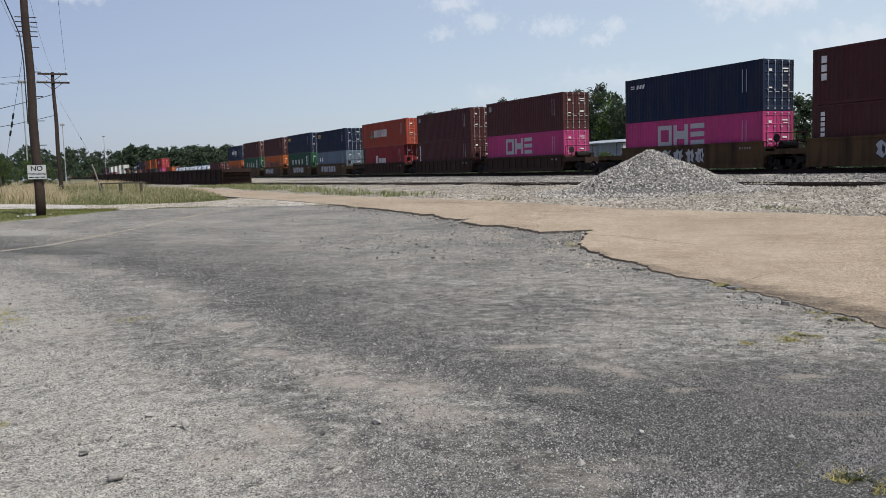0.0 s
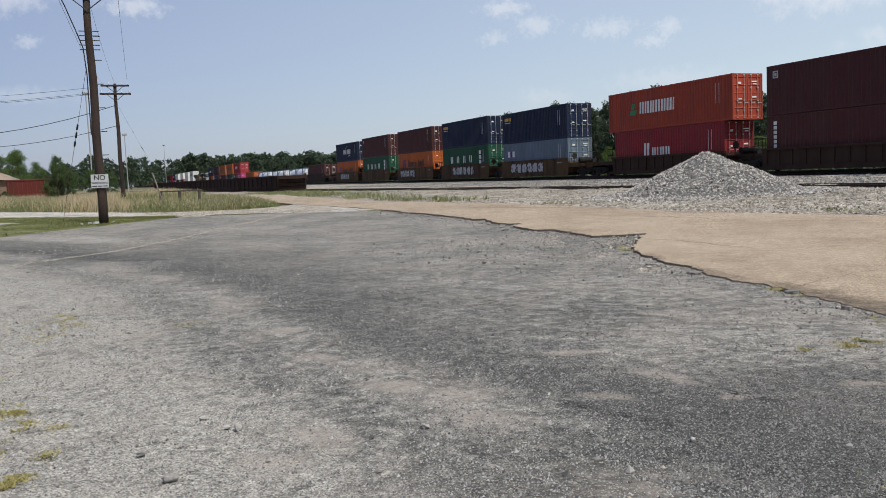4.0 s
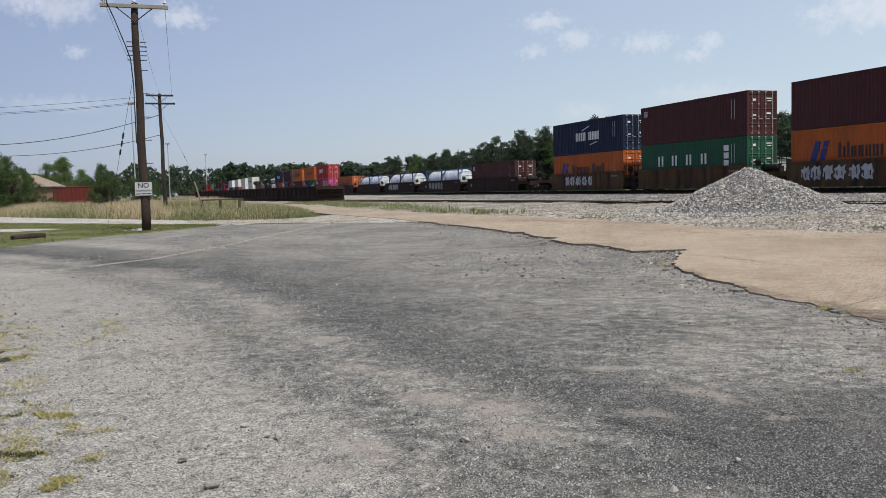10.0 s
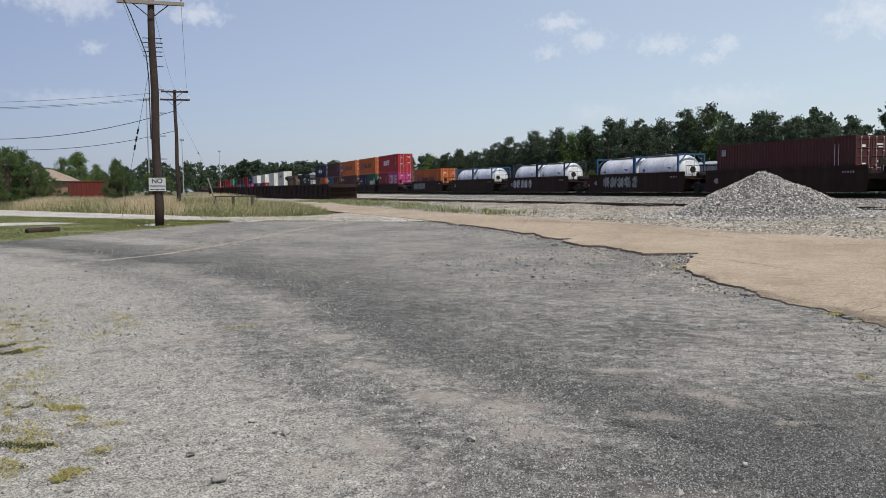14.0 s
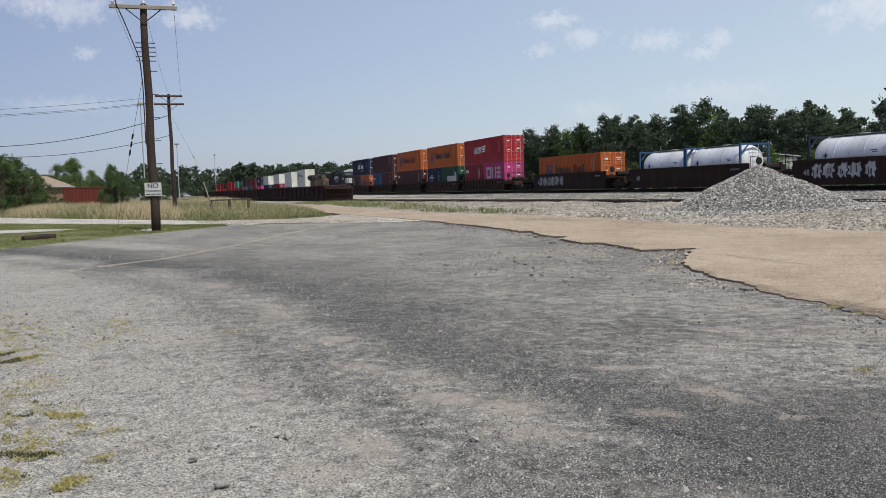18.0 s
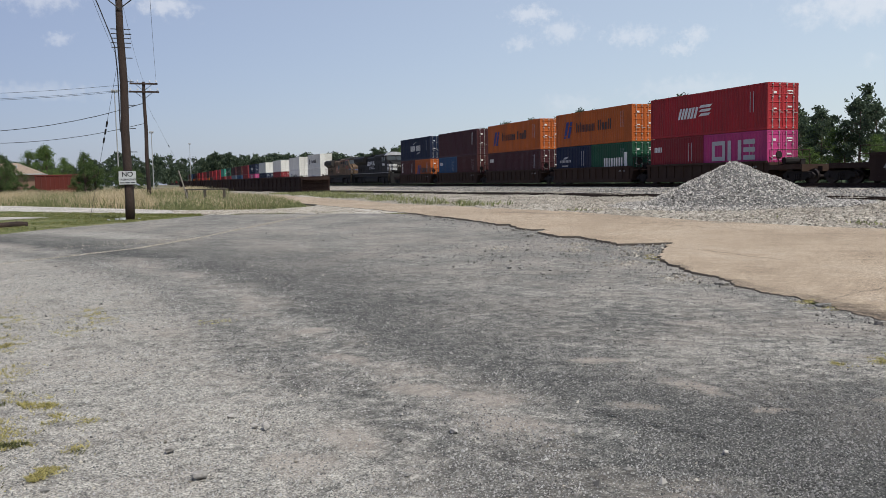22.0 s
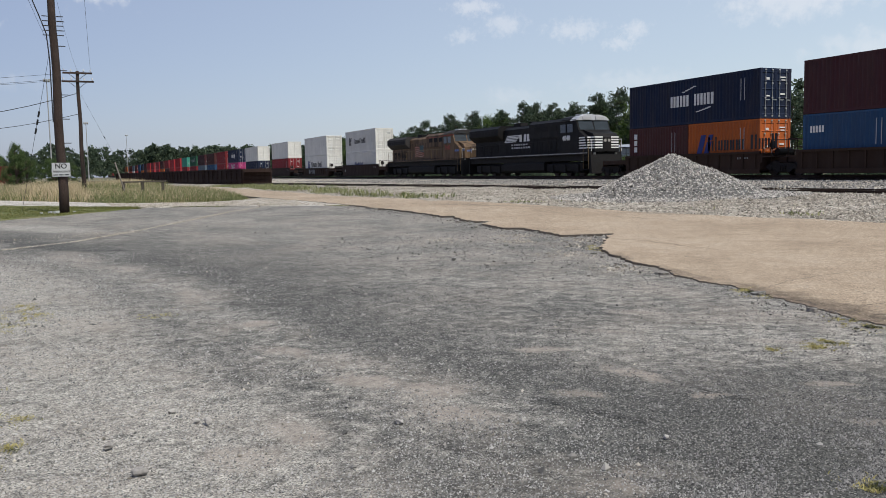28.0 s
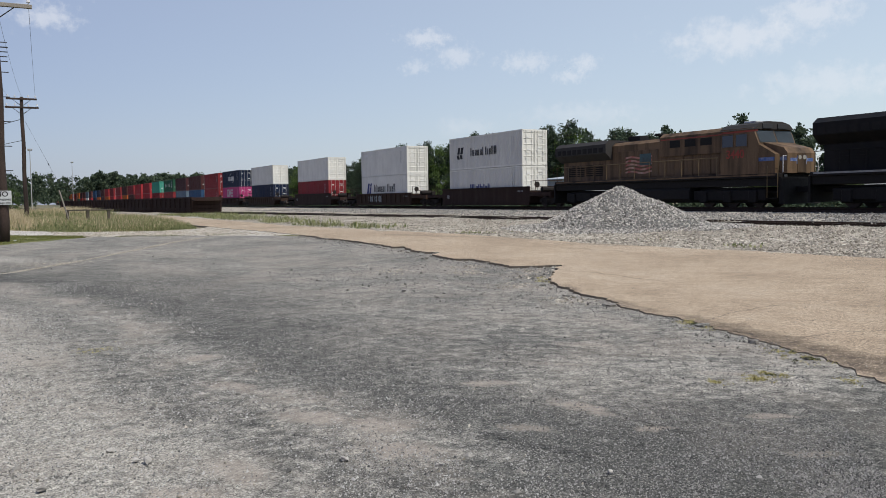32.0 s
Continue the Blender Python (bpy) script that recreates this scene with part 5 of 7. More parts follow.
def tank(y0, z, colour):
    thing = empty("tank_container")
    tagged(thing, "white cylindrical tank container in a steel end frame", "tank container", "tanks on the train")
    put("end_frame", shared(("end_frame",), make_tank_frame), M[colour], thing, "square steel end frames")
    put("tank", shared(("tank",), make_tank_body, True), M["tank_white"], thing, "glossy white cylindrical tank")
    bm = boxes((-0.45, 0.45, 0.9, 5.2, 2.535, 2.56))
    part("walkway", bm, M["zinc"], thing, "roof walkway")
    bm = bmesh.new()
    tube(bm, [(0, 2.9, 2.5), (0, 2.9, 2.62)], 0.28, 16)
    part("manhole", bm, M["zinc"], thing, "steel manhole lid")
    bm = bmesh.new()
    for sx in (-0.25, 0.25):
        tube(bm, [(sx, -0.02, 0.1), (sx, -0.02, 2.5)], 0.02, 5)
    for k in range(7):
        tube(bm, [(-0.25, -0.02, 0.3 + k * 0.33), (0.25, -0.02, 0.3 + k * 0.33)], 0.015, 5)
    part("ladder", bm, M["zinc"], thing)
    for dims in ((-1.19, -1.165, 4.62, 4.72, 1.25, 1.55), (-1.19, -1.165, 4.5, 4.84, 1.37, 1.43), (-1.185, -1.165, 1.0, 1.5, 1.55, 1.59), (-1.185, -1.165, 1.0, 1.35, 1.45, 1.49)):
        part("tank_mark", boxes(dims), M["decal_navy"], thing, "small dark blue painted mark")
    moving.append((thing, TRACK_X, y0, z))


M["tank_white"] = mat("tank_white", (0.74, 0.75, 0.75), 0.3, 0.15, var=0.06, scale=1.0, fine=10, bump=0.02, dirt=(0.30, 0.27, 0.24), dirt_amount=0.35, dirt_scale=1.2, streak=True, obj_coords=True)


# ---- well cars ----
def text_mesh(body, size, depth=0.01):
    cu = bpy.data.curves.new("text", "FONT")
    cu.body, cu.size, cu.extrude = body, size, depth
    cu.offset = size * 0.018
    cu.align_x, cu.align_y = "CENTER", "CENTER"
    ob = bpy.data.objects.new("text", cu)
    scene.collection.objects.link(ob)
    me = bpy.data.meshes.new_from_object(ob)
    bpy.data.objects.remove(ob)
    return me


def sill_bar(sx, reach, lw, z0, z1):
    """One long bar of a car's side, from the well's wall outwards."""
    a, c = sorted((sx * 1.30, sx * (1.30 + reach)))
    return boxes((a, c, -lw / 2, lw / 2, z0, z1))


def make_rib(h):
    return boxes((-0.075, 0.0, -0.045, 0.045, 0.40, h - 0.14))


def deck_pieces(reach):
    """The end of a car over the bogie: name and shape of each piece."""
    plate = 0.75 if reach < 2 else reach + 0.55
    yield "bulkhead", (-1.30, 1.30, 0, 0.5, 0.35, 1.20)
    yield "drawbar", (-0.65, 0.65, -max(0.14, reach), 0.003, 0.75, 1.047)
    yield "deck_plate", (-1.35, 1.35, -plate, -0.103, 1.05, 1.13)
    yield "end_sill", (-1.35, 1.35, -0.1, -0.003, 0.75, 1.30)
    if reach >= 2:
        yield "skirt", (-1.35, -1.27, -plate, -0.103, 0.84, 1.047)
        yield "skirt", (1.27, 1.35, -plate, -0.103, 0.84, 1.047)
        yield "end_beam", (-1.35, 1.35, -plate - 0.05, -plate - 0.003, 0.70, 1.13)
        yield "coupler", (-0.16, 0.16, -plate - 0.42, -plate - 0.053, 0.72, 1.0)


def make_rails_end():
    bm = bmesh.new()
    for sx in (-1.28, 1.28):
        for y in (-0.72, -0.1):
            tube(bm, [(sx, y, 1.1), (sx, y, 2.05)], 0.022, 5)
        tube(bm, [(sx, -0.72, 2.05), (sx, -0.1, 2.05)], 0.022, 5)
    tube(bm, [(-1.28, -0.72, 2.05), (1.28, -0.72, 2.05)], 0.022, 5)
    tube(bm, [(-1.28, -0.72, 1.6), (1.28, -0.72, 1.6)], 0.018, 5)
    return bm


def make_brake_gear():
    bm = bmesh.new()
    tube(bm, [(-0.5, -0.45, 1.38), (0.6, -0.45, 1.38)], 0.20, 12)
    box(bm, 0.7, 1.1, -0.6, -0.25, 1.1, 1.5, 0.03)
    tube(bm, [(-1.1, -0.68, 1.1), (-1.1, -0.68, 1.8)], 0.03, 6)
    tube(bm, [(-1.1, -0.70, 1.75), (-1.1, -0.66, 1.75)], 0.24, 14)
    return bm


def make_sideframe():
    """A cast bogie side frame with spring window."""
    bm = bmesh.new()
    prism(bm, [(-1.25, 0.50), (-1.05, 0.66), (-0.45, 0.72), (0.45, 0.72), (1.05, 0.66), (1.25, 0.50), (1.20, 0.36), (0.75, 0.38), (0.45, 0.18), (-0.45, 0.18), (-0.75, 0.38), (-1.20, 0.36)], "x", -0.06, 0.06)
    for y in (-0.16, 0.0, 0.16):
        tube(bm, [(-0.09, y, 0.24), (-0.09, y, 0.56)], 0.06, 8)
    for y in (-0.92, 0.92):
        tube(bm, [(-0.12, y, 0.45), (0.1, y, 0.45)], 0.13, 10)
    return bm


def make_wheelset(r):
    bm = bmesh.new()
    for sx in (-1, 1):
        tube(bm, [(sx * 0.68, 0, 0), (sx * 0.70, 0, 0)], r + 0.03, 20)
        tube(bm, [(sx * 0.70, 0, 0), (sx * 0.82, 0, 0)], r, 20)
        tube(bm, [(sx * 0.82, 0, 0), (sx * 0.86, 0, 0)], r * 0.45, 12)
    tube(bm, [(-0.7, 0, 0), (0.7, 0, 0)], 0.08, 8)
    return bm


def bogie(parent, y):
    b = put("bogie", shared(("bolster",), lambda: boxes((-1.0, 1.0, -0.25, 0.25, 0.40, 0.72), bevel=0.03)), M["bogie"], parent, "dark cast steel bogie", at=pose(0, y, 0))
    for sx in (-1, 1):
        put("side_frame", shared(("side_frame",), make_sideframe), M["bogie"], b, at=pose(sx * 1.0, 0, 0, 0, 0, 0 if sx < 0 else 180))
    for dy in (-0.89, 0.89):
        put("wheelset", shared(("wheelset",), lambda: make_wheelset(0.42)), M["wheel"], b, "steel wheels on an axle", at=pose(0, dy, 0.42))


def well_car(mid, lw, kind, colour, before, after, near_bogie=True, far_bogie=True, full=True, graffiti=0, rolling=True):
    """A container well with its end decks; before and after: metres from the well's ends to the bogies."""
    h = 1.62 if kind == "smooth" else 1.40
    words = {"deck_grime": "rusty brown", "deck_yellow": "grimy faded yellow", "deck_dark": "dark brown"}[colour]
    thing = empty("well_car")
    tagged(thing, f"{words} {'smooth-sided' if kind == 'smooth' else 'ribbed'} intermodal well car on the track", "rail car", "well cars of the train")
    for sx in (-1, 1):
        low = {"smooth": 0.14, "ribbed": 0.16, "deep": -0.08}[kind]
        s = put("side_sill", shared(("side_sill", lw, h, kind, sx), lambda: sill_bar(sx, 0.06, lw, low, h)), M[colour], thing)
        wide = 0.12 if kind == "smooth" else 0.17
        put("top_chord", shared(("top_chord", lw, h, sx), lambda: sill_bar(sx, wide, lw, h - 0.12, h + 0.01)), M[colour], s)
        put("bottom_chord", shared(("bottom_chord", lw, kind, sx), lambda: sill_bar(sx, wide + 0.003, lw, 0.12, 0.37)), M[colour], s)
        if kind == "deep":
            for z in (-0.06, 0.62, 0.98):
                put("side_bar", shared(("side_bar", lw, sx, z), lambda: sill_bar(sx, 0.14, lw, z, z + 0.12)), M[colour], s)
        if kind != "smooth" and full and sx < 0:
            n = 13
            for k in range(n):
                put("rib", shared(("rib", h), lambda: make_rib(h)), M[colour], s, at=pose(-1.36, -lw / 2 + 0.35 + k * (lw - 0.7) / (n - 1), 0))
    put("floor", shared(("floor", lw), lambda: boxes((-1.30, 1.30, -lw / 2, lw / 2, 0.27, 0.36))), M["deck_dark"], thing)
    for turn, reach in ((0, before), (180, after)):
        at = pose(0, -lw / 2 if turn == 0 else lw / 2, 0, 0, 0, turn)
        for name, dims in deck_pieces(reach):
            if full or name in ("bulkhead", "deck_plate", "drawbar"):
                put(name, shared((name, dims), lambda: boxes(dims)), M[colour], thing, at=at)
        if full:
            put("handrail", shared(("handrail",), make_rails_end), M["deck_dark"], thing, "thin steel handrails", at=at)
    if full:
        put("brake_gear", shared(("brake_gear",), make_brake_gear), M["bogie"], thing, "brake cylinder and hand wheel", at=pose(0, -lw / 2, 0))
    if near_bogie:
        bogie(thing, -lw / 2 - before)
    if far_bogie:
        bogie(thing, lw / 2 + after)
    if graffiti:
        rng = random.Random(graffiti)
        fill, rim = rng.choice((("spray_white", "decal_black"), ("decal_grey", "decal_black"), ("spray_grey", "spray_blue")))
        y = lw / 2 - rng.uniform(1.5, 5.0)
        for k in range(rng.randint(4, 6)):
            w, tall = rng.uniform(0.85, 1.3), h - 0.56
            ring = []
            for q, a in enumerate(np.linspace(0, 6.283, 15)[:-1]):
                c, d = math.cos(a), math.sin(a)
                k2 = (1.0 if q % 2 == 0 else rng.uniform(0.55, 0.9)) / max(abs(c), abs(d)) ** 0.8
                ring.append((max(-1, min(1, c * k2)), max(-1, min(1, d * k2))))
            slant = rng.uniform(-0.15, 0.25)
            for name, grow, key, lift in (("graffiti_rim", 1.0, rim, 0.000), ("graffiti_fill", 0.86, fill, 0.002)):
                bm = bmesh.new()
                vs = [bm.verts.new((-1.3645 - 0.004 * (k % 2) - lift, y - (0.5 * w * a * grow + slant * c * 0.3), 0.40 + tall * (0.5 + 0.5 * c * grow))) for a, c in ring]
                bm.faces.new(vs)
                part(name, bm, M[key], thing, "fat sprayed graffiti shape")
            for q in range(2):
                bm = bmesh.new()
                ya, za = y + w * rng.uniform(-0.25, 0.25), 0.40 + tall * rng.uniform(0.2, 0.4)
                box(bm, -1.3735, -1.3725, ya, ya + rng.uniform(0.05, 0.10), za, za + tall * rng.uniform(0.2, 0.4))
                part("graffiti_stroke", bm, M[rim], thing, "dark sprayed stroke")
            y -= w * 0.92
    if full:
        for k in range(5):
            put("stencil_mark", shared(("stencil_mark",), lambda: boxes((-0.004, 0.0, -0.05, 0.05, -0.06, 0.06))), M["spray_grey"], thing, "small stencilled mark",
                at=pose(-1.363 if kind == "smooth" else -1.365, -lw / 2 + 1.0 + 0.19 * k, h - 0.36))
    if kind == "smooth" and colour == "deck_dark" and full:
        put("stencil_number", text_mesh("48", 0.5, 0.002), M["spray_grey"], thing, "large stencilled number", at=Matrix.Translation((-1.364, lw / 2 - 1.1, 0.85)) @ pose(0, 0, 0, 90, 0, -90))
    if not rolling:
        return thing
    moving.append((thing, TRACK_X, mid, RAIL_Z))
    return thing


ZL = RAIL_Z + 0.41
ZU = ZL + CH + 0.028


def stack(y0, lower, upper=None, up_len=L40, full=True, lift=0.0):
    """Containers of one well whose near end lies at y0; lift: some wells carry their boxes higher."""
    if len(lower) == 2 and isinstance(lower[0], tuple):
        container(y0, ZL + lift, L20, *lower[0], full=full)
        container(y0 + L40 - L20, ZL + lift, L20, *lower[1], full=full)
    else:
        container(y0, ZL + lift, L40, *lower, full=full)
    if upper:
        container(y0 - (up_len - L40) / 2, ZU + lift, up_len, *upper, full=full)


# near end, well length, side, paint, gap before, gap after, bogies, lower, upper
def build_train():
    Y, G, D = "deck_yellow", "deck_grime", "deck_dark"
    rows = [
        (-56.06, "smooth", Y, 1.55, 2.2, ("brown", "stacked"), ("brown", "stacked_big"), 11),
        (-40.54, "smooth", Y, 1.55, 2.2, ("magenta", "big_blocks"), ("navy", "corner_small"), 12),
        (-20.76, "ribbed", G, 2.2, 1.45, ("magenta", "big_blocks"), ("brown", "corner_square"), 0),
        (-5.49, "ribbed", G, 1.45, 1.45, ("brown", "stacked"), ("brown", "corner_square"), 0),
        (10.35, "ribbed", G, 1.45, 2.2, ("dark_red", "serif_white"), ("rust_orange", "slab_white"), 0),
        (29.59, "smooth", Y, 2.2, 1.5, ("steel", "square_emblems"), ("navy", "corner_yellow"), 13),
        (45.17, "smooth", Y, 1.5, 1.5, ("green", "four_spaced"), ("navy", "corner_yellow"), 14),
        (60.59, "smooth", Y, 1.5, 1.5, ("orange", "ship_blue"), ("brown", "end_marks"), 15),
        (76.68, "smooth", Y, 1.5, 1.4, ("green", "four_spaced"), ("brown", "corner_square"), 0),
        (91.49, "smooth", Y, 1.4, 2.2, ("orange", "ship_blue"), ("navy", "two_words"), 16),
        (112.4, "smooth", D, 2.2, 1.6, ("brown", "corner_square"), None, 0),
        (129.2, "smooth", D, 1.6, 1.8, "tank", None, 17),
        (147.6, "smooth", D, 1.8, 1.8, "tank", None, 18),
        (165.8, "smooth", D, 1.8, 1.8, "tank", None, 0),
        (184.0, "smooth", D, 1.8, 2.2, ("orange", "ship_blue"), None, 19),
        (204.98, "ribbed", G, 2.2, 1.4, (("magenta", "short_blocks"), ("dark_red", "left_small")), ("red", "slant_white"), 0),
        (219.67, "ribbed", G, 1.4, 1.4, (("green", "short_words"), ("navy", "left_mid")), ("orange", "ship_blue"), 0),
        (234.97, "ribbed", G, 1.4, 1.4, ("maroon", "left_small"), ("orange", "ship_blue"), 0),
        (250.2, "ribbed", G, 1.4, 1.4, (("brown", ""), ("blue", "left_small")), ("maroon", "end_marks"), 0),
        (265.48, "ribbed", G, 1.4, 2.2, (("orange", "ship_blue"), ("brown", "stacked_big")), ("navy", "two_words"), 0),
        (329.82, "smooth", D, 2.2, 2.6, ("white", "blue_words"), ("white", "ship_black"), 0),
        (351.19, "ribbed", G, 2.6, 2.6, ("white", "ship_blue"), ("white", "corner_small"), 20),
        (374.4, "smooth", D, 2.6, 2.6, ("dark_red", ""), ("white", ""), 0),
        (398.6, "ribbed", G, 2.6, 2.0, ("navy", ""), ("white", ""), 0),
        (418.8, "ribbed", D, 2.0, 1.5, ("magenta", "big_blocks"), ("navy", "two_words"), 0),
        (434.4, "ribbed", D, 1.5, 1.5, ("dark_red", ""), ("dark_red", ""), 0),
        (450.0, "ribbed", D, 1.5, 1.5, ("blue", ""), ("brown", ""), 0),
        (465.6, "ribbed", D, 1.5, 1.5, ("steel", ""), ("maroon", ""), 0),
        (481.2, "ribbed", D, 1.5, 1.5, ("dark_red", ""), ("green", "four_spaced"), 0),
        (500.0, "ribbed", D, 2.2, 1.5, ("dark_red", ""), ("teal", ""), 0),
    ]
    tail = [("red", "red"), ("red", "red"), ("brown", "dark_red"), ("orange", "brown"), ("red", "dark_red"), ("red", "dark_red"), ("orange", "red"), ("brown", "brown"), ("orange", "navy"),
            ("navy", "blue"), ("red", "brown"), ("white", "steel"), ("rust_orange", "brown"), ("red", "maroon"), ("green", "orange"), ("brown", "brown"), ("rust_orange", "red"), ("brown", "orange")]
    y = 516.0
    for k in range(26):
        a, b = tail[k % len(tail)]
        rows.append((y, "ribbed", D, 1.5, 1.5, (a, ""), (b, ""), 0))
        y += 15.6 if k % 5 < 4 else 19.4
    for i, (y0, kind, paintkey, before, after, lower, upper, graf) in enumerate(rows):
        full = y0 < 440
        lw = 12.6 if not (lower == "tank" or 100 < y0 < 190) else 14.2
        lw = 14.6 if 320 < y0 < 405 else lw
        well_car(y0 + L40 / 2, lw, kind, paintkey, before, after, True, after > 1.9, full, graf)
        if lower == "tank":
            col = "blue" if i % 2 else "navy"
            tank(y0, ZL, col)
            tank(y0 + L40 - L20, ZL, col)
        else:
            stack(y0, lower, upper, 13.72 if upper and upper[1] == "slab_white" else L40, full, 0.20 if 40 < y0 < 80 else 0.0)


build_train()


def build_standing_cars():
    """Empty well cars left standing on the siding."""
    y = 81.6
    turn = pose(SIDING_X, 0, 0, 0, 0, SIDING_TURN)
    for k in range(5):
        c = well_car(0, 14.7, "deep", "deck_dark", -1.4, -1.4, True, True, False, 0, False)
        if k == 0:
            for z in (0.0, 0.36, 0.72, 1.08):
                put("end_plank", shared(("end_plank",), lambda: boxes((-1.44, 1.44, -0.06, 0.0, 0.0, 0.30), bevel=0.01)), M["deck_dark"], c, "heavy dark end plank", at=pose(0, -7.38 - 0.03 * (z > 0.3), z))
        for q in range(9):
            put("rib", shared(("deep_rib",), lambda: boxes((-0.10, 0.0, -0.06, 0.06, -0.05, 1.3))), M["deck_dark"], c, at=pose(-1.40, -7.0 + q * 1.75, 0))
        c.matrix_world = turn @ pose(0, y + 7.2, SIDING_Z)
        tagged(c, "empty dark ribbed well car standing on the siding", "rail car", "empty cars on the siding")
        y += 15.0


build_standing_cars()


# ---- locomotives ----
M["loco_black"] = paint("loco_black", (0.006, 0.006, 0.007), dirt=(0.018, 0.015, 0.013), amount=0.6, rough=0.6)
M["loco_yellow"] = paint("loco_yellow", (0.150, 0.098, 0.058), dirt=(0.030, 0.02, 0.014), amount=1.0, rough=0.65)
M["loco_grey"] = paint("loco_grey", (0.04, 0.038, 0.037), dirt=(0.03, 0.025, 0.022), amount=0.6, rough=0.75)
M["loco_under"] = mat("loco_under", (0.008, 0.007, 0.007), 0.8, 0.2, var=0.3, scale=3, fine=25, obj_coords=True)
M["cab_silver"] = mat("cab_roof_silver", (0.50, 0.51, 0.52), 0.45, 0.3, var=0.15, scale=2, fine=20, obj_coords=True)
M["rail_yellow"] = mat("handrail_yellow", (0.15, 0.105, 0.05), 0.6, var=0.2, obj_coords=True)
M["lamp_glass"] = mat("lamp_glass", (0.30, 0.29, 0.26), 0.15, var=0.05, bump=0.0)
M["window"] = mat("dark_window", (0.03, 0.035, 0.04), 0.08, var=0.05, bump=0.0, spec=0.8)
M["screen_window"] = mat("windscreen", (0.055, 0.07, 0.08), 0.06, var=0.1, bump=0.0, spec=0.9)


def loco(y0, scheme):
    body, roof = (M["loco_black"], M["loco_black"]) if scheme == "black" else (M["loco_yellow"], M["loco_grey"])
    thing = empty("locomotive")
    tagged(thing, "black six-axle diesel locomotive with white nose stripes" if scheme == "black" else "grimy yellow six-axle diesel locomotive with a grey roof", "locomotive", "locomotives of the train")
    part("walkway_deck", boxes((-1.5, 1.5, 1.0, 21.4, 1.643, 1.86), bevel=0.02), M["loco_under"], thing)
    part("underframe", boxes((-1.35, 1.35, 0.85, 21.5, 1.2, 1.64), bevel=0.02), M["loco_under"], thing)
    part("coupler_bar", boxes((-0.35, 0.35, 0.0, 22.3, 0.82, 1.15), bevel=0.02), M["loco_under"], thing)
    edge = mesh_of("sill_stripe", boxes((-1.512, -1.50, 1.2, 21.2, 1.74, 1.83)))
    put("sill_stripe", edge, M["spray_grey"] if scheme == "black" else M["loco_yellow"], thing, "thin painted sill stripe")
    bm = bmesh.new()
    prism(bm, [(-1.30, 1.20), (-1.43, 1.05), (-1.45, 0.5), (-1.15, 0.28), (1.15, 0.28), (1.45, 0.5), (1.43, 1.05), (1.30, 1.20)], "y", 7.6, 14.7)
    part("fuel_tank", bm, M["loco_under"], thing, "dark fuel tank under the frame")
    # long hood
    bm = bmesh.new()
    prism(bm, [(-0.92, 1.86), (-0.92, 4.18), (-0.66, 4.40), (0.66, 4.40), (0.92, 4.18), (0.92, 1.86)], "y", 5.0, 21.0)
    part("long_hood", bm, body, thing)
    bm = bmesh.new()
    prism(bm, [(-1.05, 3.20), (-1.05, 4.42), (-0.72, 4.66), (0.72, 4.66), (1.05, 4.42), (1.05, 3.20)], "y", 5.05, 10.6)
    part("equipment_hood", bm, body, thing)
    # radiator section with overhanging wings
    bm = bmesh.new()
    prism(bm, [(-0.96, 3.25), (-1.52, 3.72), (-1.52, 4.34), (-1.18, 4.60), (1.18, 4.60), (1.52, 4.34), (1.52, 3.72), (0.96, 3.25)], "y", 15.4, 21.25)
    part("radiator_wing", bm, roof, thing, "overhanging radiator housing")
    for k in range(9):
        part("radiator_grille", boxes((-1.532, -1.518, 15.7 + k * 0.6, 16.15 + k * 0.6, 3.78, 4.12)), M["loco_under"], thing)
    part("roof_walkway", boxes((-0.5, 0.5, 10.7, 15.3, 4.403, 4.46), bevel=0.01), roof, thing, "low roof hatches")
    part("exhaust_stack", boxes((-0.4, 0.4, 13.2, 14.4, 4.463, 4.78), bevel=0.03), M["loco_under"], thing, "square exhaust stack")
    # hood doors
    dm = mesh_of("hood_door", boxes((-0.945, -0.921, -0.33, 0.33, 2.0, 3.75), bevel=0.012))
    for k in range(13):
        put("hood_door", dm, body, thing, at=pose(0, 6.0 + k * 0.74, 0))
    for k in range(4):
        part("louvre", boxes(*[(-0.962, -0.93, 16.4 + k * 1.05, 17.2 + k * 1.05, 2.2 + q * 0.14, 2.28 + q * 0.14) for q in range(6)]), M["loco_under"], thing)
    # cab
    bm = bmesh.new()
    prism(bm, [(2.35, 1.86), (2.35, 3.55), (2.75, 4.45), (5.05, 4.45), (5.05, 1.86)], "x", -1.50, 1.50)
    for yy in (6.2, 7.5, 8.8):
        part("vent_window", boxes((-1.062, -1.048, yy, yy + 0.9, 3.72, 4.16), bevel=0.004), M["loco_under"], thing, "dark vent opening high on the hood")
    cab = part("cab", bm, body, thing)
    bm = bmesh.new()
    prism(bm, [(-1.56, 4.36), (-1.2, 4.66), (-0.6, 4.80), (0.6, 4.80), (1.2, 4.66), (1.56, 4.36)], "y", 3.5, 5.15)
    part("cab_roof", bm, roof, thing)
    bm = bmesh.new()
    prism(bm, [(-1.56, 4.36), (-1.2, 4.66), (-0.6, 4.80), (0.6, 4.80), (1.2, 4.66), (1.56, 4.36)], "y", 2.55, 3.497)
    part("roof_brow", bm, M["cab_silver"] if scheme == "black" else roof, thing, "pale roof brow over the windscreen")
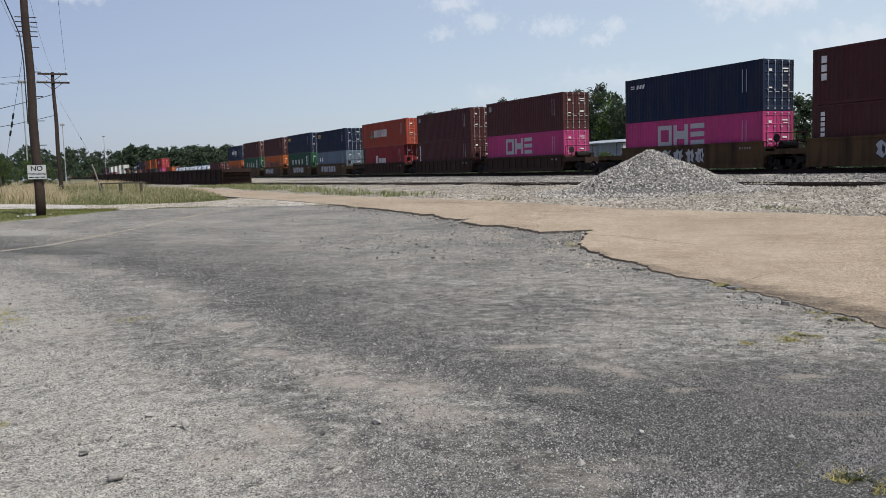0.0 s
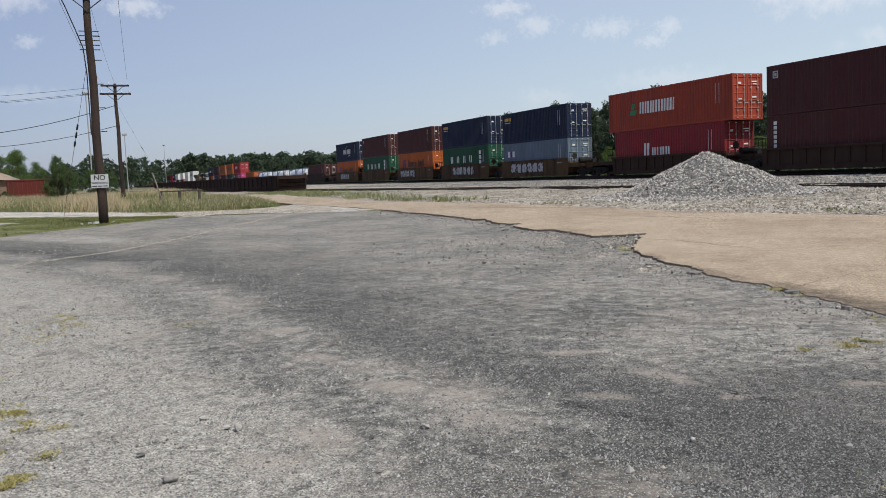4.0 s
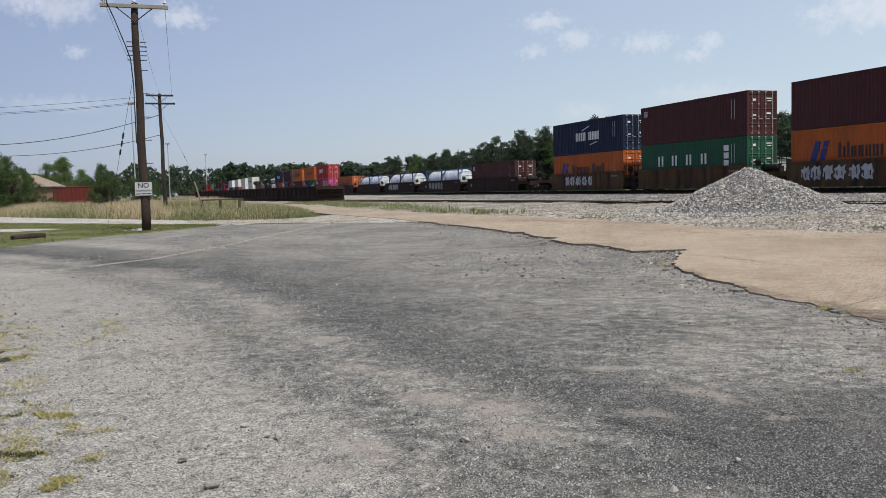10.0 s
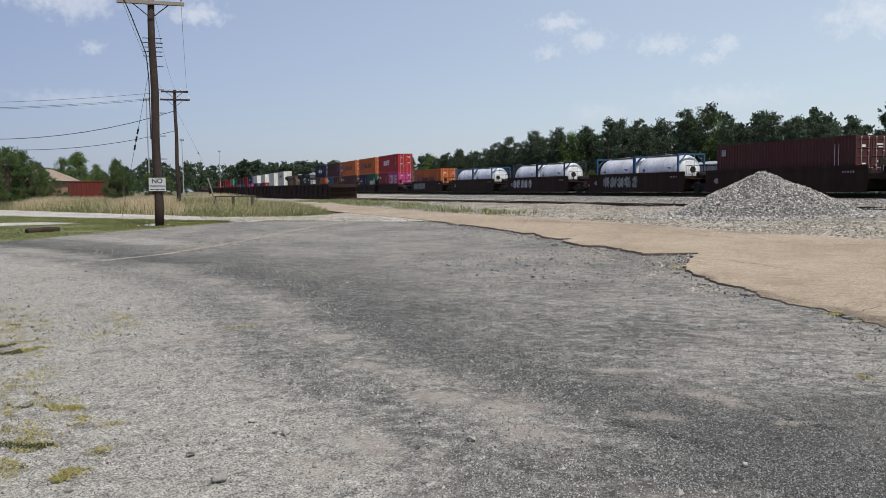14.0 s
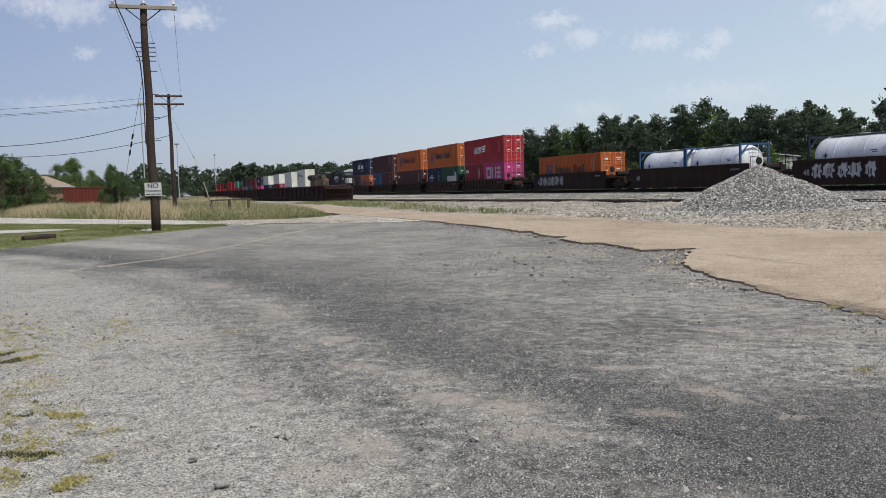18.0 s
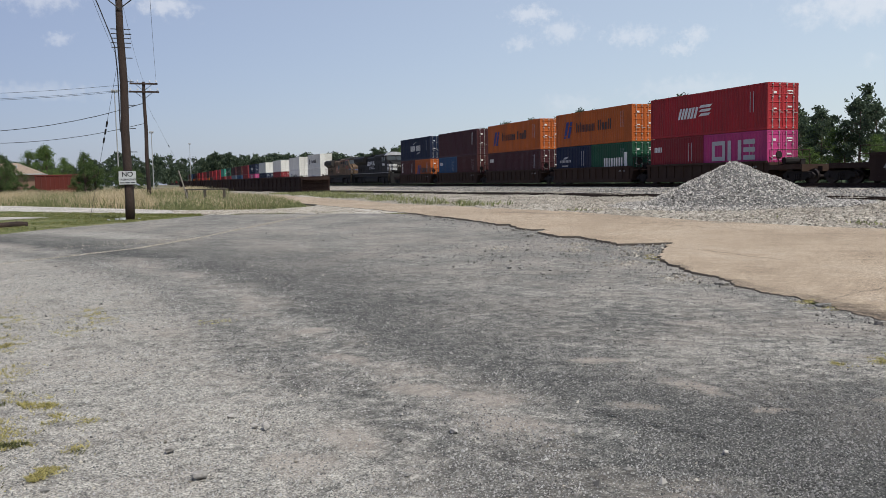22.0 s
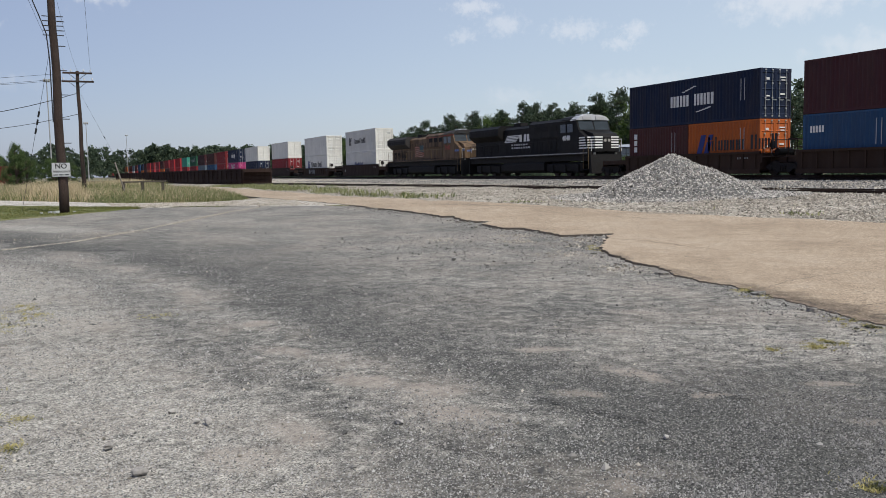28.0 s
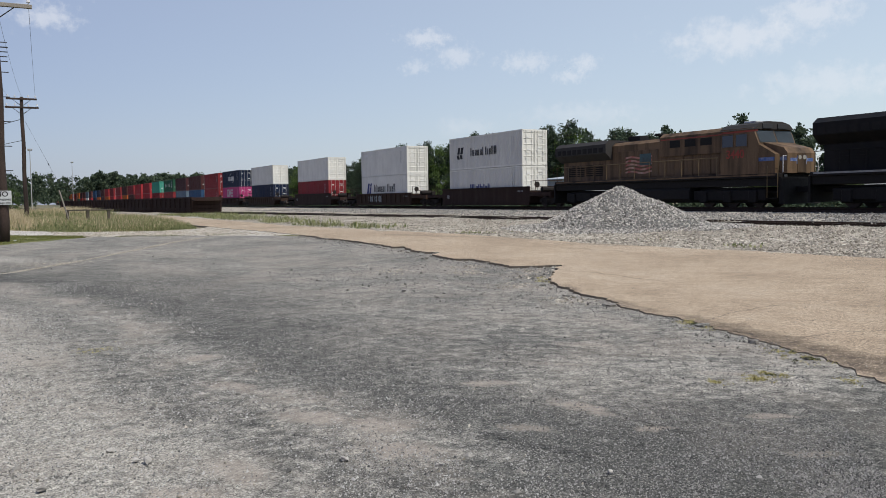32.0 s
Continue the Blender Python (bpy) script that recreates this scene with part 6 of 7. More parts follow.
    for yy in (3.15, 4.15):
        put("side_window", mesh_of("side_window", boxes((-1.515, -1.498, yy, yy + 0.8, 3.45, 4.12), bevel=0.005)), M["window"], cab, "dark sliding window")
        put("window_frame", mesh_of("window_frame", boxes((-1.53, -1.50, yy - 0.05, yy, 3.4, 4.17), (-1.53, -1.50, yy + 0.8, yy + 0.85, 3.4, 4.17), (-1.53, -1.50, yy, yy + 0.8, 4.12, 4.17), (-1.53, -1.50, yy, yy + 0.8, 3.4, 3.45))), body, cab)
    for x0, x1 in ((-1.38, -0.06), (0.06, 1.38)):
        bm = bmesh.new()
        vs = [bm.verts.new(p) for p in ((x0, 2.37 - 0.03, 3.62), (x1, 2.37 - 0.03, 3.62), (x1, 2.66 - 0.03, 4.30), (x0, 2.66 - 0.03, 4.30))]
        bm.faces.new(vs)
        bmesh.ops.solidify(bm, geom=bm.faces[:], thickness=0.02)
        part("windscreen", bm, M["screen_window"], cab, "sloping windscreen pane")
    # nose
    bm = bmesh.new()
    prism(bm, [(0.75, 1.86), (0.75, 2.95), (1.0, 3.25), (2.36, 3.62), (2.36, 1.86)], "x", -1.12, 1.12)
    nose = part("nose", bm, body, thing, "wide sloping nose")
    part("nose_cheek", prism(bmesh.new(), [(1.25, 1.86), (1.25, 2.9), (2.36, 3.5), (2.36, 1.86)], "x", -1.48, 1.48), body, thing)
    part("nose_door", boxes((-0.35, 0.35, 0.72, 0.752, 1.9, 2.9), bevel=0.006), body, thing)
    for sx in (-0.18, 0.18):
        bm = bmesh.new()
        tube(bm, [(sx, 0.70, 2.72), (sx, 0.78, 2.72)], 0.12, 14)
        part("headlight", bm, M["lamp_glass"], thing, "round headlight")
        bm = bmesh.new()
        tube(bm, [(sx * 5.5, 0.92, 1.72), (sx * 5.5, 1.02, 1.72)], 0.11, 14)
        part("ditch_light", bm, M["lamp_glass"], thing, "low round ditch light")
    for sx in (-1, 1):
        a, b = sorted((sx * 0.2, sx * 1.0))
        part("number_board", boxes((a, b, 2.50, 2.60, 4.40, 4.66), bevel=0.01), M["decal_grey"] if scheme == "black" else M["decal_black"], thing, "number board over the windscreen")
    part("brand_lettering", boxes(*[(-0.95 - 0.003, -0.946, 13.6 - k * 0.42, 13.9 - k * 0.42, 2.72, 2.86) for k in range(7)], *[(-0.953, -0.946, 13.6 - k * 0.42, 13.9 - k * 0.42, 2.45, 2.6) for k in range(8)]),
         M["decal_grey"] if scheme == "black" else M["decal_red"], thing, "small lettering bars on the hood") if scheme == "black" else None
    if scheme == "black":
        bm = bmesh.new()
        for k in range(5):
            z = 3.05 + k * 0.13
            x = -0.952
            for a, b in ((15.2 - k * 0.12, 13.1 - k * 0.22),):
                bm.faces.new([bm.verts.new(p) for p in ((x, a, z), (x, b, z), (x, b - 0.05, z + 0.09), (x, a - 0.05, z + 0.09))])
        for a, w, s in ((12.45, 0.42, 0.0), (11.75, 0.42, 0.1), (11.2, 0.55, 0.1)):
            bm.faces.new([bm.verts.new(p) for p in ((-0.952, a, 3.05), (-0.952, a - w, 3.05), (-0.952, a - w - s, 3.68), (-0.952, a - s, 3.68))])
        part("hood_emblem", bm, M["decal_white"], thing, "white striped emblem shapes on the hood")
        # white nose stripes
        for k in range(5):
            z = 2.12 + k * 0.20
            for dims in ((-1.487, -1.48, 1.30 + 0.06 * k, 2.5 + 0.10 * k, z, z + 0.105), (-1.13, -1.12, 0.78, 1.26, z, z + 0.105), (-1.1, -0.4, 0.742, 0.749, z, z + 0.105), (0.4, 1.1, 0.742, 0.749, z, z + 0.105),
                         (-1.45, -1.13, 1.24, 1.249, z, z + 0.105), (1.13, 1.45, 1.24, 1.249, z, z + 0.105)):
                part("nose_stripe", boxes(dims), M["decal_white"], thing, "white stripe round the nose")
    else:
        part("red_stripe", boxes((-1.508, -1.50, 2.4, 5.0, 4.22, 4.32), (-1.06, -1.051, 5.1, 10.5, 4.22, 4.28)), M["decal_red"], thing, "thin red stripe under the roof")
        bm = bmesh.new()
        for k in range(5):
            for q in range(8):
                y, z = 14.0 - q * 0.32, 2.25 + k * 0.24 + 0.07 * math.sin(q * 0.9)
                z2 = 2.25 + k * 0.24 + 0.07 * math.sin((q + 1) * 0.9)
                bm.faces.new([bm.verts.new(p) for p in ((-0.953, y, z), (-0.953, y - 0.32, z2), (-0.953, y - 0.32, z2 + 0.12), (-0.953, y, z + 0.12))])
        part("flag_stripes", bm, M["flag"], thing, "faded red and white waving stripes")
        part("flag_field", boxes((-0.957, -0.954, 11.5, 12.6, 2.75, 3.5)), M["spray_blue"], thing, "faded dark blue field")
        part("nose_wing", boxes((-1.487, -1.48, 1.3, 2.6, 2.55, 2.75), (-1.13, -1.12, 0.8, 1.24, 2.55, 2.75), (-0.9, 0.9, 0.742, 0.749, 2.5, 2.68), (-0.4, 0.4, 0.736, 0.741, 2.35, 2.8)), M["decal_wing"], thing, "blue and white wing emblem")
    num = text_mesh("4040" if scheme == "black" else "3440", 0.56 if scheme == "black" else 0.66)
    put("road_number", num, M["decal_white"] if scheme == "black" else M["decal_red"], thing, "painted road number",
        at=Matrix.Translation((-1.508, 4.1 if scheme == "black" else 4.0, 3.0)) @ pose(0, 0, 0, 90, 0, -90))
    # rails, steps, pilot
    for sx in (-1, 1):
        bm = bmesh.new()
        tube(bm, [(sx * 1.46, 5.3, 2.9), (sx * 1.46, 21.2, 2.9)], 0.022, 5)
        for k in range(12):
            tube(bm, [(sx * 1.46, 5.4 + k * 1.43, 1.86), (sx * 1.46, 5.4 + k * 1.43, 2.9)], 0.02, 5)
        part("handrail", bm, M["loco_black"] if scheme == "black" else M["rail_yellow"], thing, "long walkway handrail")
        bm = bmesh.new()
        for y in (1.05, 1.75):
            tube(bm, [(sx * 1.5, y, 0.55), (sx * 1.5, y, 1.9), (sx * 1.42, y - 0.05, 2.85)], 0.024, 6)
        part("grab_rail", bm, M["rail_yellow"], thing, "pale yellow grab rail")
        for k in range(4):
            part("step", boxes(tuple(sorted((sx * 1.05, sx * 1.5))) + (1.1, 1.7, 0.5 + k * 0.34, 0.54 + k * 0.34)), M["loco_under"], thing)
    for sx in (-1, 1):
        part("front_rail", tube(bmesh.new(), [(sx * 1.4, 0.8, 1.9), (sx * 1.4, 0.8, 2.8), (sx * 0.5, 0.8, 2.8), (sx * 0.5, 0.8, 1.9)], 0.024, 6), M["decal_white"], thing, "front platform handrail")
    part("pilot", prism(bmesh.new(), [(0.65, 0.2), (0.85, 1.65), (1.0, 1.65), (1.0, 0.2)], "x", -1.45, 1.45), M["loco_under"], thing, "pilot plate under the nose")
    part("rear_pilot", boxes((-1.45, 1.45, 21.4, 21.55, 0.3, 1.65)), M["loco_under"], thing)
    part("horn", boxes((-0.12, 0.12, 11.5, 11.7, 4.463, 4.70), (-0.30, 0.30, 11.42, 11.9, 4.66, 4.80), bevel=0.02), M["loco_under"], thing)
    part("antenna", boxes((-0.5, 0.5, 3.4, 4.3, 4.803, 4.91), (-0.2, 0.2, 2.9, 3.2, 4.803, 4.87), bevel=0.02), M["cab_silver"], thing, "roof antenna dome")
    for y in (4.75, 17.55):
        b = put("bogie", shared(("loco_bogie",), lambda: boxes((-1.25, -0.95, -2.7, 2.7, 0.40, 1.0), (0.95, 1.25, -2.7, 2.7, 0.40, 1.0), (-1.0, 1.0, -2.4, 2.4, 0.25, 1.15), bevel=0.04)), M["loco_under"], thing, "three-axle bogie", at=pose(0, y, 0))
        for dy in (-1.85, 0.0, 1.85):
            put("wheelset", shared(("loco_wheelset",), lambda: make_wheelset(0.53)), M["wheel"], b, at=pose(0, dy, 0.53))
            for sx in (-1, 1):
                put("axle_box", shared(("axle_box",), lambda: boxes((-0.12, 0.12, -0.28, 0.28, 0.28, 0.95), bevel=0.04)), M["loco_under"], b, at=pose(sx * 1.24, dy, 0))
    moving.append((thing, TRACK_X, y0, RAIL_Z))


M["flag"] = mat("flag_stripes", (0.36, 0.10, 0.08), 0.7, var=0.2, scale=1.5, fine=10, bump=0.0, dirt=(0.5, 0.42, 0.33), dirt_amount=0.9, dirt_scale=2.0, obj_coords=True)
M["decal_wing"] = mat("wing_blue", (0.05, 0.10, 0.28), 0.6, var=0.2, bump=0.0, dirt=(0.4, 0.4, 0.4), dirt_amount=0.6, dirt_scale=4, obj_coords=True)
loco(281.3, "black")
loco(303.65, "yellow")


M["sign_white"] = mat("sign_white", (0.50, 0.52, 0.52), 0.5, var=0.1, scale=4, fine=20, bump=0.0, dirt=(0.3, 0.28, 0.25), dirt_amount=0.4, dirt_scale=3)


# ---- poles and wires ----
def wire(name, a, b, sag, r, parent=None, label="", n=16):
    a, b = Vector(a), Vector(b)
    bm = bmesh.new()
    tube(bm, [a.lerp(b, k / n) - Vector((0, 0, sag * 4 * (k / n) * (1 - k / n))) for k in range(n + 1)], r, 5)
    ob = part(name, bm, M["wire"], parent)
    if not parent:
        tagged(ob, label, "wire")
    return ob


def utility_pole(x, y, top, arms, r0, r1, label):
    z0 = terrain(x, y)
    h = top - z0
    thing = empty("utility_pole", pose(x, y, z0))
    tagged(thing, label, "utility pole", "poles by the road")
    bm = bmesh.new()
    rng = random.Random(int(y))
    pts = [(0.02 * math.sin(k * 1.3), 0, -0.05 + (h + 0.05) * k / 10) for k in range(11)]
    tube(bm, pts, r0, 14, r1)
    part("shaft", bm, M["pole_wood"], thing, "weathered brown wooden shaft", smooth=True)
    for dz, half, key in arms:
        arm = part("crossarm", boxes((-half, half, -0.20, -0.09, h - dz - 0.06, h - dz + 0.06), bevel=0.01), M[key], thing, "timber crossarm")
        bm = bmesh.new()
        for sx in (-1, 1):
            tube(bm, [(sx * 0.55, -0.15, h - dz - 0.05), (0, -0.15, h - dz - 0.50)], 0.018, 5)
        part("brace", bm, M["wire"], thing, "flat steel brace")
        for px in (-half + 0.1, half - 0.1) + ((0.0,) if key == "grey_wood" else (-0.4, 0.4)):
            bm = bmesh.new()
            tube(bm, [(px, -0.15, h - dz + 0.06), (px, -0.15, h - dz + 0.13)], 0.02, 6)
            tube(bm, [(px, -0.15, h - dz + 0.13), (px, -0.15, h - dz + 0.19), (px, -0.15, h - dz + 0.26)], 0.065, 8, 0.03)
            part("insulator", bm, M["glass_ins"], arm, "pale glass insulator")
    return thing, z0, h


P1X, P1Y = 0.16, 29.0
pole1, P1Z, P1H = utility_pole(P1X, P1Y, 7.77, [(0.12, 1.03, "grey_wood")], 0.150, 0.105, "brown wooden utility pole with a crossarm beside the lot")
pole2, P2Z, P2H = utility_pole(1.70, 63.0, 8.80, [(0.15, 0.93, "pole_wood"), (0.72, 1.02, "pole_wood")], 0.150, 0.105, "dark wooden utility pole with two crossarms in the field")
for k in range(5):
    z = P1H - 1.25 - 0.09 * k * 1.6
    for xa, xb in ((-0.30, -0.10), (0.10, 0.30)):
        part("spool_bracket", boxes((xa, xb, -0.06, -0.03, z, z + 0.025)), M["wire"], pole1, "small steel bracket")
for k in range(6):
    z = 2.2 + 0.75 * k
    part("climbing_step", boxes((0.12, 0.32, -0.05, -0.03, z, z + 0.025)), M["wire"], pole1)
# drop cable down the shaft
bm = bmesh.new()
tube(bm, [(-0.88, -0.22, P1H + 0.25), (-0.80, -0.22, P1H - 0.1), (-0.62, -0.22, P1H - 0.55), (-0.50, -0.22, P1H - 0.9), (-0.36, -0.22, P1H - 1.3), (-0.2, -0.22, P1H - 1.8), (-0.15, -0.2, P1H - 2.6), (-0.16, -0.22, P1H - 4.5)], 0.018, 6)
part("drop_cable", bm, M["wire"], pole1, "black drop cable")
# sign
sign = empty("warning_sign", pose(P1X - 0.02, P1Y - 0.185, P1Z + 1.38, 0, 0, -10))
tagged(sign, "white no trespassing sign nailed to the wooden pole", "sign")
part("board", boxes((-0.265, 0.265, -0.012, 0.0, -0.215, 0.215), bevel=0.004), M["sign_white"], sign)
put("lettering", text_mesh("NO", 0.22, 0.003), M["decal_black"], sign, "black lettering", at=Matrix.Translation((0, -0.014, 0.105)) @ pose(0, 0, 0, 90, 0, 0))
put("lettering", text_mesh("TRESPASSING", 0.084, 0.003), M["decal_black"], sign, "black lettering", at=Matrix.Translation((0, -0.014, -0.06)) @ pose(0, 0, 0, 90, 0, 0))
for k in range(3):
    part("small_print", boxes((-0.235 + 0.165 * k, -0.10 + 0.165 * k, -0.016, -0.0125, -0.175, -0.145)), M["decal_black"], sign, "bar of small print")
for z in (-0.205, 0.185):
    part("nail", boxes((-0.01, 0.01, -0.018, -0.012, z, z + 0.02)), M["wire"], sign)
# spans and guys
for sx, r in ((-0.93, 0.006), (0.0, 0.005), (0.93, 0.006)):
    wire("span_wire", (P1X + sx, P1Y - 0.15, 7.88), (1.70 + sx * 0.9, 62.85, 8.85), 0.35, r, None, "thin wire between the two poles")
wire("phone_cable", (1.6, 62.9, 7.28), (-22.5, 63, 7.28), 2.06, 0.022, None, "thick dark cable sagging between poles")
wire("phone_cable", (1.6, 62.9, 5.87), (-18.5, 63, 5.87), 1.36, 0.018, None, "thick dark cable sagging between poles")
for z in (4.78, 4.61, 4.57):
    wire("span_wire", (P1X - 0.1, P1Y + 0.1, z), (-16, 29.5, z - 0.02), 0.45, 0.005, None, "thin wire running off from the pole")


def guy(x, y, z, fx, fy, beads, label):
    a, b = Vector((x, y, z)), Vector((fx, fy, terrain(fx, fy)))
    g = wire("guy_wire", a, b, 0.0, 0.006, None, label, 4)
    for t in beads:
        bm = bmesh.new()
        d = (b - a).normalized()
        c = a.lerp(b, t)
        tube(bm, [c - d * 0.09, c + d * 0.09], 0.030, 8)
        part("strain_insulator", bm, M["wire"], g, "black strain insulator")


guy(P1X - 0.15, P1Y + 0.2, 5.45, -1.12, P1Y + 2.0, (0.37, 0.42, 0.475), "guy wire with black strain insulators")
guy(1.85, 63.0, 7.2, 5.2, 66.0, (0.42,), "thin guy wire of the far pole")


# ---- light masts ----
def mast(x, y, z, top, heads):
    thing = empty("light_mast", pose(x, y, z))
    tagged(thing, "tall thin steel yard light mast", "light mast", "yard lights")
    bm = bmesh.new()
    tube(bm, [(0, 0, 0), (0, 0, top - z)], 0.085, 8, 0.05)
    part("column", bm, M["zinc"], thing)
    part("head_frame", boxes((-0.34, 0.34, -0.06, 0.06, top - z - 0.1, top - z)), M["zinc"], thing)
    for k in range(heads):
        px = -0.26 + 0.52 * k / max(1, heads - 1)
        part("floodlight", boxes((px - 0.11, px + 0.11, -0.3, -0.02, top - z, top - z + 0.24), bevel=0.04), M["zinc"], thing)


mast(4.9, 150, 0.5, 10.3, 3)
mast(18.4, 250, 0.5, 12.9, 3)
mast(-0.4, 105, 0.5, 12.4, 3)


M["house_wall"] = mat("house_wall", (0.22, 0.14, 0.10), 0.9, var=0.2, scale=1.5, fine=20)
M["shingle"] = mat("shingle", (0.30, 0.23, 0.17), 0.92, var=0.25, scale=2.5, fine=12, bump=0.4)


# ---- trees ----
def leaf_cloud(rng, centres, per, size, squash=0.75, only=False):
    """Many small leaf pieces round clump centres (x, y, z, radius)."""
    c = np.repeat(np.array([q[:3] for q in centres], float), per, 0)
    r = np.repeat(np.array([q[3] for q in centres], float), per)
    n = len(c)
    p = rng.normal(0, 1, (n, 3))
    p /= np.linalg.norm(p, axis=1)[:, None]
    p *= (rng.uniform(0.1, 1.0, n) ** 0.7 * rng.uniform(0.8, 1.3, n) * r)[:, None]
    p[:, 2] *= squash
    c = c + p
    u = rng.normal(0, 1, (n, 3))
    u /= np.linalg.norm(u, axis=1)[:, None]
    w = np.cross(u, rng.normal(0, 1, (n, 3)))
    w /= np.linalg.norm(w, axis=1)[:, None] + 1e-9
    s = (size * rng.uniform(0.6, 1.4, n))[:, None]
    v = np.stack([c - u * s, c + w * s * 0.55, c + u * s, c - w * s * 0.55], 1).reshape(-1, 3)
    f = np.arange(4 * n).reshape(-1, 4)
    if only:
        return v
    v, f = v.tolist(), f.tolist()
    return raw("crown", v, f)


def tree(kind, h, seed):
    rng = np.random.default_rng(seed)
    thing = empty("tree")
    bm = bmesh.new()
    lean = rng.normal(0, 0.02, 2)
    trunk = [(lean[0] * h * t, lean[1] * h * t, h * t * 0.92) for t in (0, 0.2, 0.4, 0.6, 0.8, 1.0)]
    tube(bm, trunk, 0.016 * h + 0.05, 8, 0.02)
    centres = []
    if kind == "pine":
        lo, n = rng.uniform(0.22, 0.38), 60
        for k in range(n):
            t = lo + (1 - lo) * (k + rng.uniform(0, 1)) / n
            u = (t - lo) / (1 - lo)
            reach = h * 0.21 * (0.55 + 0.9 * u - 1.25 * u ** 2.2 + 0.1) * rng.uniform(0.35, 1.15)
            a = rng.uniform(0, 6.2832)
            x, y, z = reach * math.cos(a), reach * math.sin(a), h * t * 0.97 + rng.uniform(-0.2, 0.5)
            tube(bm, [(lean[0] * z, lean[1] * z, z - 0.25 * reach), (x * 0.6, y * 0.6, z - 0.05), (x, y, z)], 0.05, 4, 0.02)
            centres.append((x, y, z, h * rng.uniform(0.038, 0.072)))
        size, per, mk = h * 0.0122, 68, "pine"
    else:
        lo, n = (0.25, 46) if kind == "broad" else (0.08, 60)
        for k in range(n):
            t = lo + (1 - lo) * rng.uniform(0, 1) ** 0.8
            bulge = math.sin(math.pi * min(1, (t - lo) / (1 - lo) * 0.80 + 0.20)) ** 0.6
            reach = h * (0.30 if kind == "broad" else 0.55) * bulge * rng.uniform(0.25, 1.05)
            a = rng.uniform(0, 6.2832)
            x, y, z = reach * math.cos(a), reach * math.sin(a), h * t * 0.95
            if k % 2 == 0:
                tube(bm, [(0, 0, z * 0.6), (x * 0.6, y * 0.6, z * 0.85), (x, y, z)], 0.05, 4, 0.015)
            centres.append((x, y, z, h * rng.uniform(0.07, 0.13)))
        size, per, mk = h * (0.0110 if kind == "broad" else 0.0145), 115 if kind == "broad" else 140, "leaf" if kind == "broad" else "bush"
    part("trunk", bm, M["bark"], thing, "grey-brown trunk and limbs")
    put("crown", leaf_cloud(rng, centres, per, size), M[mk], thing, "ragged leafy crown")
    return thing


M["bush"] = island_mat("bush_leaves", (0.040, 0.072, 0.028), (0.115, 0.16, 0.058), trans=0.25)


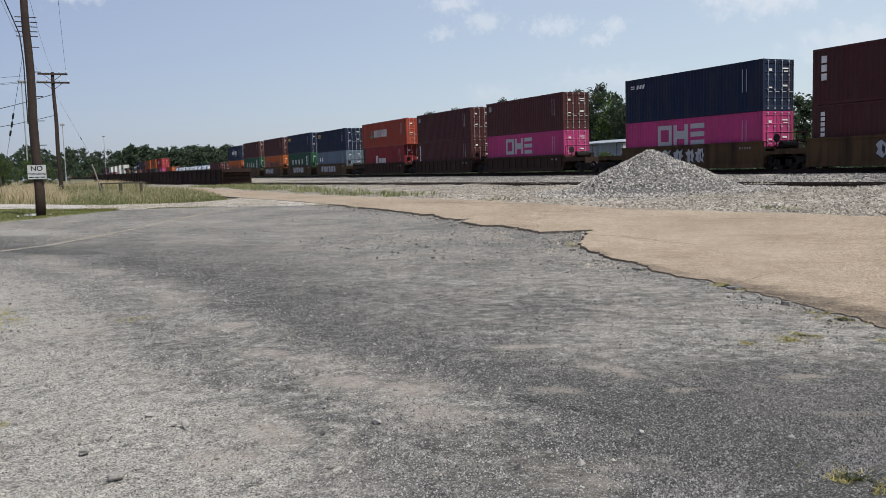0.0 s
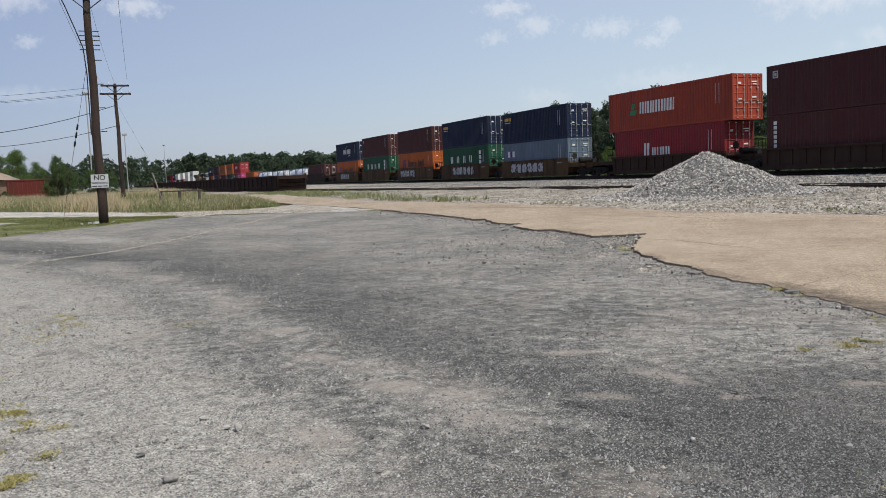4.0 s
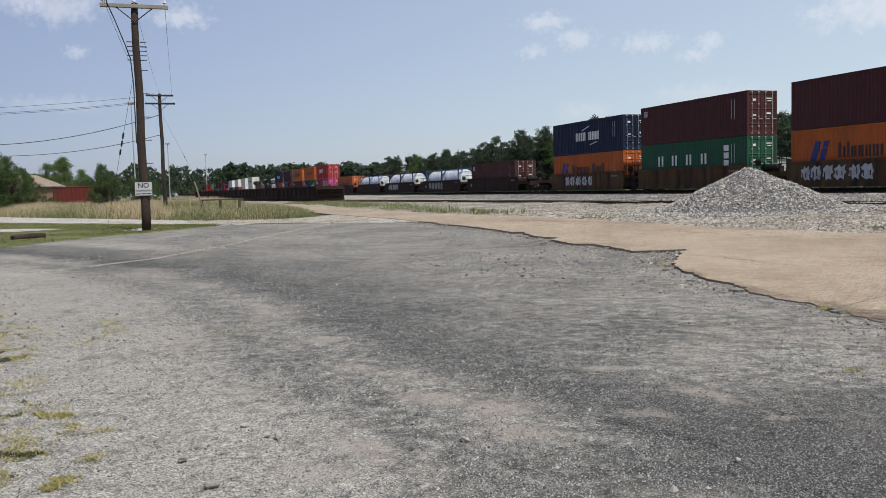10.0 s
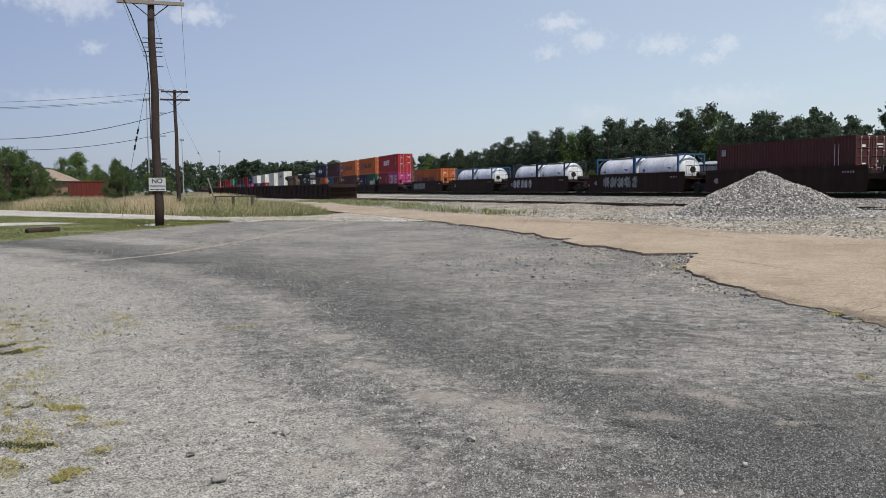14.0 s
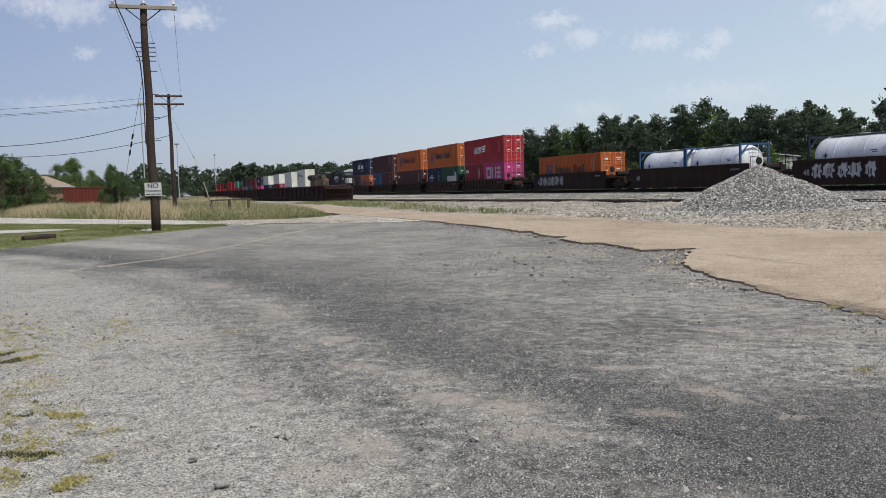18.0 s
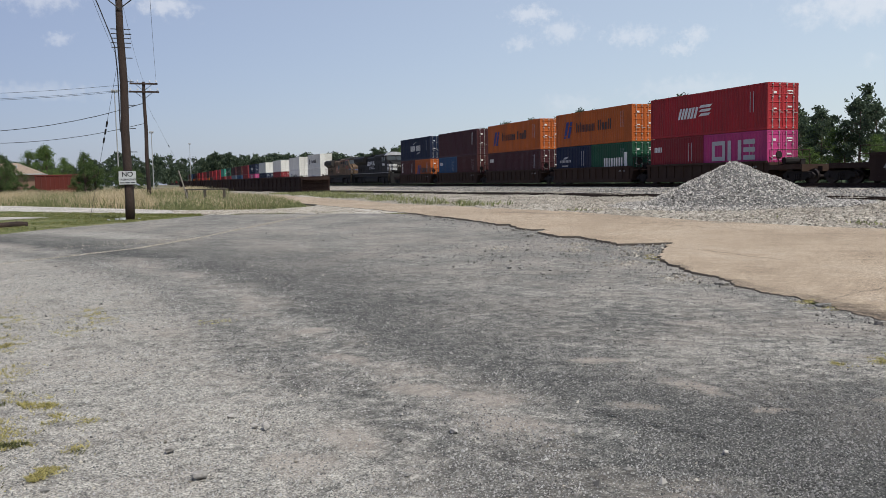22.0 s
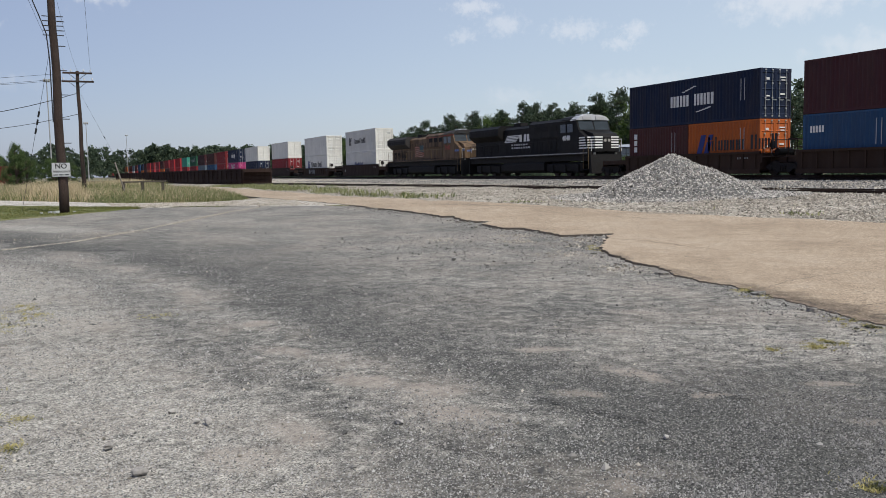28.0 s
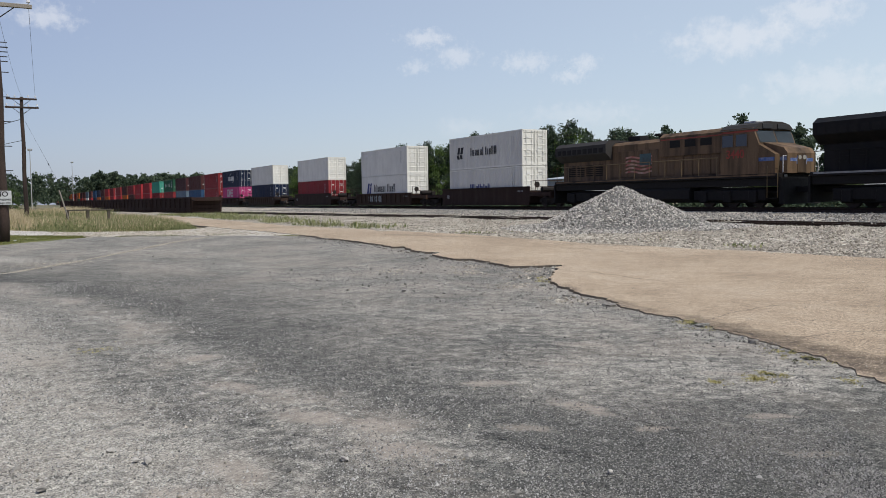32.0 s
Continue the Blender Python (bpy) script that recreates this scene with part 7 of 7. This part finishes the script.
def build_trees():
    rng = random.Random(21)
    pines = [tree("pine", 18 + k * 0.8, 30 + k) for k in range(5)]
    broads = [tree("broad", 14 + k, 50 + k) for k in range(3)]
    shrubs = [tree("bush", 4.2 + 0.3 * k, 70 + k) for k in range(3)]
    for o in pines:
        tagged(o, "tall dark green pine with a ragged crown", "tree", "pines behind the tracks")
    for o in broads:
        tagged(o, "broad-leaved green tree at the wood's edge", "tree", "trees behind the tracks")
    for o in shrubs:
        tagged(o, "dense dark green bush in the grass field", "bush", "bushes in the field")
    used = set()

    def place(o, x, y, s, z=-0.72, tall=None):
        m = pose(x, y, z, 0, 0, rng.uniform(0, 360)) @ Matrix.Diagonal((s, s, s * (tall or rng.uniform(0.92, 1.1)), 1))
        if o.name in used:
            c = copy_thing(o, m)
            c.scale = m.to_scale()
        else:
            used.add(o.name)
            o.matrix_world = m
    # wood behind the main line: the front rows tree by tree
    ROW = [(110, 14.4), (113, 10.5), (118.4, 13.1), (125.5, 12.8), (129.3, 13.5), (133.2, 15.0), (139, 16.1), (143.5, 16.9), (149, 14.7), (153, 16.3), (160.8, 20.1), (169.3, 19.6), (178, 18.1), (188.6, 19.0), (197.3, 19.6), (205, 20.5), (217, 19.0), (236, 20.1), (251, 20.4), (273, 19.5), (284, 18.1), (320, 19.0), (430, 20.0)]
    heights = {o.name: 18 + k * 0.8 for k, o in enumerate(pines)} | {o.name: 14.0 + k for k, o in enumerate(broads)}

    def to_height(o, x, y, top):
        s = (top + 0.72) / (heights[o.name] * 1.02)
        place(o, x, y, s, tall=1.0)
    for y, top in ROW[:-2]:
        to_height(rng.choice(pines), 120, y, top)
    y = 108.0
    while y < 430:
        o = rng.choice(pines) if rng.random() < 0.85 else rng.choice(broads)
        to_height(o, 123 + rng.uniform(-3, 3), y + rng.uniform(-2, 2), along(ROW, y) * rng.uniform(0.78, 0.95))
        if rng.random() < 0.5:
            place(rng.choice(broads), 109 + rng.uniform(-4, 4), y, rng.uniform(0.33, 0.48))
        y += rng.uniform(4.6, 6.6)
    place(broads[1], 106, 88, 0.45)
    place(broads[2], 109, 97, 0.50)
    place(broads[0], 104, 108, 0.46)
    for k in range(5):
        place(rng.choice(broads), 112 + rng.uniform(-5, 5), 84 - k * 7, rng.uniform(0.3, 0.42))
    for x, y, s, tall in ((-9.4, 71, 0.85, 1.15), (-8.3, 72, 0.55, 1.3), (-11.2, 73, 1.0, 1.05), (-10.2, 69.5, 0.9, 1.0), (-8.7, 69.5, 0.62, 1.25), (-12.9, 70, 0.95, 1), (-14.8, 74, 1.1, 1), (-2.8, 71.5, 0.58, 1.45), (-2.1, 73, 0.48, 1.2), (-3.0, 73.5, 0.48, 1.2), (-0.2, 76, 0.55, 1.1), (0.9, 78, 0.55, 1.1), (-5.7, 70.5, 0.2, 1), (-7.6, 72, 0.42, 0.9), (-6.7, 74, 0.3, 1.0)):
        place(rng.choice(shrubs), x, y, s, 0.42, tall)
    for y, q in ((88, 0.36), (93, 0.40), (98, 0.37), (103, 0.42)):
        place(rng.choice(broads), 88 + rng.uniform(-2, 2), y, q)
    for y in (111, 115, 118.5, 122, 125.5):
        place(rng.choice(shrubs), 83.5 + rng.uniform(-0.8, 0.8), y, rng.uniform(0.7, 0.95), -0.95, 1.0)
    place(broads[0], -11.6, 152, 0.58, 0.0)
    place(broads[1], -14.4, 154, 0.50, 0.0)
    place(broads[2], -9.4, 156, 0.44, 0.0)
    place(broads[0], -12.9, 158, 0.54, 0.0)
    # farther woods, beyond counting
    g = np.random.default_rng(77)
    spots = [(124 + 8 * math.sin(yy * 0.02) + g.uniform(6, 26), yy + g.uniform(-3, 3), g.uniform(13, 19)) for yy in np.arange(112, 430, 3.4)]
    spots += [(118 + 8 * math.sin(yy * 0.02) + g.uniform(-6, 22), yy, g.uniform(12, 19)) for yy in np.arange(430, 950, 4.0)]
    for k in range(170):
        a = -0.34 + k * 0.0034
        r = 520 + 50 * math.sin(k * 0.12) + g.uniform(-30, 30)
        spots.append((r * math.sin(a) + 20, r * math.cos(a), g.uniform(11, 17.5)))
    for k in range(150):
        a = 0.085 + k * 0.0013
        r = 500 + g.uniform(-25, 25)
        spots.append((r * math.sin(a), r * math.cos(a), g.uniform(13.5, 18.5)))
    for k in range(40):
        spots.append((-72 + k * 2.2 + g.uniform(-1.5, 1.5), 240 + g.uniform(-14, 14), g.uniform(5.5, 8.5)))
    low = [(g.uniform(54, 104), yy, g.uniform(1.0, 2.6)) for yy in np.arange(30, 460, 0.55)]
    spots += low
    out = []
    for x, y, h in spots:
        n = 34 if h > 5 else 10
        t = g.uniform(0.15, 1.0, n)
        reach = h * (0.26 if h > 5 else 0.9) * np.sqrt(np.maximum(0.05, 1.05 - t)) * g.uniform(0.2, 1.1, n)
        a = g.uniform(0, 6.2832, n)
        cs = np.stack([x + reach * np.cos(a), y + reach * np.sin(a), (-0.72 if x > 50 else 0.5) + h * t, (h if h > 5 else 2.5 * h) * g.uniform(0.06, 0.11, n)], 1)
        near = h > 5 and x > 100 and y < 430
        out.append(leaf_cloud(g, cs, 14 if h < 5 else 36 if near else 13, 0.30 if h < 5 else h * (0.029 if near else 0.042), 0.85, True))
    v = np.concatenate(out)
    wood = put("far_wood", raw("far_wood", v.tolist(), np.arange(len(v)).reshape(-1, 4).tolist()), M["pine"])
    tagged(wood, "dark green woods along the horizon", "woods", kind="stuff")


build_trees()


# ---- field: fence, house, red gondola, drain cover ----
fence = empty("rail_fence", pose(0, 46, terrain(4, 46)))
tagged(fence, "low grey timber rail fence in the tall grass", "fence")
for px in (3.1, 4.05, 5.05):
    part("post", boxes((px - 0.07, px + 0.07, -0.07, 0.07, -0.05, 0.80), bevel=0.015), M["dark_wood"], fence)
part("rail", boxes((3.0, 5.2, -0.10, 0.10, 0.80, 0.87), bevel=0.01), M["dark_wood"], fence)
bm = bmesh.new()
tube(bm, [(3.25, -0.1, 0.0), (2.75, -0.1, 1.85)], 0.036, 7)
part("leaning_post", bm, M["grey_wood"], fence, "pale leaning post")

house = empty("house", pose(-14.3, 112, 0.42))
tagged(house, "low brown house with a hipped shingle roof behind the bushes", "house")
part("wall", boxes((-5.5, 5.0, -3.5, 3.5, 0, 2.7)), M["house_wall"], house)
bm = bmesh.new()
lo = [bm.verts.new(p) for p in ((-6, -4, 2.7), (5.5, -4, 2.7), (5.5, 4, 2.7), (-6, 4, 2.7))]
hi = [bm.verts.new(p) for p in ((-3.2, 0, 4.05), (2.6, 0, 4.05))]
bm.faces.new((lo[0], lo[1], hi[1], hi[0]))
bm.faces.new((lo[1], lo[2], hi[1]))
bm.faces.new((lo[2], lo[3], hi[0], hi[1]))
bm.faces.new((lo[3], lo[0], hi[0]))
bm.faces.new(lo[::-1])
roof = part("roof", bm, M["shingle"], house, "tan shingle roof")
part("eaves", boxes((-6.02, 5.52, -4.02, 4.02, 2.58, 2.70)), M["decal_grey"], house, "pale eaves board")
part("vent_pipe", boxes((2.6, 2.75, -2.0, -1.85, 3.2, 3.8)), M["zinc"], roof)

gondola = empty("gondola", pose(-4.75, 76, 0.42))
tagged(gondola, "rust-red ribbed steel gondola standing beyond the grass", "gondola")
part("body", boxes((-2.0, 1.85, 0.0, 2.6, 0.35, 2.1), (-2.05, 1.9, -0.05, 2.65, 2.0, 2.12), bevel=0.02), M["hopper_red"], gondola)
for k in range(12):
    part("rib", boxes((-1.95 + k * 0.34, -1.85 + k * 0.34, -0.08, 0.0, 0.35, 2.0)), M["hopper_red"], gondola)
part("sill", boxes((-2.0, 1.85, 0.1, 2.5, 0.0, 0.35)), M["deck_dark"], gondola)

# long pale shed beyond the tracks
M["siding_white"] = mat("shed_siding", (0.40, 0.42, 0.42), 0.6, 0.1, var=0.12, scale=0.7, fine=14, bump=0.05, dirt=(0.26, 0.25, 0.22), dirt_amount=0.4, dirt_scale=0.6, streak=True)
M["shed_roof"] = mat("shed_roof", (0.42, 0.45, 0.47), 0.5, 0.3, var=0.15, scale=0.5, fine=10, bump=0.05)


def storage_shed(x, y, length, deep, label):
    shed = empty("storage_shed", pose(x, y, -1.0))
    tagged(shed, label, "shed")
    part("wall", boxes((0.0, deep, 0.0, length, 0.0, 5.7)), M["siding_white"], shed, "white metal siding")
    for k in range(int(length / 0.8)):
        put("siding_rib", shared(("siding_rib",), lambda: boxes((-0.05, 0.0, -0.07, 0.07, 0.0, 5.65))), M["siding_white"], shed, at=pose(0, 0.4 + 0.8 * k, 0))
    part("roof", prism(bmesh.new(), [(-0.5, 5.7), (deep / 2, 6.4), (deep + 0.5, 5.7), (deep + 0.5, 5.84), (deep / 2, 6.56), (-0.5, 5.84)], "y", -0.4, length + 0.4), M["shed_roof"], shed, "low grey metal roof")


storage_shed(88, 111.5, 15.0, 14.0, "long low white metal storage shed behind the tracks")

for x, y, s in ((-0.24, 29.0, 0.09), (-0.07, 28.85, 0.12), (-0.5, 28.9, 0.07), (0.45, 29.1, 0.06)):
    bm = bmesh.new()
    prism(bm, [(s * random.uniform(0.5, 1) * math.cos(a), s * random.uniform(0.5, 1) * math.sin(a)) for a in np.linspace(0, 6.28, 8)[:-1]], "z", 0.0, s * 0.7)
    tagged(part("paper_scrap", bm, M["sign_white"], None, at=pose(x, y, terrain(x, y) + 0.012, 0, 0, 0)), "crumpled white paper scrap in the grass by the pole", "litter", "scraps by the pole")

bm = bmesh.new()
tube(bm, [(-0.47, -0.04, 0.07), (-0.40, -0.02, 0.085), (-0.1, 0.0, 0.09), (0.2, 0.03, 0.095), (0.44, 0.05, 0.08), (0.48, 0.05, 0.07)], 0.085, 9)
for vert in bm.verts:
    vert.co += Vector((0, 0, 0.012 * noise.noise((vert.co.x * 9, vert.co.y * 9, 4))))
tagged(part("log", bm, M["pole_wood"], None, at=pose(-3.1, 26.9, terrain(-3.1, 26.9) - 0.01, 0, 0, 28)), "short dark weathered log lying in the lawn", "log")


# ---- clouds far off ----
def cloud_mat(seed, aspect, thick):
    m = bpy.data.materials.new("cloud")
    m.use_nodes = True
    n, l = m.node_tree.nodes, m.node_tree.links
    n.remove(n["Principled BSDF"])
    tc = n.new("ShaderNodeTexCoord")
    mp = n.new("ShaderNodeMapping")
    mp.inputs["Location"].default_value = (seed * 3.1, seed * 1.7, 0)
    mp.inputs["Scale"].default_value = (aspect * 0.9, 1.0, 0.9)
    l.new(tc.outputs["Object"], mp.inputs["Vector"])
    t = n.new("ShaderNodeTexNoise")
    t.inputs["Scale"].default_value, t.inputs["Detail"].default_value, t.inputs["Roughness"].default_value = 2.1, 9.0, 0.62
    l.new(mp.outputs["Vector"], t.inputs["Vector"])
    g = n.new("ShaderNodeTexGradient")
    g.gradient_type = "SPHERICAL"
    l.new(tc.outputs["Object"], g.inputs["Vector"])
    a = n.new("ShaderNodeMath")
    a.operation = "MULTIPLY_ADD"
    a.inputs[1].default_value, a.inputs[2].default_value = 1.0, -0.95
    l.new(g.outputs["Fac"], a.inputs[0])
    s = n.new("ShaderNodeMath")
    s.operation = "ADD"
    puff = n.new("ShaderNodeMath")
    puff.operation = "MULTIPLY"
    puff.inputs[1].default_value = 1.9
    l.new(t.outputs["Fac"], puff.inputs[0])
    l.new(a.outputs[0], s.inputs[0])
    l.new(puff.outputs[0], s.inputs[1])
    r = n.new("ShaderNodeMapRange")
    r.interpolation_type = "SMOOTHSTEP"
    r.inputs["From Min"].default_value, r.inputs["From Max"].default_value = 0.12, 1.0
    r.inputs["To Max"].default_value = thick * 0.66
    l.new(s.outputs[0], r.inputs["Value"])
    e = n.new("ShaderNodeEmission")
    e.inputs["Color"].default_value, e.inputs["Strength"].default_value = (0.93, 0.95, 1.0, 1), CLOUD_GLOW
    tr = n.new("ShaderNodeBsdfTransparent")
    x = n.new("ShaderNodeMixShader")
    l.new(r.outputs["Result"], x.inputs["Fac"])
    l.new(tr.outputs[0], x.inputs[1])
    l.new(e.outputs[0], x.inputs[2])
    l.new(x.outputs[0], n["Material Output"].inputs["Surface"])
    return m


CLOUD_GLOW = 0.90
# bearing and height in degrees, half width and half height in degrees, thickness
CLOUDS = ((-4.0, 11.7, 3.6, 1.7, 0.62), (-6.5, 11.9, 3.0, 1.3, 0.5), (3.0, 11.4, 2.9, 1.25, 0.75), (-3.3, 9.0, 1.2, 0.7, 0.5), (27.1, 10.8, 2.7, 0.95, 0.7), (29.2, 9.6, 2.1, 1.2, 0.6), (26.4, 8.9, 1.4, 0.8, 0.5), (33.9, 9.1, 3.0, 1.05, 0.6),
          (37.8, 8.9, 1.4, 0.95, 0.65), (36.9, 8.1, 1.8, 0.7, 0.55), (47.6, 10.0, 6.6, 1.9, 0.75), (52.2, 11.2, 4.2, 1.6, 0.7), (53.0, 6.9, 6.5, 1.7, 0.55), (29.6, 4.9, 2.8, 1.1, 0.3), (37.7, 5.6, 6.0, 1.2, 0.35), (-4.4, 5.9, 6.0, 0.8, 0.3))
for k, (b, el, w, hh, thick) in enumerate(CLOUDS):
    R0 = 3200.0 + 25 * k
    d = Vector((math.sin(radians(b)), math.cos(radians(b)), math.tan(radians(el)))) * R0
    me = raw("cloud", [(-1, 0, -1), (1, 0, -1), (1, 0, 1), (-1, 0, 1)], [(0, 1, 2, 3)])
    ob = put("cloud", me, cloud_mat(k, w / hh, thick))
    sx, sz = R0 * math.tan(radians(w)), R0 * math.tan(radians(hh))
    ob.matrix_world = Matrix.Translation(d) @ pose(0, 0, 0, 0, 0, -b) @ Matrix.Diagonal((sx, 1, sz, 1))
    ob.visible_shadow = False
    tagged(ob, "thin white fair-weather cloud in the sky", "cloud", kind="structure")


# ---- moving things ----
def motions():
    for thing, x, y0, z in moving:
        walk(thing, [(t, pose(x, y0 - s, z)) for t, s in GONE])


motions()
